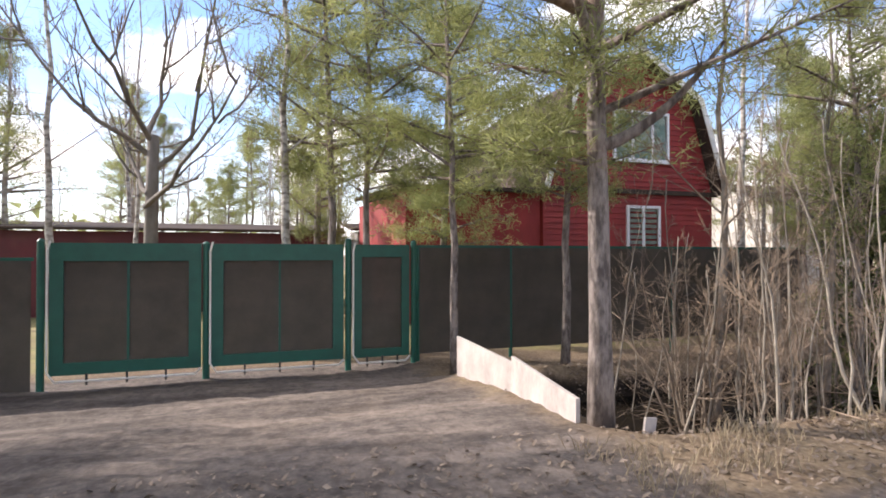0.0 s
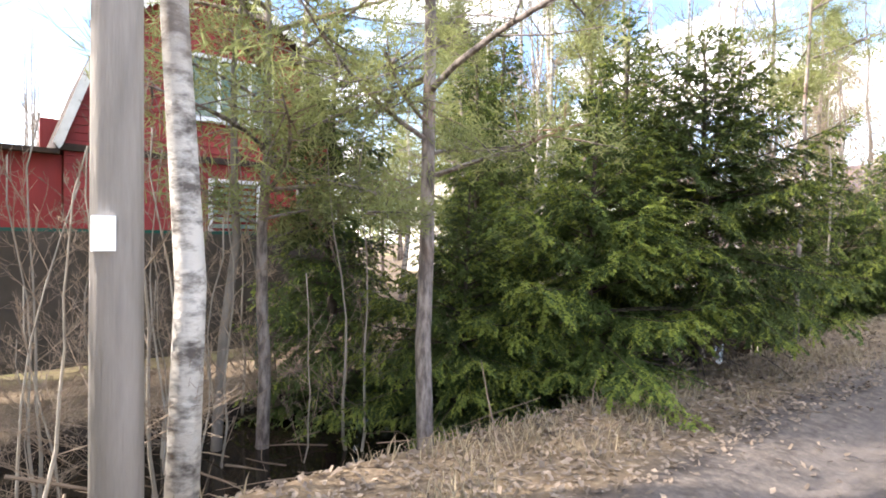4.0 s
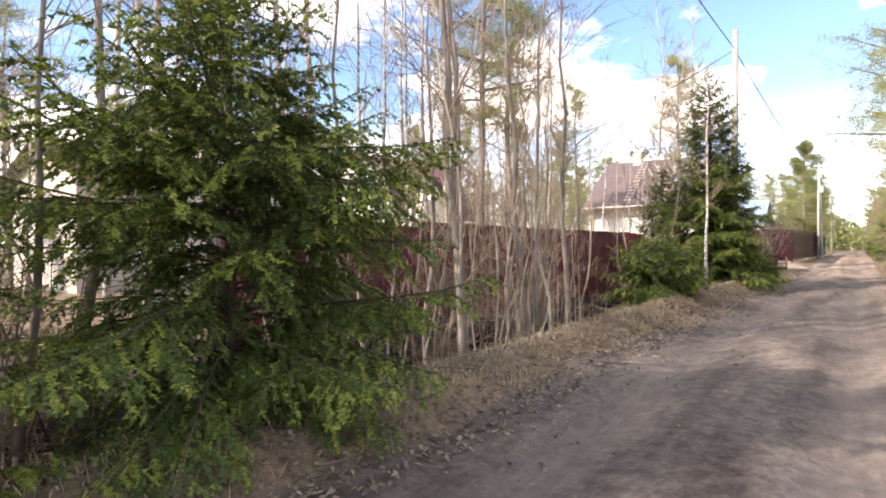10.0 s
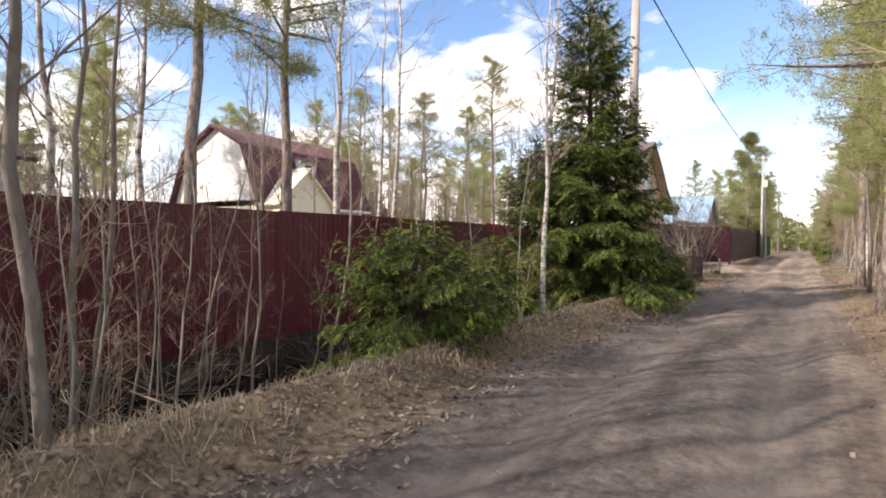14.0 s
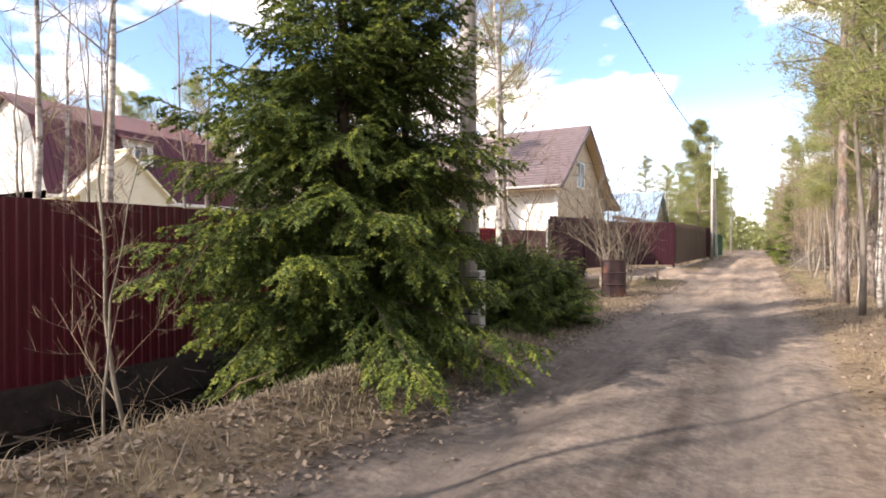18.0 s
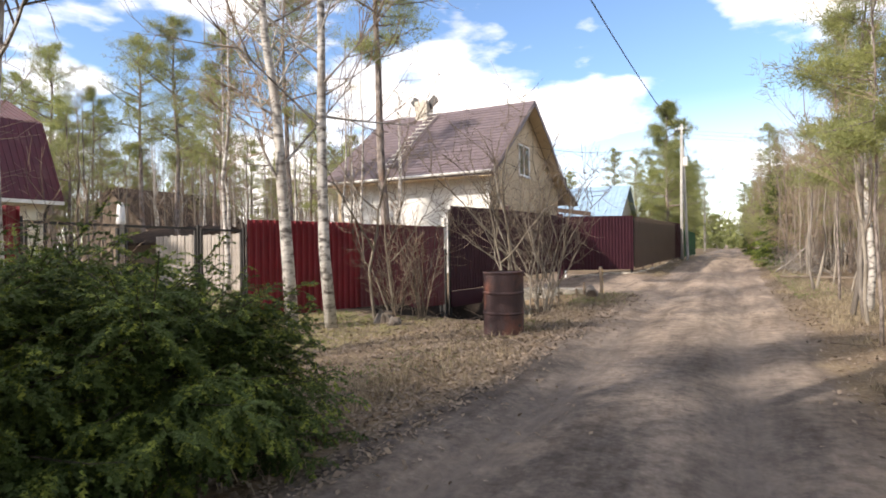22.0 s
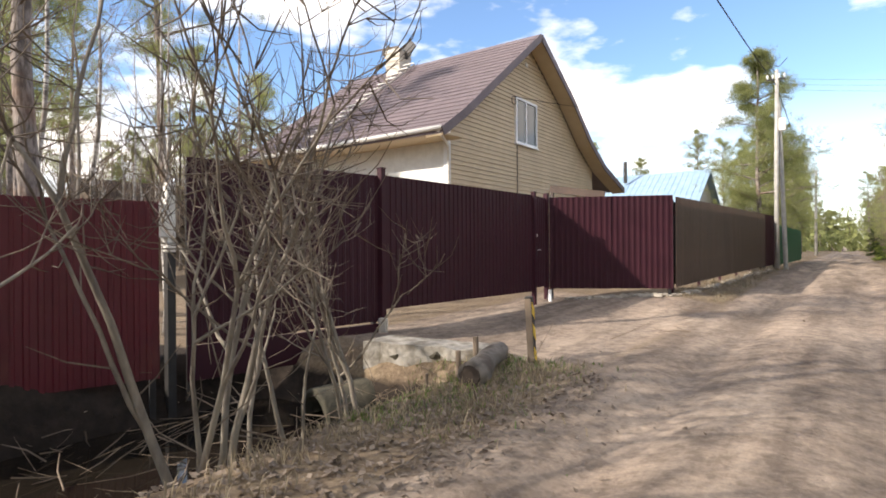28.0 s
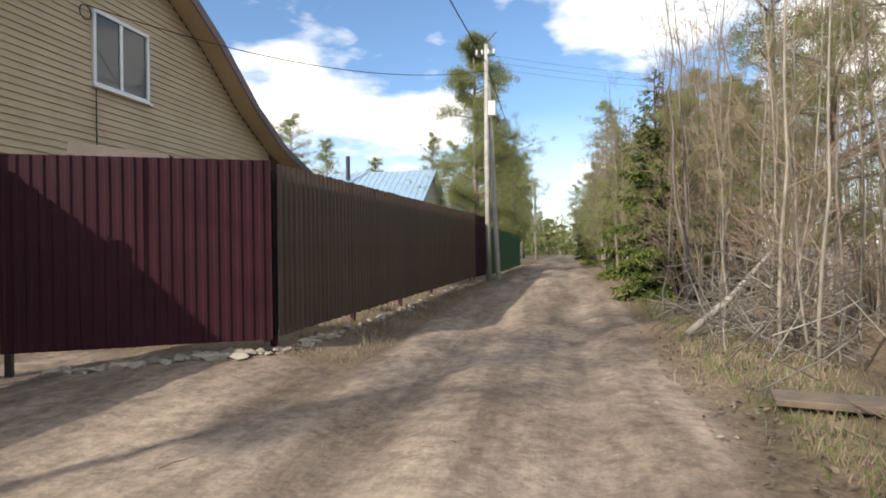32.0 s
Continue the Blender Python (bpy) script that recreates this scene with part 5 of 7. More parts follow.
def sheet_fence(a, b, za, zb, ha, mat, label, category="fence", sheet=1.12, posts=True, pitch=0.115, rough=0.012, hb=None):
    """A run of profiled sheets from a to b on the plan; bottoms at za, zb, tops at ha, hb."""
    a, b = Vector(a), Vector(b)
    hb = ha if hb is None else hb
    run = (b - a).length
    turn = math.degrees(math.atan2(b.y - a.y, b.x - a.x))
    th = thing("fence", (a.x, a.y, 0), label, category, turn=turn)
    n = max(1, int(round(run / sheet)))
    w = run / n
    cache = {}
    for i in range(n):
        u = (i + 0.5) / n
        z0, z1 = za + (zb - za) * u, ha + (hb - ha) * u
        key = round(z1 - z0, 2)
        if key not in cache:
            cache[key] = sheet_shape(w + 0.012, z1 - z0, pitch, 0.055 if pitch > 0.12 else 0.014, round_ribs=pitch > 0.12).mesh("fence_sheet", mat)
        ob = part("fence_sheet", cache[key], mat, th)
        ob.matrix_basis = pose(i * w, 0.004 * (i % 2), z0 + random.uniform(-rough, rough), random.gauss(0, 0.25), 0, 0)
    if posts:
        for i in range(0, n + 1, 2):
            u = i / n
            back = 0.045 if pitch > 0.12 else 0.0
            s = Shape().box(-0.03, 0.03 + back, -0.6, 0.03, 0.09 + back, (ha + (hb - ha) * u) - 0.08 - (za + (zb - za) * u))
            ob = part("fence_post", s, M_DARK_METAL, th)
            ob.matrix_basis = pose(min(max(i * w, 0.05), run - 0.05), 0, za + (zb - za) * u)
        for hgt in (0.25, 0.8):
            s = Shape().beam((0, 0.088 if pitch > 0.12 else 0.045, za + (ha - za) * hgt), (run, 0.088 if pitch > 0.12 else 0.045, zb + (hb - zb) * hgt), 0.02, 0.04)
            part("fence_rail", s, M_DARK_METAL, th)
    return th


# maroon sheet fence along the ditch
sheet_fence((-6.42, 20.8), (-6.35, 25.0), -0.42, -0.40, 1.62, M_MAROON, "maroon profiled-sheet fence behind the ditch trees")
sheet_fence((-6.35, 25.0), (-6.45, 36.2), -0.38, -0.25, 1.70, M_MAROON, "maroon profiled-sheet fence behind the ditch trees", hb=1.74)
sheet_fence((-6.45, 36.2), (-6.75, 39.9), -0.1, -0.02, 1.75, M_RED_SHEET, "red corrugated sheet fence beside the garden gate", pitch=0.14)
sheet_fence((-7.62, 43.95), (-6.75, 46.15), -0.02, -0.06, 1.77, M_RED_SHEET, "bright red corrugated fence beside two birches", pitch=0.14)
sheet_fence((-6.75, 46.15), (-6.03, 48.55), -0.08, -0.15, 1.76, M_MAROON, "dark red sheet fence above the ditch", hb=1.73)
# tall brown fence and gates of the beige house
sheet_fence((-6.0, 48.85), (-5.52, 51.42), 0.16, 0.20, 2.23, M_BROWN_SHEET, "tall dark brown sheet fence by the culvert", hb=2.26)


def post_at(name, x, y, z0, z1, w, mat, label, category="post"):
    th = thing(name, (x, y, z0), label, category)
    part("shaft", Shape().box(-w / 2, -w / 2, -0.3, w / 2, w / 2, z1 - z0, 0.006), mat, th)
    part("cap", Shape().box(-w / 2 - 0.006, -w / 2 - 0.006, z1 - z0 - 0.004, w / 2 + 0.006, w / 2 + 0.006, z1 - z0 + 0.012), mat, th)
    return th


def sheet_gate(name, a, b, z0, z1, mat, label, sheets, handle=None, wave=0.115):
    a, b = Vector(a), Vector(b)
    run = (b - a).length
    th = thing(name, (a.x, a.y, 0), label, "gate", turn=math.degrees(math.atan2(b.y - a.y, b.x - a.x)))
    w = run / sheets
    me = sheet_shape(w + 0.010, z1 - z0, wave).mesh("gate_sheet", mat)
    for i in range(sheets):
        ob = part("gate_sheet", me, mat, th)
        ob.matrix_basis = pose(i * w, 0.003 * (i % 2), z0)
    for q in ((0.02, z0, 0.02, z1), (run - 0.02, z0, run - 0.02, z1), (0, z0 + 0.06, run, z0 + 0.06), (0, z1 - 0.06, run, z1 - 0.06)):
        part("gate_frame", Shape().beam((q[0], 0.05, q[1]), (q[2], 0.05, q[3]), 0.04), mat, th)
    if handle:
        h = part("lock_plate", Shape().box(handle - 0.02, -0.016, 1.05, handle + 0.02, -0.006, 1.25), M_DARK_METAL, th)
        part("handle", Shape().tube([(handle, -0.02, 1.18), (handle, -0.06, 1.18), (handle + 0.1, -0.06, 1.18)], 0.009, 6), M_GUTTER, h, "pale metal handle")
        part("latch", Shape().box(handle - 0.012, -0.02, 1.44, handle + 0.012, -0.006, 1.5), M_GUTTER, th)
    return th


th = thing("kick_board", (-6.0, 48.85, 0), "dark weathered plank closing the gap under the fence", "board", turn=math.degrees(math.atan2(2.57, 0.48)))
part("plank", Shape().box(0.0, -0.02, -0.22, 2.6, 0.02, 0.17, 0.006), M_BROWN_SHEET, th)
th = thing("loose_brick", (-5.42, 51.40, gz(-5.42, 51.4)), "pale brick standing at the foot of the gate post", "brick", turn=15)
part("brick", Shape().box(-0.06, -0.032, -0.02, 0.06, 0.032, 0.20, 0.006), M_BRICK, th)
post_at("gate_post", -5.50, 51.47, 0.12, 2.36, 0.09, M_BROWN_SHEET, "square dark brown steel gate post")
sheet_gate("driveway_gate", (-5.48, 51.53), (-5.20, 55.55), 0.36, 2.27, M_BROWN_SHEET, "wide dark brown sheet-steel driveway gate, closed", 4)
post_at("gate_post", -5.19, 55.6, 0.12, 2.32, 0.08, M_BROWN_SHEET, "square dark brown steel gate post")
sheet_gate("wicket_gate", (-5.20, 55.65), (-5.30, 56.36), 0.42, 2.26, M_BROWN_SHEET, "narrow dark brown wicket gate with a lock", 1, handle=0.12)
post_at("gate_post", -5.31, 56.42, 0.20, 2.36, 0.09, M_BROWN_SHEET, "square dark brown steel gate post")
sheet_fence((-5.26, 56.46), (-3.06, 57.6), 0.36, 0.36, 2.28, M_BROWN_SHEET, "dark brown sheet fence panel, half in sun", sheet=1.1)
t = thing("roof_slab", (-5.4, 57.0, 0), "dark sloping porch board above the wicket gate", "porch roof")
part("board", Shape().beam((-0.5, 0.9, 2.62), (0.75, 1.1, 2.42), 0.10, 0.16), M_BROWN_SLAT, t)
part("upright", Shape().beam((-0.45, 0.9, 0.1), (-0.45, 0.9, 2.6), 0.06), M_BROWN_SLAT, t)


def slat_fence():
    a, b = Vector((-3.02, 57.68)), Vector((-2.62, 68.9))
    run = (b - a).length
    th = thing("picket_fence", (a.x, a.y, 0), "brown steel picket fence along the road", "fence", turn=math.degrees(math.atan2(b.y - a.y, b.x - a.x)))
    w, h = 0.087, 1.86
    ring = [(0, 0), (0.014, -0.022), (w - 0.014, -0.022), (w, 0), (w - 0.014, -0.018), (0.014, -0.018)]
    me = Shape().extrude(ring, 2, 0, h).mesh("picket", M_BROWN_SLAT)
    n = int(run / 0.115)
    for i in range(n):
        x = i * run / n
        ob = part("picket", me, M_BROWN_SLAT, th)
        ob.matrix_basis = pose(x, 0, 0.40 + 0.12 * x / run + random.uniform(-0.008, 0.008), 0, random.gauss(0, 0.15), 0)
    for z in (0.72, 1.92):
        part("fence_rail", Shape().beam((0, 0.02, z), (run, 0.02, z + 0.12), 0.03, 0.04), M_BROWN_SHEET, th)
    # Black sheet that stands in for the dark shade between pickets.
    part("backing_sheet", Shape().beam((0, 0.045, 1.3), (run, 0.045, 1.42), 0.01, 1.7), M_BLACK, th)
    for i in range(6):
        x = (i + 0.02) * run / 5.2
        part("fence_post", Shape().box(x - 0.03, 0.05, 0.0, x + 0.03, 0.11, 2.2 + 0.12 * x / run), M_BROWN_SHEET, th)


slat_fence()
sheet_fence((-2.62, 69.0), (-2.5, 71.2), 0.5, 0.5, 2.4, M_BROWN_SHEET, "dark brown sheet fence by the utility pole")
sheet_fence((-2.5, 71.4), (-2.4, 84.0), 0.45, 0.45, 2.1, M_GREEN_FENCE, "green sheet fence further along the road")


def rubble(name, x0, y0, x1, y1, n, label, size=0.09, mat=None):
    """Loose stones along a line."""
    s = Shape()
    rs = np.random.RandomState(n)
    for i in range(n):
        u = rs.rand()
        x, y = x0 + (x1 - x0) * u + rs.randn() * 0.06, y0 + (y1 - y0) * u + rs.randn() * 0.06
        r = size * (0.35 + rs.rand())
        d = unit(rs.randn(14, 3)) * r * (0.7 + 0.3 * rs.rand(14, 1)) * np.array([1.2, 1.0, 0.6])
        bm = bmesh.new()
        for q in d:
            bm.verts.new(q + np.array([x, y, gz(x, y) + r * 0.2]))
        bmesh.ops.convex_hull(bm, input=bm.verts)
        bm.verts.ensure_lookup_table()
        vs = [v for v in bm.verts if v.link_faces]
        ix = {v: k for k, v in enumerate(vs)}
        s.add([tuple(v.co) for v in vs], [tuple(ix[v] for v in f.verts) for f in bm.faces])
        bm.free()
    return tagged(part(name, s, mat or M_STONE), label, "rubble", kind="stuff")


rubble("rubble", -5.0, 56.75, -3.0, 57.75, 90, "broken stones and rubble beneath the fence panel")
rubble("rubble", -2.9, 57.9, -2.45, 69, 120, "broken stones along the foot of the picket fence", 0.08)
rubble("rubble", -4.3, 50.2, -3.1, 50.7, 12, "mossy broken lumps at the culvert", 0.09, M_MOSSY)


# ---- green gates and netted fence ----
def net_panel(th, x0, x1, z0, z1, mid=True, frame=0.09, thick=0.05):
    """A framed leaf covered with netting, on the thing's own x."""
    for q in ((x0 + frame / 2, z0, x0 + frame / 2, z1), (x1 - frame / 2, z0, x1 - frame / 2, z1)):
        part("stile", Shape().beam((q[0], 0, q[1]), (q[2], 0, q[3]), thick, frame), M_GREEN_PAINT, th)
    for z in (z0 + frame / 2, z1 - frame * 0.75):
        part("rail", Shape().beam((x0 + frame, 0, z), (x1 - frame, 0, z), thick, frame * (1 if z < 0.5 else 1.5)), M_GREEN_PAINT, th)
    if mid:
        part("mullion", Shape().beam(((x0 + x1) / 2, 0.012, z0 + frame), ((x0 + x1) / 2, 0.012, z1 - frame), 0.035, 0.03), M_GREEN_PAINT, th)
    part("net", Shape().box(x0 + frame, 0.004, z0 + frame, x1 - frame, 0.010, z1 - frame * 1.5), M_NET, th, "brown shade netting")


def green_gate(y0, y1, label, mid=True, lo=-0.22, hi=1.40):
    th = thing("green_gate", (-7.95, y0, 0), label, "gate", "green gates", turn=90)
    run = y1 - y0
    net_panel(th, 0.03, run - 0.03, lo, hi, mid, 0.15 if mid else 0.12)
    pts = [(0.05, -0.05, hi + 0.02), (0.02, -0.06, hi - 0.1), (0.02, -0.06, lo + 0.05), (0.1, -0.06, lo - 0.07), (run - 0.1, -0.06, lo - 0.07), (run - 0.03, -0.06, lo)]
    part("white_pipe", Shape().tube(pts, 0.014, 6), M_GUTTER, th, "pale bent pipe along the edge")
    for i in range(3):
        x = run * (0.25 + 0.25 * i)
        part("bolt", Shape().box(x - 0.012, -0.07, lo - 0.12, x + 0.012, -0.05, lo + 0.02), M_DARK_METAL, th)
    return th


green_gate(-1.66, 0.10, "green steel gate leaf filled with brown netting")
green_gate(0.16, 1.96, "green steel gate leaf filled with brown netting")
green_gate(2.04, 2.93, "narrow green wicket gate filled with brown netting", False)
for y, hgt in ((-1.72, 1.42), (0.13, 1.40), (2.0, 1.46), (2.97, 1.44)):
    th = thing("gate_post", (-7.95, y, -0.5), "round green steel gate post", "post", "green gate posts")
    part("pipe", Shape().tube([(0, 0, -0.2), (0, 0, hgt + 0.5)], 0.045, 10), M_GREEN_PAINT, th)
    part("cap", Shape().tube([(0, 0, hgt + 0.5), (0, 0, hgt + 0.53)], [0.048, 0.02], 10), M_GREEN_PAINT, th)


def netted_fence(points, lo, hi, label):
    for i in range(len(points) - 1):
        a, b = Vector(points[i]), Vector(points[i + 1])
        th = thing("net_fence", (a.x, a.y, 0), label, "fence", "netted fence bays", turn=math.degrees(math.atan2(b.y - a.y, b.x - a.x)))
        run = (b - a).length
        part("net", Shape().box(0.02, 0, lo, run - 0.02, 0.006, hi - 0.02), M_NET, th, "brown shade netting")
        part("rail", Shape().beam((0, 0.02, hi), (run, 0.02, hi), 0.03, 0.04), M_GREEN_PAINT, th)
        part("fence_post", Shape().tube([(0, 0.03, lo - 0.6), (0, 0.03, hi + 0.02)], 0.03, 8), M_GREEN_PAINT, th)


netted_fence([(-7.97, 3.05), (-8.0, 4.6), (-8.02, 6.2), (-8.05, 7.8), (-8.1, 9.4), (-8.15, 11.0)], -0.22, 1.38, "netted fence bay on green steel posts")
netted_fence([(-7.9, -8.0), (-7.95, -5.0), (-7.95, -1.8)], -0.5, 1.2, "netted fence bay on green steel posts")

# board propped along the drive by the ditch
th = thing("board_wall", (0, 0, 0), "pale corrugated boards edging the driveway ditch", "board")
for x0, y0, x1, y1, z0, z1 in ((-6.35, 3.05, -5.0, 3.12, -0.40, 0.20), (-5.0, 3.12, -3.62, 2.98, -0.26, 0.18)):
    part("board", Shape().add([(x0, y0, z0), (x1, y1, z0 + 0.14), (x1, y1, z1 - 0.02), (x0, y0, z1 + 0.06),
                               (x0 + 0.01, y0 + 0.03, z0), (x1 + 0.01, y1 + 0.03, z0 + 0.14), (x1 + 0.01, y1 + 0.03, z1 - 0.02), (x0 + 0.01, y0 + 0.03, z1 + 0.06)],
                              [(0, 1, 2, 3), (7, 6, 5, 4), (0, 4, 5, 1), (1, 5, 6, 2), (2, 6, 7, 3), (3, 7, 4, 0)]), M_BOARD, th)
th = thing("board_scrap", (-3.3, 3.35, -0.05), "short upright scrap of pale board", "board")
part("board", Shape().beam((0, 0, -0.25), (0.02, 0.04, 0.12), 0.10, 0.02), M_BOARD, th)


# ---- garden gate with scrolls ----
def wrought_gate(name, a, b, z0, z1, label, bars, scrolls):
    a, b = Vector(a), Vector(b)
    run = (b - a).length
    th = thing(name, (a.x, a.y, 0), label, "gate", "wire garden gates", turn=math.degrees(math.atan2(b.y - a.y, b.x - a.x)))
    for p, q in (((0.02, z0), (0.02, z1)), ((run - 0.02, z0), (run - 0.02, z1)), ((0, z0), (run, z0)), ((0, z1), (run, z1))):
        part("frame_bar", Shape().beam((p[0], 0, p[1]), (q[0], 0, q[1]), 0.035), M_DARK_METAL, th)
    for u in bars:
        part("bar", Shape().beam((run * u, 0, z0), (run * u, 0, z0 + 0.55), 0.016), M_DARK_METAL, th)
        if scrolls:
            for sg in (-1, 1):
                tt = np.linspace(0, 4.6, 12)
                r = 0.085 * (1 - tt / 6)
                pts = np.c_[run * u + sg * (0.1 - r * np.cos(tt)), 0 * tt, z0 + 0.55 + r * np.sin(tt) * 0.9]
                part("scroll", Shape().tube(pts, 0.007, 5), M_DARK_METAL, th)
    s = Shape()
    n = int(run / 0.1)
    for i in range(1, n):
        s.beam((run * i / n, 0.01, z0), (run * i / n, 0.01, z1), 0.0008)
    k = int((z1 - z0) / 0.1)
    for i in range(1, k):
        s.beam((0, 0.01, z0 + (z1 - z0) * i / k), (run, 0.01, z0 + (z1 - z0) * i / k), 0.0008)
    part("wire_mesh", s, M_DARK_METAL, th, "thin wire mesh")
    return th


wrought_gate("garden_gate", (-6.97, 40.05), (-7.29, 41.36), 0.07, 1.58, "black wire garden gate leaf with scrollwork", (0.52,), True)
wrought_gate("garden_gate", (-7.32, 41.46), (-7.54, 42.80), 0.10, 1.58, "black wire garden gate leaf with scrollwork", (0.55,), True)
wrought_gate("garden_gate", (-7.56, 42.90), (-7.66, 43.86), 0.10, 1.57, "narrow black wire wicket gate", (0.5,), False)
th = thing("gate_post", (-7.31, 41.41, 0), "grey gate post with an upturned bottle on top", "post")
part("pipe", Shape().tube([(0, 0, -0.2), (0, 0, 1.62)], 0.04, 8), M_POLE_WOOD, th)
prof = [(0, 0.05), (0.02, 0.06), (0.10, 0.055), (0.2, 0.05), (0.26, 0.042), (0.30, 0.02)]
part("bottle", Shape().tube([(0, 0, 1.60 + z) for z, _ in prof], [r for _, r in prof], 10), M_WHITE, th, "upturned clear plastic bottle", True)
for x, y in ((-6.93, 40.0), (-7.55, 42.85), (-7.68, 43.92)):
    th = thing("gate_post", (x, y, 0), "slim black steel gate post", "post", "garden gate posts")
    part("pipe", Shape().box(-0.022, -0.022, -0.2, 0.022, 0.022, 1.64, 0.004), M_DARK_METAL, th)


# ---- houses ----
def window(parent, cx, y0, y1, z0, z1, nx=1, split=(), curtain=False, fr=0.075):
    """A window in a wall whose face looks to +x at cx."""
    w = part("window", Shape().box(cx - 0.022, y0, z0, cx - 0.012, y1, z1), M_CLEAR if curtain else M_GLASS, parent)
    for q in ((y0 - fr, z0 - fr, y1 + fr, z0), (y0 - fr, z1, y1 + fr, z1 + fr), (y0 - fr, z0, y0, z1), (y1, z0, y1 + fr, z1)):
        part("window_frame", Shape().box(cx - 0.06, q[0], q[1], cx + 0.03, q[2], q[3], 0.008), M_WHITE, w, "white window frame")
    for u in split:
        y = y0 + (y1 - y0) * u
        part("window_bar", Shape().box(cx - 0.055, y - 0.035, z0, cx + 0.012, y + 0.035, z1), M_WHITE, w)
    part("window_sill", Shape().box(cx - 0.04, y0 - fr - 0.03, z0 - fr - 0.03, cx + 0.07, y1 + fr + 0.03, z0 - fr), M_WHITE, w)
    if curtain:
        part("curtain", Shape().box(cx - 0.040, y0 + 0.02, z0 + 0.02, cx - 0.030, y1 - 0.02, z1 - 0.02), M_CURTAIN, w, "patterned green curtain")
    return w


def gable_planks(parent, cx, prof, z0, h, mat, hole=None, thick=0.03):
    """Horizontal weatherboards filling a gable. prof: outline points (y, z) of the roof, left to right."""
    py, pz = [p[0] for p in prof], [p[1] for p in prof]
    top = max(pz)
    k = pz.index(top)
    z = z0
    while z < top - 0.05:
        zm = z + h * 0.5
        a = float(np.interp(zm, pz[:k + 1], py[:k + 1]))
        b = float(np.interp(-zm, [-q for q in pz[k:]], py[k:]))
        spans = [(a, b)]
        if hole and z + h > hole[2] and z < hole[3]:
            spans = [(a, hole[0]), (hole[1], b)]
        for y0, y1 in spans:
            if y1 - y0 > 0.05:
                ring = [(cx, z), (cx + thick, z), (cx + thick * 0.9, z + 0.012), (cx + 0.006, z + h - 0.004), (cx, z + h - 0.004)]
                s = Shape().extrude([(p[0], p[1]) for p in ring], 1, y0, y1)
                part("plank", s, mat, parent)
        z += h


def roof_shell(parent, prof, x0, x1, thick, mat, name="roof", label=""):
    """A roof of even thickness over an outline (y, z), running along x."""
    lo = [(y, z - thick) for y, z in prof]
    ring = list(prof) + lo[::-1]
    n = len(prof)
    v = [(x0, y, z) for y, z in ring] + [(x1, y, z) for y, z in ring]
    k = len(ring)
    f = [(i, (i + 1) % k, k + (i + 1) % k, k + i) for i in range(k)]
    f += [(i, i + 1, k - 2 - i, k - 1 - i) for i in range(n - 1)] + [(k + i, k + i + 1, 2 * k - 2 - i, 2 * k - 1 - i) for i in range(n - 1)]
    return part(name, Shape().add(v, f), mat, parent, label)


def ribs(parent, p0, p1, x0, x1, gap, size, mat, name="roof_rib"):
    """Raised seams down a slope from p0 to p1 (y, z)."""
    s = Shape()
    x = x0 + gap / 2
    while x < x1:
        s.beam((x, p0[0], p0[1] + size * 0.4), (x, p1[0], p1[1] + size * 0.4), size * 1.6, size)
        x += gap
    return part(name, s, mat, parent)


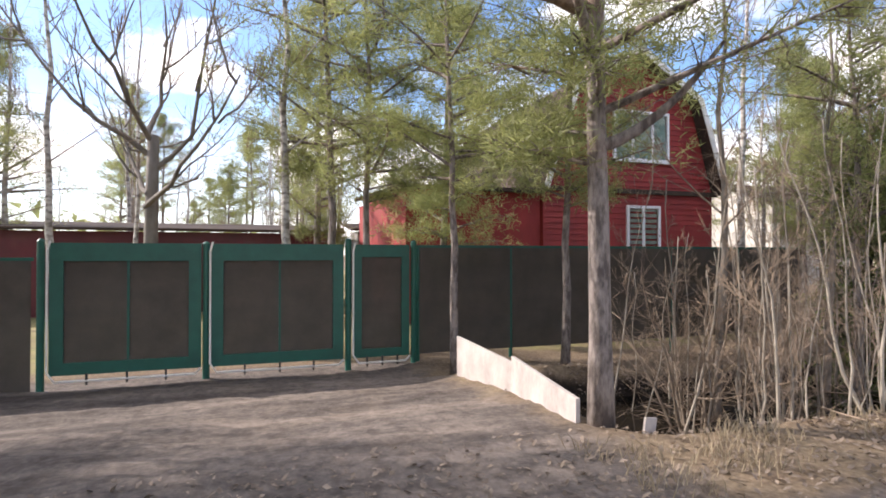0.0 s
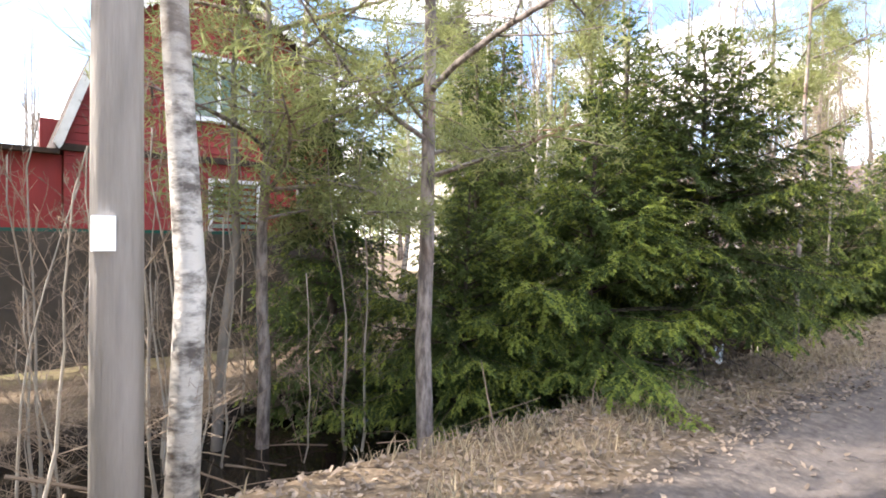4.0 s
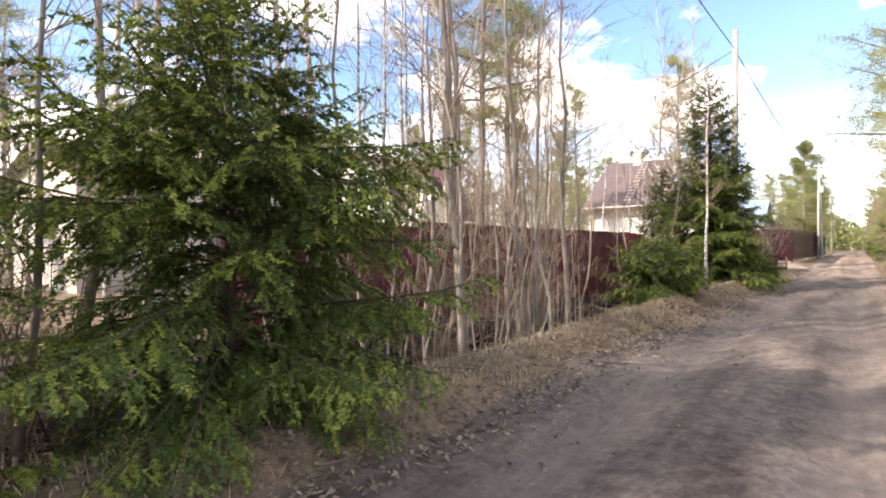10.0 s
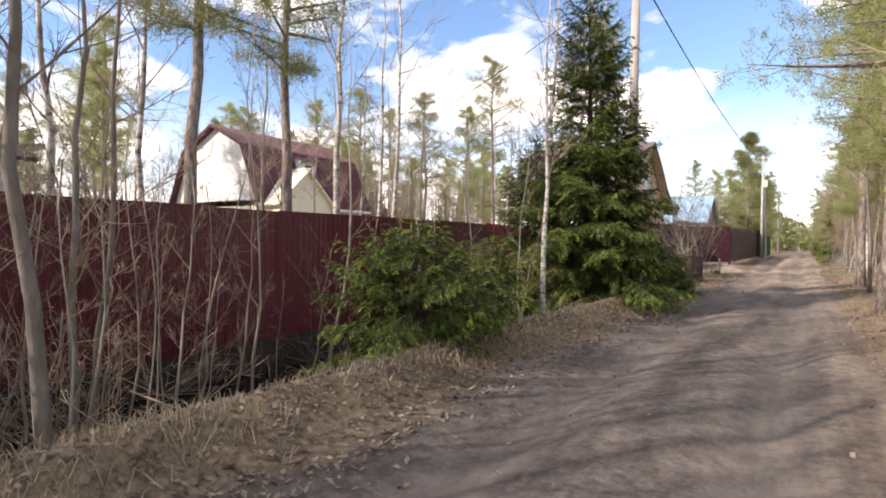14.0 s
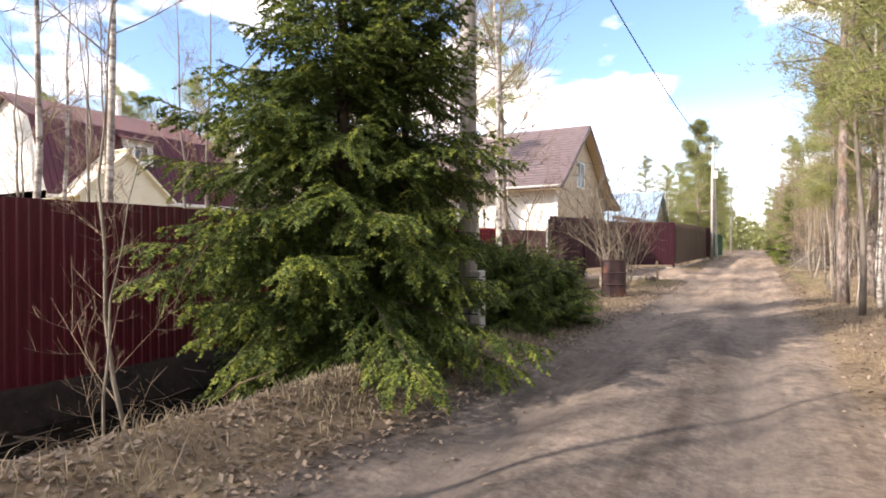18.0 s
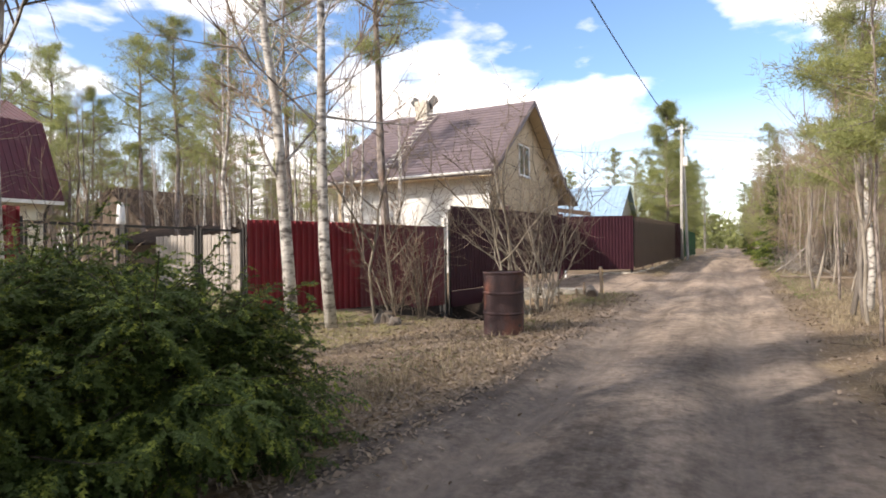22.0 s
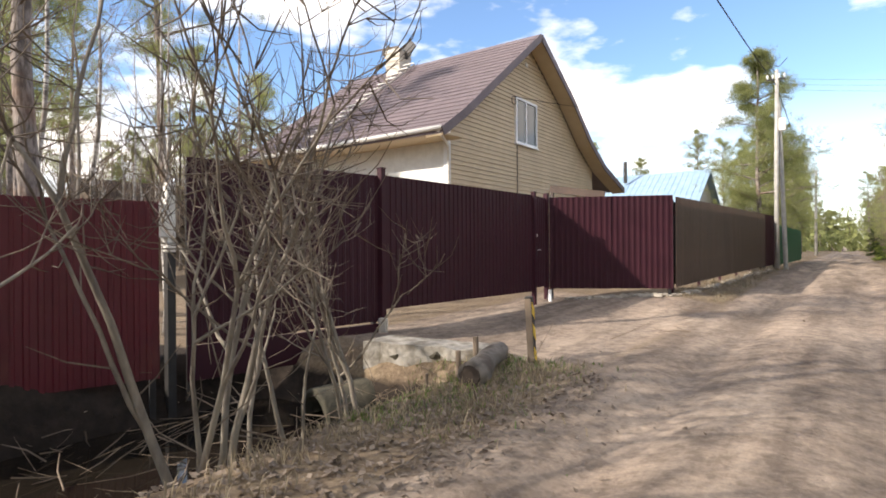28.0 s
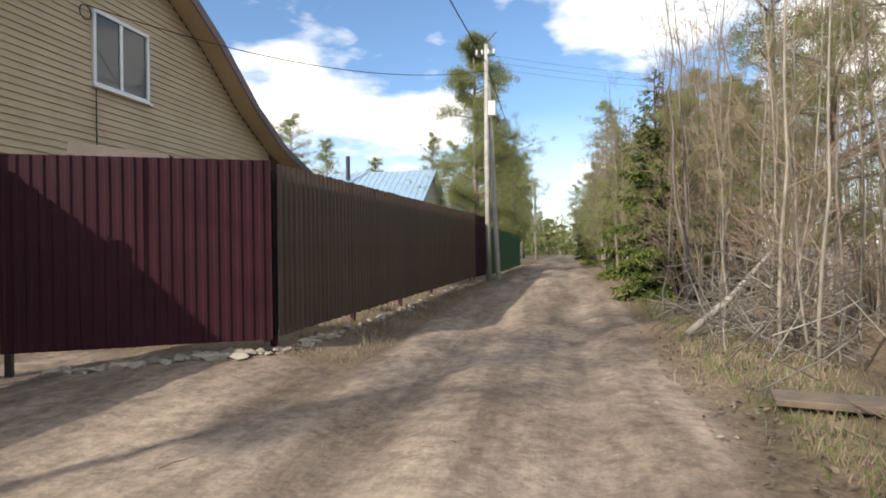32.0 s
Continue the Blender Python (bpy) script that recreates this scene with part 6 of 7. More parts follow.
def beige_house():
    th = thing("beige_house", (0, 0, 0), "beige weatherboarded house with a brown flared roof", "house")
    prof = [(56.35, 4.12), (57.3, 4.72), (61.7, 7.95), (64.2, 6.45), (65.8, 5.25), (67.3, 4.45), (69.6, 3.75)]
    core = [(57.32, 0.2), (67.8, 0.2), (67.3, 4.25), (65.8, 5.05), (64.2, 6.25), (61.7, 7.74), (57.32, 4.52)]
    v = [(-8.5, y, z) for y, z in core] + [(-8.75, y, z) for y, z in core]
    k = len(core)
    part("wall", Shape().add(v, [tuple(range(k)), tuple(range(2 * k - 1, k - 1, -1))] + [(i, k + i, k + (i + 1) % k, (i + 1) % k) for i in range(k)]), M_BEIGE, th)
    gable_planks(th, -8.5, [(57.3, 0.3), (57.31, 4.5), (61.7, 7.75), (64.2, 6.26), (65.8, 5.06), (67.3, 4.26), (67.5, 0.3)], 0.3, 0.125, M_BEIGE, (60.92, 62.38, 4.46, 5.92))
    # White puts this wall's strong sun into its colour; the others are beige.
    part("wall", Shape().box(-15.6, 57.30, 0.1, -8.52, 57.55, 4.5), M_WHITE_WOOD, th, "side wall in white for its sunlit look")
    part("wall", Shape().box(-15.6, 67.5, 0.1, -8.76, 67.75, 4.2), M_BEIGE, th)
    part("wall", Shape().box(-15.85, 57.3, 0.1, -15.6, 67.75, 4.4), M_BEIGE, th)
    part("corner_board", Shape().box(-8.56, 57.24, 0.1, -8.42, 57.36, 4.45), M_WHITE, th)
    window(th, -8.46, 61.0, 62.3, 4.54, 5.84, split=(0.48,))
    r = roof_shell(th, prof, -16.2, -7.95, 0.14, M_ROOF_BROWN)
    s = Shape()
    for i in range(22):
        u = i / 22
        y, z = 56.4 + (61.6 - 56.4) * u, np.interp(56.4 + 5.2 * u, [56.35, 57.3, 61.7], [4.12, 4.72, 7.95])
        s.beam((-16.15, y, z + 0.006), (-7.97, y, z + 0.006), 0.05, 0.016)
    part("tile_course", s, M_ROOF_BROWN, r)
    for a, b in zip(prof[:-1], prof[1:]):
        part("bargeboard", Shape().beam((-7.93, a[0], a[1] - 0.10), (-7.93, b[0], b[1] - 0.10), 0.03, 0.22), M_ROOF_BROWN, th)
        part("soffit", Shape().beam((-8.2, a[0], a[1] - 0.19), (-8.2, b[0], b[1] - 0.19), 0.5, 0.03), M_BEIGE, th)
    part("eave_soffit", Shape().box(-16.1, 56.45, 3.99, -7.97, 57.3, 4.03), M_BEIGE, th)
    g = part("gutter", Shape().tube([(-16.2, 56.30, 4.05), (-7.95, 56.30, 4.10)], 0.06, 10), M_GUTTER, th, "pale rain gutter", True)
    for i in range(9):
        part("gutter_bracket", Shape().beam((-8.2 - 0.95 * i, 56.36, 4.0), (-8.2 - 0.95 * i, 56.30, 4.13), 0.03), M_DARK_METAL, g)
    part("downpipe", Shape().tube([(-8.05, 56.32, 4.05), (-8.3, 57.1, 3.8), (-8.38, 57.22, 3.6), (-8.38, 57.22, 0.2)], 0.04, 8), M_GUTTER, th, smooth=True)
    ch = part("chimney", Shape().box(-14.0, 61.2, 7.2, -13.35, 61.85, 8.55), M_BRICK, th, "pale brick chimney")
    for i in range(4):
        part("chimney_course", Shape().box(-14.03, 61.17, 7.95 + 0.15 * i, -13.32, 61.88, 8.02 + 0.15 * i), M_BRICK, ch)
    for q in (((-14.3, 61.5, 8.75), (-13.9, 61.5, 8.3)), ((-13.4, 61.5, 8.3), (-12.95, 61.5, 8.72))):
        part("chimney_cowl", Shape().beam(q[0], q[1], 0.06, 0.4), M_DARK_METAL, ch)
    la = part("roof_ladder", Shape().beam((-13.2, 56.7, 4.46), (-13.2, 61.4, 7.86), 0.04, 0.05), M_GREY_WOOD, th)
    part("ladder_rail", Shape().beam((-12.8, 56.7, 4.46), (-12.8, 61.4, 7.86), 0.04, 0.05), M_GREY_WOOD, la)
    for i in range(14):
        u = i / 13
        part("rung", Shape().beam((-13.25, 56.8 + 4.5 * u, 4.58 + 3.3 * u), (-12.75, 56.8 + 4.5 * u, 4.58 + 3.3 * u), 0.05, 0.03), M_GUTTER, la)
    a = np.linspace(0, 6.28, 16)
    part("cable_loop", Shape().tube(np.c_[0 * a - 8.40, 60.72 + 0.13 * np.cos(a), 5.72 + 0.13 * np.sin(a)], 0.012, 5), M_BLACK, th, "coil of black cable")
    part("conduit", Shape().tube([(-8.44, 60.98, 4.4), (-8.44, 60.98, 1.2)], 0.012, 5), M_BLACK, th)
    part("vent", Shape().box(-8.47, 61.62, 7.0, -8.44, 61.76, 7.12), M_GUTTER, th)


beige_house()


def gambrel(y0, y1, eave, knee, top, inset):
    c = (y0 + y1) / 2
    return [(y0, eave), (y0 + inset, knee), (c, top), (y1 - inset, knee), (y1, eave)]


def red_house():
    th = thing("red_house", (0, 0, 0), "red boarded dacha with a gambrel roof", "house")
    y0, y1 = 7.3, 12.75
    prof = gambrel(y0, y1, 2.95, 5.40, 6.55, 0.85)
    core = [(y0 + 0.12, -0.3), (y1 - 0.12, -0.3), (y1 - 0.12, 2.9)] + [(y, z - 0.1) for y, z in prof[3:0:-1]] + [(y0 + 0.12, 2.9)]
    v = [(-12.0, y, z) for y, z in core] + [(-12.2, y, z) for y, z in core]
    k = len(core)
    part("wall", Shape().add(v, [tuple(range(k)), tuple(range(2 * k - 1, k - 1, -1))] + [(i, k + i, k + (i + 1) % k, (i + 1) % k) for i in range(k)]), M_RED_WOOD, th)
    pp = [(y0 + 0.12, -0.3), (y0 + 0.13, 2.9)] + [(y, z - 0.12) for y, z in prof[1:4]] + [(y1 - 0.13, 2.9), (y1 - 0.12, -0.3)]
    gable_planks(th, -12.0, pp, -0.2, 0.14, M_RED_WOOD, (9.42, 11.17, 3.66, 4.98))
    window(th, -11.95, 9.5, 11.09, 3.74, 4.90, split=(0.33, 0.72), curtain=True)
    window(th, -11.95, 9.9, 10.8, 1.45, 2.45, split=(0.5,), curtain=True)
    for i in range(2):
        part("wall", Shape().box(-18.5, (y0 + 0.12, y1 - 0.27)[i], -0.3, -12.2, (y0 + 0.27, y1 - 0.12)[i], 2.95), M_RED_WOOD, th)
    part("wall", Shape().box(-18.7, y0 + 0.12, -0.3, -18.5, y1 - 0.12, 4.5), M_RED_WOOD, th)
    part("gable_band", Shape().box(-11.96, y0, 2.82, -11.90, y1, 2.94), M_ROOF_DARK, th)
    roof_shell(th, prof, -18.8, -11.6, 0.1, M_ROOF_DARK)
    for a, b in zip(prof[:-1], prof[1:]):
        part("bargeboard", Shape().beam((-11.58, a[0], a[1] - 0.08), (-11.58, b[0], b[1] - 0.08), 0.03, 0.14), M_WHITE_WOOD, th)
        if a[1] != 0:
            n = 18
            s = Shape()
            for i in range(n):
                u = (i + 0.5) / n
                p = (a[0] + (b[0] - a[0]) * u, a[1] + (b[1] - a[1]) * u - 0.19)
                s.tris([[(-11.57, p[0] - 0.06, p[1] + 0.05), (-11.57, p[0] + 0.06, p[1] + 0.05), (-11.57, p[0], p[1] - 0.04)]])
            part("scalloped_trim", s, M_WHITE_WOOD, th, fix=False)
    ann = part("annex", Shape().box(-17.5, 4.0, -0.3, -12.1, 7.4, 2.75), M_RED_WOOD, th, "low red side wing")
    part("annex_roof", Shape().beam((-11.8, 5.6, 2.78), (-17.6, 5.6, 3.0), 3.5, 0.08), M_ROOF_DARK, ann)
    sh = thing("garden_shed", (0, 0, 0), "low dark red shed behind the gates", "shed")
    part("wall", Shape().box(-22, -8.5, -0.5, -17.5, 3.2, 1.9), M_MAROON, sh)
    part("roof", Shape().beam((-17.2, -2.6, 1.95), (-22.3, -2.6, 2.35), 12.2, 0.08), M_ROOF_DARK, sh)
    wb = thing("white_outbuilding", (0, 0, 0), "pale outbuilding behind the fence", "shed")
    part("wall", Shape().box(-19, 4.0, -0.4, -17.8, 8.0, 2.0), M_CREAM_WALL, wb)
    part("roof", Shape().beam((-17.5, 6, 2.05), (-19.3, 6, 2.3), 4.5, 0.08), M_ROOF_DARK, wb)


red_house()


def garden_house():
    th = thing("cream_house", (0, 0, 0), "cream boarded house with a maroon gambrel roof", "house")
    fx = -20.3
    y0, y1 = 40.3, 47.3
    part("wall", Shape().box(fx - 0.2, y0, 0.0, fx, y1, 3.1), M_CREAM, th)
    part("wall", Shape().box(fx - 5.6, y0, 0, fx - 0.2, y0 + 0.2, 3.1), M_CREAM, th)
    part("wall", Shape().box(fx - 5.6, y1 - 0.2, 0, fx - 0.2, y1, 3.1), M_CREAM, th)
    part("wall", Shape().box(fx - 5.8, y0, 0, fx - 5.6, y1, 3.1), M_CREAM, th)
    c = fx - 2.9
    prof = [(fx + 0.45, 2.95), (fx - 0.75, 5.65), (c, 6.7), (fx - 5.05, 5.65), (fx - 6.25, 2.95)]
    for ya, yb in ((y0, y0 + 0.15), (y1 - 0.15, y1)):
        g = [(x, z - 0.12) for x, z in prof]
        v = [(x, ya, z) for x, z in g] + [(x, yb, z) for x, z in g]
        part("gable_wall", Shape().add(v, [(0, 1, 2, 3, 4), (9, 8, 7, 6, 5)] + [(i, 5 + i, 5 + (i + 1) % 5, (i + 1) % 5) for i in range(5)]), M_WHITE_WOOD, th)
    lo = [(x, z - 0.1) for x, z in prof]
    ring = prof + lo[::-1]
    v = [(x, y0 - 0.35, z) for x, z in ring] + [(x, y1 + 0.35, z) for x, z in ring]
    part("roof", Shape().add(v, [(i, (i + 1) % 10, 10 + (i + 1) % 10, 10 + i) for i in range(10)] + [(i, i + 1, 8 - i, 9 - i) for i in range(4)] + [(10 + i, 11 + i, 18 - i, 19 - i) for i in range(4)]), M_ROOF_MAROON, th)
    s = Shape()
    for i in range(40):
        y = y0 - 0.3 + (y1 - y0 + 0.6) * i / 39
        s.beam((prof[0][0], y, prof[0][1] + 0.01), (prof[1][0], y, prof[1][1] + 0.01), 0.05, 0.03)
        s.beam((prof[1][0], y, prof[1][1] + 0.01), (prof[2][0], y, prof[2][1] + 0.01), 0.05, 0.03)
    part("roof_rib", s, M_ROOF_MAROON, th)
    part("eave_trim", Shape().box(fx + 0.40, y0 - 0.35, 2.80, fx + 0.46, y1 + 0.35, 2.92), M_WHITE_WOOD, th)
    part("chimney", Shape().tube([(c, 44.3, 6.5), (c, 44.3, 7.5)], 0.11, 8), M_GUTTER, th, "thin metal chimney pipe")
    dm = part("dormer", Shape().box(fx - 0.9, 43.0, 4.3, fx - 0.12, 44.0, 5.3), M_WHITE_WOOD, th, "small white dormer")
    part("dormer_roof", Shape().beam((fx - 1.3, 43.5, 5.55), (fx + 0.15, 43.5, 5.2), 1.3, 0.06), M_ROOF_MAROON, dm)
    window(dm, fx - 0.10, 43.25, 43.75, 4.45, 5.0, fr=0.05)
    window(th, fx + 0.02, 45.2, 46.0, 1.25, 2.3, split=(0.5,))
    po = part("porch", Shape().extrude([(40.5, 0.0), (43.6, 0.0), (43.6, 3.0), (42.05, 4.45), (40.5, 3.0)], 0, fx, fx + 1.3), M_CREAM, th, "gabled cream porch")
    part("porch_roof", Shape().beam((fx + 0.72, 41.95, 4.58), (fx + 0.72, 43.85, 2.82), 1.55, 0.07), M_CREAM, po)
    part("porch_roof", Shape().beam((fx + 0.72, 42.15, 4.58), (fx + 0.72, 40.25, 2.82), 1.55, 0.07), M_CREAM, po)
    d = part("door", Shape().box(fx + 1.3, 41.4, 0.1, fx + 1.34, 42.7, 2.25), M_DOOR, po, "brown double door")
    part("door_seam", Shape().box(fx + 1.335, 42.03, 0.15, fx + 1.345, 42.06, 2.2), M_BLACK, d)
    part("downpipe", Shape().tube([(fx + 0.35, 47.3, 2.9), (fx + 0.15, 47.2, 2.5), (fx + 0.15, 47.2, 0.2)], 0.05, 6), M_DARK_METAL, th)
    part("foundation", Shape().box(fx - 5.8, y0 - 0.03, -0.2, fx + 0.03, y1 + 0.03, 0.35), M_CONCRETE, th)


garden_house()


def simple_house(name, x0, x1, y0, y1, eave, top, wall, roof, label, ridge_x=True, over=0.4, group=""):
    th = thing(name, (0, 0, 0), label, "house", group)
    part("wall", Shape().box(x0, y0, -0.4, x1, y0 + 0.2, eave), wall, th)
    part("wall", Shape().box(x0, y1 - 0.2, -0.4, x1, y1, eave), wall, th)
    part("wall", Shape().box(x0, y0 + 0.2, -0.4, x0 + 0.2, y1 - 0.2, eave), wall, th)
    part("wall", Shape().box(x1 - 0.2, y0 + 0.2, -0.4, x1, y1 - 0.2, eave), wall, th)
    if ridge_x:
        c = (y0 + y1) / 2
        k = (top - eave) / (c - y0)
        prof = [(y0 - over, eave - over * k), (c, top), (y1 + over, eave - over * k)]
        roof_shell(th, prof, x0 - over, x1 + over, 0.12, roof)
        for xx in (x0, x1 - 0.15):
            part("gable_wall", Shape().extrude([(y0, eave), (y1, eave), (c, top - 0.12)], 0, xx, xx + 0.15), wall, th)
        ribs(th, prof[0], prof[1], x0 - over, x1 + over, 0.35, 0.03, roof)
    else:
        c = (x0 + x1) / 2
        k = (top - eave) / (c - x0)
        for sx, ex in ((x0 - over, c), (c, x1 + over)):
            za, zb = (eave - over * k, top) if sx < c - 0.01 else (top, eave - over * k)
            s = Shape().add([(sx, y0 - over, za), (ex, y0 - over, zb), (ex, y1 + over, zb), (sx, y1 + over, za), (sx, y0 - over, za - 0.12), (ex, y0 - over, zb - 0.12), (ex, y1 + over, zb - 0.12), (sx, y1 + over, za - 0.12)],
                            [(0, 1, 2, 3), (7, 6, 5, 4), (0, 4, 5, 1), (1, 5, 6, 2), (2, 6, 7, 3), (3, 7, 4, 0)])
            part("roof_slope", s, roof, th)
        for yy in (y0, y1 - 0.15):
            part("gable_wall", Shape().extrude([(x0, eave), (x1, eave), (c, top - 0.12)], 1, yy, yy + 0.15), wall, th)
        s = Shape()
        y = y0 - over
        while y < y1 + over:
            s.beam((c, y, top + 0.01), (x1 + over, y, eave - over * k + 0.01), 0.06, 0.03)
            y += 0.35
        part("roof_rib", s, roof, th)
    return th


h = simple_house("blue_roofed_house", -13.5, -7.6, 80.5, 88, 3.7, 6.1, M_CREAM_WALL, M_ROOF_BLUE, "house with a pale blue metal roof beyond the fence", ridge_x=True)
part("chimney", Shape().tube([(-12.2, 83, 5.5), (-12.2, 83, 6.9)], 0.12, 8), M_DARK_METAL, h)
simple_house("pale_house", -26, -20.2, 24.5, 31.2, 3.9, 5.0, M_CREAM_WALL, M_ROOF_DARK, "pale house with a dark roof among trees", ridge_x=False)
simple_house("wooden_shed", -23.5, -19.5, 52.0, 56.0, 1.7, 2.3, M_SHED_WOOD, M_ROOF_DARK, "weathered wooden shed in the garden", ridge_x=True)
simple_house("far_house", -40, -33, 60, 68, 3.0, 5.5, M_SHED_WOOD, M_ROOF_DARK, "distant house among garden trees", ridge_x=False)


def board_fence(a, b, z0, z1, label, w=0.14, mat=None):
    a, b = Vector(a), Vector(b)
    run = (b - a).length
    th = thing("board_fence", (a.x, a.y, 0), label, "fence", turn=math.degrees(math.atan2(b.y - a.y, b.x - a.x)))
    me = Shape().box(0, 0, 0, w, 0.022, z1 - z0, 0.004).mesh("board", mat or M_GREY_WOOD)
    for i in range(int(run / (w + 0.02))):
        ob = part("board", me, mat or M_GREY_WOOD, th)
        ob.matrix_basis = pose(i * (w + 0.02), 0, z0 + random.uniform(-0.03, 0.03), 0, random.gauss(0, 0.5), 0)
    for z in (z0 + 0.4, z1 - 0.3):
        part("fence_rail", Shape().beam((0, 0.05, z), (run, 0.05, z), 0.04, 0.06), M_SHED_WOOD, th)


board_fence((-16.5, 48.6), (-11.0, 48.9), -0.1, 1.7, "weathered grey board fence at the garden's edge")


# ---- utility poles and wires ----
def utility_pole(x, y, h, label, stub=True, mat=None, arms=True, r=0.125):
    th = thing("utility_pole", (x, y, gz(x, y)), label, "utility pole")
    part("shaft", Shape().tube([(0, 0, -0.3), (0.0, 0.0, h * 0.5), (0.03, 0.02, h)], [r, r * 0.86, r * 0.68], 12), mat or M_POLE_WOOD, th, smooth=True)
    if stub:
        part("concrete_stub", Shape().box(0.07, -0.11, -0.3, 0.22, 0.05, 0.88, 0.015), M_CONCRETE, th, "square concrete pole footing")
        for z in (0.35, 0.8):
            part("wire_band", Shape().tube([(0.185 * math.cos(q) + 0.05, 0.165 * math.sin(q), z) for q in np.linspace(0, 6.28, 14)], 0.008, 4), M_DARK_METAL, th)
    if arms:
        a = part("crossarm", Shape().beam((-0.3, 0, h - 0.35), (0.3, 0, h - 0.35), 0.05, 0.06), M_DARK_METAL, th)
        for q in (-0.27, -0.1, 0.1, 0.27):
            part("insulator", Shape().tube([(q, 0, h - 0.31), (q, 0, h - 0.22), (q, 0, h - 0.16)], [0.015, 0.04, 0.02], 8), M_WHITE, a, "white ceramic insulator")
    return th


p1 = utility_pole(-2.87, 6.86, 8.2, "weathered wooden utility pole on the verge", stub=False, r=0.105)
part("number_plate", Shape().box(0.055, -0.10, 1.22, 0.11, -0.02, 1.36), M_WHITE, p1, "small white number plate")
utility_pole(-2.96, 36.57, 8.0, "wooden utility pole bound to a concrete footing", stub=True, arms=False, r=0.12)
p3 = utility_pole(-2.3, 69.6, 7.4, "pale concrete utility pole with a meter box", stub=False, mat=M_CONCRETE, r=0.09)
part("strut", Shape().tube([(0.25, 0.5, -0.2), (0.08, 0.05, 6.2)], [0.09, 0.07], 8), M_CONCRETE, p3)
part("meter_box", Shape().box(0.10, -0.30, 5.1, 0.32, -0.14, 5.55, 0.015), M_GUTTER, p3, "grey metal meter box")
part("antenna", Shape().tube([(0, 0, 7.3), (-0.3, -0.1, 7.75), (0.1, 0, 7.5), (0.35, 0.1, 7.8)], 0.015, 5), M_DARK_METAL, p3)
utility_pole(-2.5, 104, 7.4, "distant utility pole beside the road", stub=False, mat=M_CONCRETE)


def wire(name, a, b, sag, r, label):
    t = np.linspace(0, 1, 24)
    a, b = np.array(a), np.array(b)
    p = a + (b - a) * t[:, None]
    p[:, 2] -= sag * 4 * t * (1 - t)
    tagged(part(name, Shape().tube(p, r, 5), M_BLACK, smooth=True), label, "cable")


L_W = "black overhead cable strung between poles"
wire("overhead_cable", (-2.85, 6.86, 7.7), (-2.98, 36.55, 7.5), 0.5, 0.014, L_W)
wire("overhead_cable", (-2.98, 36.55, 7.5), (-2.3, 69.6, 7.2), 0.6, 0.016, L_W)
wire("overhead_cable", (-2.3, 69.6, 7.2), (-2.5, 104, 7.0), 0.5, 0.016, L_W)
wire("overhead_cable", (-2.85, 6.86, 7.7), (-2.5, -30, 7.7), 0.5, 0.014, L_W)
wire("house_cable", (-2.3, 69.6, 6.9), (-8.38, 60.72, 5.85), 0.55, 0.010, "thin black service cable to the house")
wire("house_cable", (-2.98, 36.55, 7.4), (-17.5, 43, 5.6), 0.7, 0.012, "thin black service cable to the garden house")
for dz in (0, 0.2, 0.4):
    wire("branch_cable", (-2.2, 69.6, 7.0 + dz), (9, 74, 6.6 + dz), 0.25, 0.004, "thin bare wires crossing the road")


# ---- drum, bollard, culvert and other small things ----
def drum():
    x, y = -2.81, 44.08
    th = thing("oil_drum", (x, y, gz(x, y) + 0.015), "rusty dark brown oil drum used for burning", "barrel", turn=20)
    prof = [(-0.01, 0.27), (0.0, 0.288), (0.03, 0.285), (0.27, 0.282), (0.285, 0.296), (0.30, 0.296), (0.315, 0.282), (0.55, 0.283), (0.565, 0.297), (0.58, 0.297), (0.595, 0.283), (0.83, 0.286), (0.850, 0.296), (0.862, 0.297), (0.870, 0.291), (0.874, 0.276)]
    rs = np.random.RandomState(3)
    s = Shape().tube([(0, 0, z) for z, _ in prof], [r for _, r in prof], 36, False)
    v = s.v[0]
    ang = np.arctan2(v[:, 1], v[:, 0])
    v[:, :2] *= (1 - 0.02 * np.exp(-((ang - 1.2) / 0.4) ** 2) * (v[:, 2:3].ravel() > 0.6) + 0.004 * np.sin(5 * ang + v[:, 2] * 9))[:, None]
    part("shell", s, M_RUST, th, "rust-streaked steel shell")
    part("lid", Shape().tube([(0, 0, 0.84), (0.0, 0, 0.856), (0, 0, 0.86)], [0.27, 0.27, 0.25], 32), M_RUST, th, "rusty sunken lid")
    for i in range(4):
        a = i * 1.57 + 0.9
        part("burn_hole", Shape().tube([(0.279 * math.cos(a), 0.279 * math.sin(a), 0.13), (0.2875 * math.cos(a), 0.2875 * math.sin(a), 0.13)], 0.022, 8), M_BLACK, th)


drum()


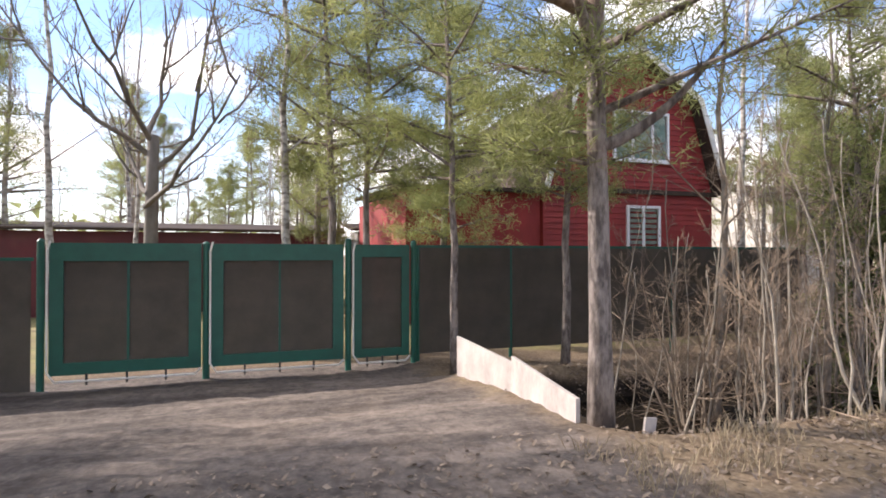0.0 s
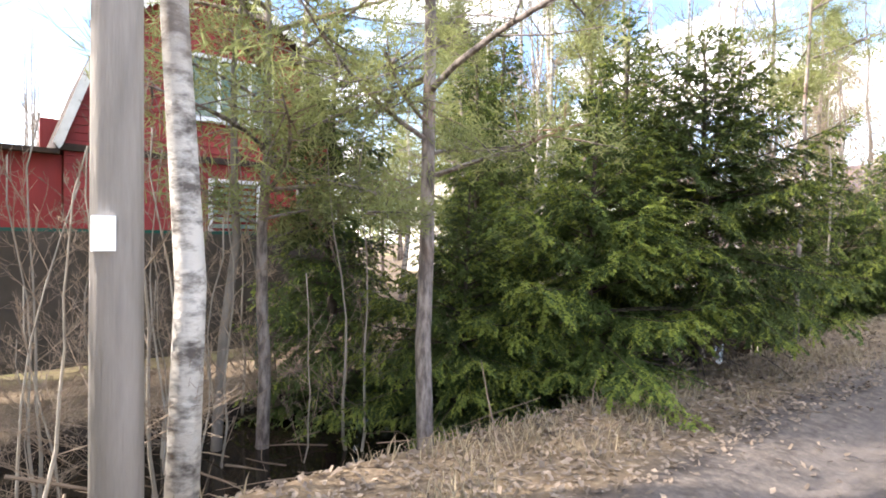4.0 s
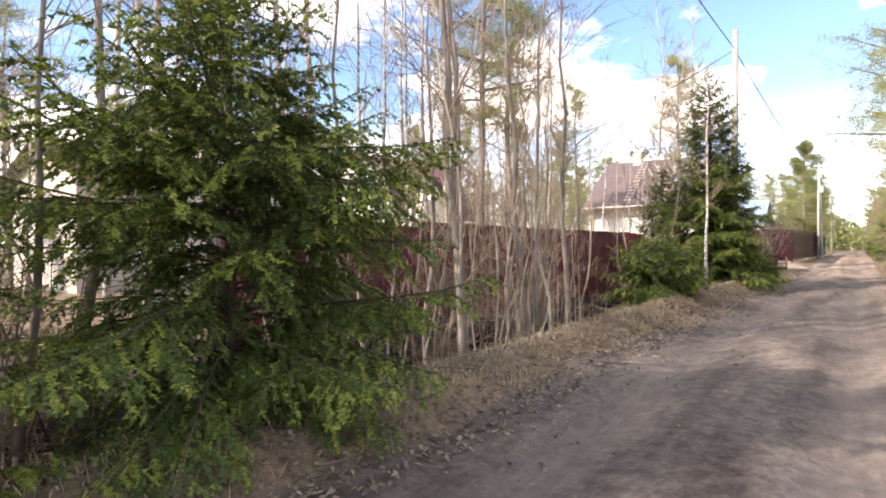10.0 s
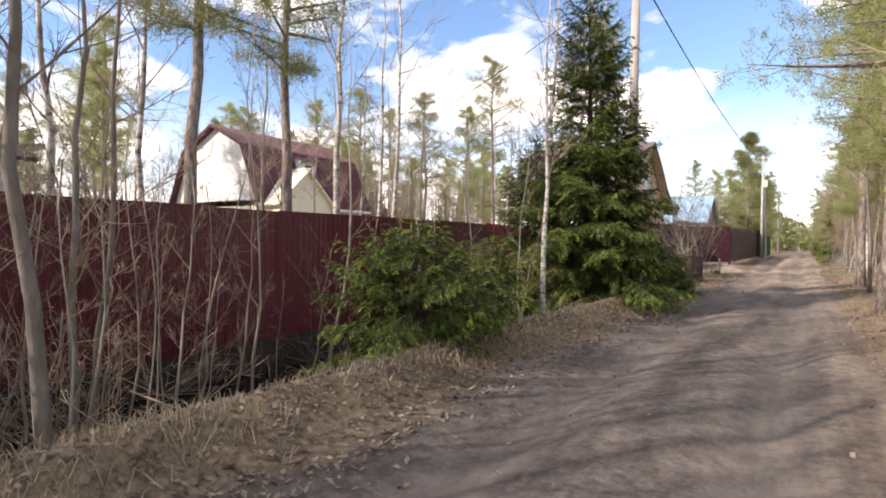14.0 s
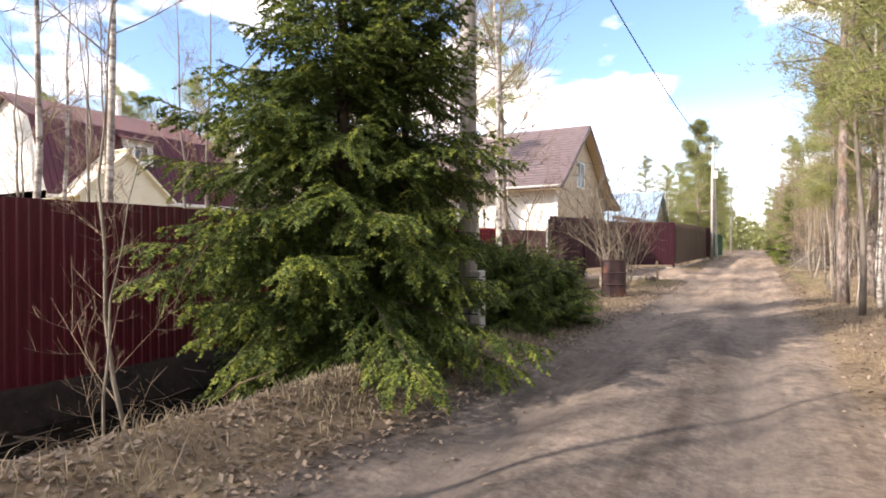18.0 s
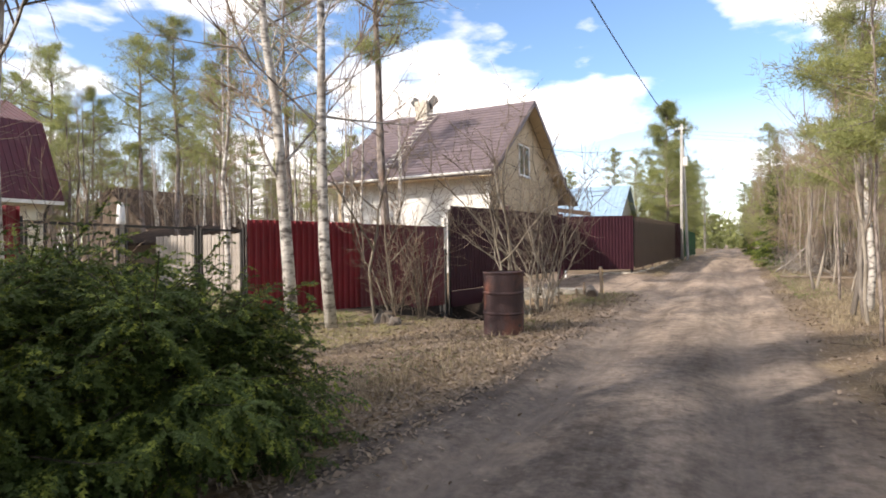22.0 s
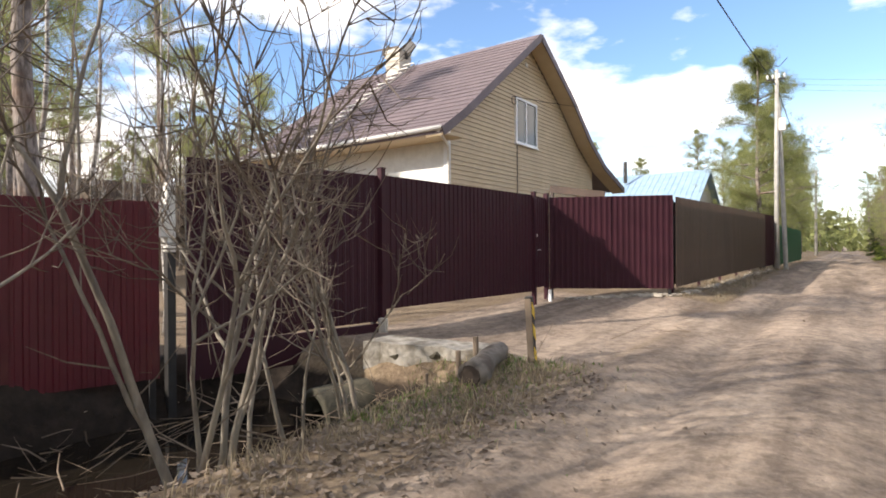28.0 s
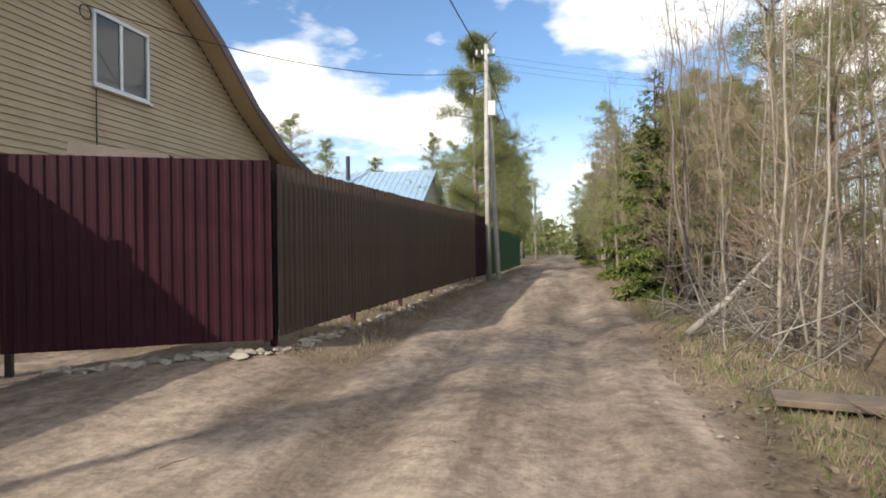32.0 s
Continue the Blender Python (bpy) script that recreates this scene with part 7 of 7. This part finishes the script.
def bollard():
    th = thing("striped_post", (-2.79, 50.77, gz(-2.79, 50.77)), "leaning square post with black and yellow stripes", "bollard")
    th.matrix_basis = pose(-2.79, 50.77, gz(-2.79, 50.77), 2.5, -2.0, 8)
    w, h = 0.038, 0.69
    part("shaft", Shape().box(-w, -w, -0.15, w, w, h, 0.006), M_BLACK, th)
    part("bare_face", Shape().box(-w + 0.004, -w - 0.003, -0.1, w - 0.004, -w + 0.001, h - 0.02), M_SHED_WOOD, th, "bare grey timber side")
    for z in (0.06, 0.30, 0.52):
        s = Shape().add([(w + 0.003, -w + 0.003, z), (w + 0.003, w - 0.003, z - 0.07), (w + 0.003, w - 0.003, z + 0.05), (w + 0.003, -w + 0.003, z + 0.12),
                         (w, -w + 0.003, z), (w, w - 0.003, z - 0.07), (w, w - 0.003, z + 0.05), (w, -w + 0.003, z + 0.12)],
                        [(0, 1, 2, 3), (7, 6, 5, 4), (0, 4, 5, 1), (1, 5, 6, 2), (2, 6, 7, 3), (3, 7, 4, 0)])
        part("stripe", s, M_YELLOW, th, "yellow diagonal stripe")


bollard()


def pipe_culvert():
    th = thing("culvert_pipe", (0, 0, 0), "mossy concrete culvert pipe lying in the ditch", "pipe")
    a, b = np.array((-4.75, 49.55, -0.60)), np.array((-4.3, 51.2, -0.52))
    t = np.linspace(0, 1, 6)[:, None]
    d = unit(b - a)
    s1 = unit(np.cross(d, (0, 0, 1.0)))
    u1 = np.cross(s1, d)
    ang = np.linspace(0, 2 * np.pi, 25)[:-1]
    rings = [a + 0.0 * d + r * (np.cos(ang)[:, None] * s1 + np.sin(ang)[:, None] * u1) for r in (0.26, 0.33)]
    rings += [a + d * q + 0.335 * (np.cos(ang)[:, None] * s1 + np.sin(ang)[:, None] * u1) for q in (0.03, 0.9, 1.7)]
    inner = a + d * 0.9 + 0.255 * (np.cos(ang)[:, None] * s1 + np.sin(ang)[:, None] * u1)
    v = np.concatenate([inner] + rings)
    f = [(k * 24 + i, k * 24 + (i + 1) % 24, k * 24 + 24 + (i + 1) % 24, k * 24 + 24 + i) for k in range(5) for i in range(24)]
    part("pipe", Shape().add(v, f), M_MOSSY, th, smooth=True)
    k = thing("concrete_slab", (-3.82, 50.52, -0.36), "thick broken concrete slab over the culvert", "slab", turn=6)
    rs = np.random.RandomState(29)
    xs = np.linspace(-0.85, 0.74, 9)
    v, f = [], []
    for x in xs:
        j = rs.randn(4) * 0.022
        v += [(x, -0.24 + j[0], 0.0), (x, 0.24, 0.0), (x + j[1], 0.22 + j[2], 0.53), (x, -0.20 + j[3], 0.52 + 0.3 * j[1])]
    for i in range(8):
        f += [(4 * i + a, 4 * i + (a + 1) % 4, 4 * i + 4 + (a + 1) % 4, 4 * i + 4 + a) for a in range(4)]
    part("slab", Shape().add(v, f + [(0, 1, 2, 3), (35, 34, 33, 32)]), M_OLD_CONCRETE, k)
    lg = thing("rotten_log", (-2.77, 49.55, gz(-2.77, 49.55) + 0.05), "short grey rotten log with a dark hollow end", "log")
    t = np.linspace(0, 1, 8)
    pts = np.c_[-0.25 * t + 0.02 * np.sin(7 * t), 0.92 * t, 0.03 + 0.06 * t]
    s = Shape().tube(pts, 0.125 - 0.03 * t + 0.008 * np.sin(9 * t), 14)
    s.v[0] += rs.randn(*s.v[0].shape) * 0.005
    part("log", s, M_ROTTEN, lg, smooth=True)
    part("hollow_end", Shape().tube([(0, -0.012, 0.03), (0, 0.004, 0.03)], [0.10, 0.108], 12), M_SOIL, lg, "dark rotten end")
    for x, y, h, r in ((-3.2, 49.5, 0.24, 0.018), (-3.25, 50.08, 0.26, 0.03), (-3.08, 50.15, 0.34, 0.032)):
        k = thing("stake", (x, y, gz(x, y)), "short dark stake driven into the bank", "stake", "bank stakes")
        part("stake", Shape().tube([(0, 0, -0.1), (random.uniform(-0.03, 0.03), random.uniform(-0.03, 0.03), h)], [r, r * 0.9], 7), M_SHED_WOOD, k)


pipe_culvert()
for x, y, r, h in ((-5.0, 44.4, 0.15, 0.17), (-4.7, 44.2, 0.09, 0.10)):
    th = thing("tree_stump", (x, y, gz(x, y)), "low weathered tree stump on the verge", "stump", "stumps")
    rs = np.random.RandomState(int(r * 100))
    s = Shape().tube([(0, 0, -0.05), (0, 0, h * 0.3), (0.01, 0, h * 0.7), (0.02, 0.01, h)], [r * 1.5, r * 1.15, r, r * 0.9], 13)
    s.v[0] += rs.randn(*s.v[0].shape) * np.array([0.014, 0.014, 0.02])
    part("stump", s, M_ROTTEN, th)
    part("cut_face", Shape().tube([(0.02, 0.01, h - 0.01), (0.025, 0.01, h + 0.015)], [r * 0.8, r * 0.6], 11), M_SHED_WOOD, th)
th = thing("meter_cabinet", (-6.1, 48.72, 0), "small pale-topped box on the fence post", "box")
part("box", Shape().box(-0.06, -0.16, 1.36, 0.06, 0.02, 1.72, 0.01), M_GUTTER, th)
part("post", Shape().box(-0.04, -0.05, -0.6, 0.04, 0.04, 1.2), M_DARK_METAL, th)
part("post_top", Shape().box(-0.045, -0.055, 1.2, 0.045, 0.045, 1.95, 0.01), M_GUTTER, th, "pale upper post")
for x, y in ((-5.13, 56.2),):
    th = thing("white_marker", (x, y, gz(x, y)), "short white post by the wicket gate", "post")
    part("marker", Shape().box(-0.028, -0.028, -0.05, 0.028, 0.028, 0.24, 0.005), M_WHITE, th)


# fallen wood on the right bank
def brush_pile():
    rs = np.random.RandomState(17)
    th = thing("brush_pile", (2.1, 59.3, gz(2.1, 59.3)), "heap of cut grey branches and dry brush", "brush pile")
    for i in range(210):
        a = rs.rand() * 6.28
        c = np.array([rs.randn() * 0.38, rs.randn() * 0.9, 0.10 + abs(rs.randn()) * 0.32])
        d = unit(np.array([math.cos(a), math.sin(a), abs(rs.randn()) * 0.9]))
        ln = 0.5 + rs.rand() * 1.1
        p = [c - d * ln / 2, c + rs.randn(3) * 0.06, c + d * ln / 2]
        p = [np.array([q[0], q[1], max(q[2], 0.02)]) for q in p]
        part("branch", Shape().tube(p, [0.0075, 0.006, 0.0025], 4), M_ALDER if i % 5 else M_GREY_WOOD, th)
    lg = thing("fallen_log", (1.45, 59.35, gz(1.45, 59.35)), "peeled pale birch log leaning on the thicket", "log")
    part("log", Shape().tube([(0, 0, 0.03), (0.5, 0.1, 0.45), (1.05, 0.25, 1.05)], [0.045, 0.036, 0.022], 9), M_GREY_WOOD, lg, smooth=True)
    pl = thing("rusty_plank", (2.3, 56.25, gz(2.3, 56.25) + 0.06), "rust-brown plank lying in the grass", "plank", turn=78)
    part("plank", Shape().box(-0.2, -0.9, 0, 0.12, 0.9, 0.05, 0.008), M_SHED_WOOD, pl)


brush_pile()


# ---- leaves, grass and twigs on the ground ----
def scatter_leaves():
    rs = np.random.RandomState(61)
    n = 125000
    extra = rs.rand(n) < 0.22
    x = np.where(rs.rand(n) < 0.74, -2.45 + rs.randn(n) * 0.62, np.where(rs.rand(n) < 0.5, 1.35 + rs.randn(n) * 0.35, -5.0 + rs.randn(n) * 1.5))
    y = -3 + rs.rand(n) * 63
    spot = rs.rand(n) < 0.45
    x = np.where(extra, np.where(spot, -6.3 + rs.rand(n) * 3.2, -7.2 + rs.rand(n) * 5.4), x)
    y = np.where(extra, np.where(spot, 3.2 + rs.rand(n) * 6.5, 38.0 + rs.rand(n) * 7.5), y)
    keep = ~((y > 37) & (x < -1.9) & (rs.rand(n) < 0.15)) & ~((y < 4.5) & (rs.rand(n) < 0.6)) & ~((y > 50.4) & (x < -0.9)) & ~((y < 3) & (x < -3.5)) & ~((x > -1.75) & (x < 0.9) & (rs.rand(n) < 0.8)) & (x > -8.0) & ~((y > 20) & (x < -6.2))
    x, y = x[keep], y[keep]
    n = len(x)
    z = ground_z(x, y) + 0.008 + 0.012 * rs.rand(n)
    ok = z > -0.58
    x, y, z = x[ok], y[ok], z[ok]
    n = len(x)
    a = rs.rand(n) * 6.28
    s = 0.010 + 0.021 * rs.rand(n)
    u = np.c_[np.cos(a), np.sin(a), rs.randn(n) * 0.35] * s[:, None]
    w = np.c_[-np.sin(a), np.cos(a), rs.randn(n) * 0.35] * s[:, None] * 0.62
    c = np.c_[x, y, z]
    v = np.stack([c - u, c + w * 0.9 - u * 0.1, c + u, c - w * 0.9 + u * 0.1], 1).reshape(-1, 3)
    v[1::4, 2] += 0.006
    me = bpy.data.meshes.new("leaf_litter")
    me.from_pydata(v.tolist(), [], np.arange(4 * n).reshape(-1, 4).tolist())
    me.materials.append(M_LEAF)
    tagged(new("leaf_litter", me), "scattered dry brown leaves on the verge", "leaves", kind="stuff")


scatter_leaves()


def blades(name, x, y, h, mat, label, seed):
    rs = np.random.RandomState(seed)
    n = len(x)
    z = ground_z(x, y)
    a = rs.rand(n) * 6.28
    hh = h * (0.4 + 0.9 * rs.rand(n))
    w = 0.0035 + 0.002 * rs.rand(n)
    base = np.c_[x, y, z - 0.01]
    side = np.c_[np.cos(a), np.sin(a), 0 * a] * w[:, None]
    b = a + rs.randn(n)
    lean = np.c_[np.cos(b), np.sin(b), 0 * b] * (hh * (0.25 + 0.6 * rs.rand(n)))[:, None]
    mid = base + lean * 0.4 + np.c_[0 * x, 0 * x, hh * 0.62]
    top = base + lean + np.c_[0 * x, 0 * x, hh * (0.6 + 0.4 * rs.rand(n))]
    v = np.stack([base - side, base + side, mid + side * 0.7, mid - side * 0.7, top], 1).reshape(-1, 3)
    k = np.arange(n)[:, None] * 5
    f = (k + np.array([[0, 1, 2, 3]])).tolist() + (k + np.array([[3, 2, 4]])).tolist()
    me = bpy.data.meshes.new(name)
    me.from_pydata(v.tolist(), [], f)
    me.materials.append(mat)
    tagged(new(name, me), label, "grass", kind="stuff")


def grass():
    rs = np.random.RandomState(71)
    n = 30000
    cx, cy = rs.rand(900), -2 + rs.rand(900) * 72
    pick = rs.randint(0, 900, n)
    side = rs.rand(900) < 0.62
    bx = np.where(side, -2.65 + (cx - 0.5) * 0.9, 1.15 + cx * 1.3)
    x, y = bx[pick] + rs.randn(n) * 0.10, cy[pick] + rs.randn(n) * 0.14
    keep = ~((y > 50.2) & (y < 57.6) & (x < 0)) & ~((y < 2.6) & (x < 0)) & ~((y > 37) & (y < 45) & (x < -2.9))
    blades("dry_grass", x[keep], y[keep], 0.13, M_GRASS, "tufts of dry straw-coloured grass on the verge", 72)
    n = 9000
    x, y = 1.35 + np.abs(rs.randn(n)) * 0.7, 46 + rs.rand(n) * 20
    blades("tall_dry_grass", x, y, 0.11, M_GRASS, "tall dry grass along the road's right edge", 73)
    n = 2600
    x, y = -3.1 + rs.randn(n) * 0.45, 48.3 + rs.rand(n) * 2.6
    blades("bank_grass", x, y, 0.07, M_GREEN_GRASS, "mossy short grass on the culvert bank", 77)
    n = 2500
    x, y = -3.1 + rs.randn(n) * 0.5, 48.3 + rs.rand(n) * 2.6
    blades("bank_straw", x, y, 0.09, M_GRASS, "dry straw on the culvert bank", 78)
    n = 11000
    y = 16 + rs.rand(n) * 20
    x = -2.74 + 0.12 * np.sin(y * 1.9) + rs.randn(n) * 0.13
    keep = np.sin(y * 2.3) + np.sin(y * 0.9 + 1) + rs.randn(n) * 0.6 > -0.3
    blades("berm_straw", x[keep], y[keep], 0.075, M_PALE_STRAW, "pale dead grass along the crest of the bank", 81)
    n = 34000
    tx, ty = -7.4 + rs.rand(420) * 4.8, 38.3 + rs.rand(420) * 7.2
    pick = rs.randint(0, 420, n)
    x, y = tx[pick] + rs.randn(n) * 0.16, ty[pick] + rs.randn(n) * 0.16
    keep = (x < -2.3) & (x > -7.4)
    x, y = x[keep], y[keep]
    green = (np.sin(x * 2.1 + 1) + np.sin(y * 1.7) + rs.randn(len(x)) * 0.7) > 0.4
    blades("yard_grass", x[green], y[green], 0.035, M_GREEN_GRASS, "short green grass in front of the garden gate", 74)
    blades("yard_straw", x[~green], y[~green], 0.04, M_GRASS, "short dead grass in front of the garden gate", 79)
    n = 22000
    x, y = -8 - rs.rand(n) * 12, 39.5 + rs.rand(n) * 9
    blades("lawn_grass", x, y, 0.10, M_GREEN_GRASS, "green garden lawn behind the gate", 75)
    n = 2500
    x, y = 1.3 + np.abs(rs.randn(n)) * 0.5, 50 + rs.rand(n) * 14
    blades("green_tufts", x, y, 0.08, M_GREEN_GRASS, "fresh green tufts on the verge", 76)


grass()


def fallen_sticks():
    """Dead twigs lying on the banks and verges."""
    rs = np.random.RandomState(83)
    s = Shape()
    for i in range(1500):
        if i < 1150:
            y = 3.8 + rs.rand() * 33 if i % 5 else 44.6 + rs.rand() * 5.0
            x = -2.9 - abs(rs.randn()) * 1.1 if i % 3 else -5.6 + rs.randn() * 0.4
        else:
            y, x = 4 + rs.rand() * 54, rs.choice((-2.35, 1.5)) + rs.randn() * 0.3
        z = max(gz(x, y), -0.6) + 0.015
        a, ln = rs.rand() * 6.28, 0.15 + 0.5 * rs.rand() ** 2 + (0.3 * rs.rand() if i < 1150 else 0)
        d = np.array([math.cos(a), math.sin(a), 0.25 * rs.randn()]) * ln / 2
        c = np.array([x, y, z + abs(d[2])])
        r = 0.0025 + 0.006 * rs.rand() ** 2
        s.tube([c - d, c + rs.randn(3) * 0.03 * ln, c + d], [r, r * 0.9, r * 0.4], 4, False)
    tagged(part("fallen_sticks", s, M_TWIG, fix=False), "dead twigs lying on the ditch banks", "twigs", kind="stuff")


fallen_sticks()
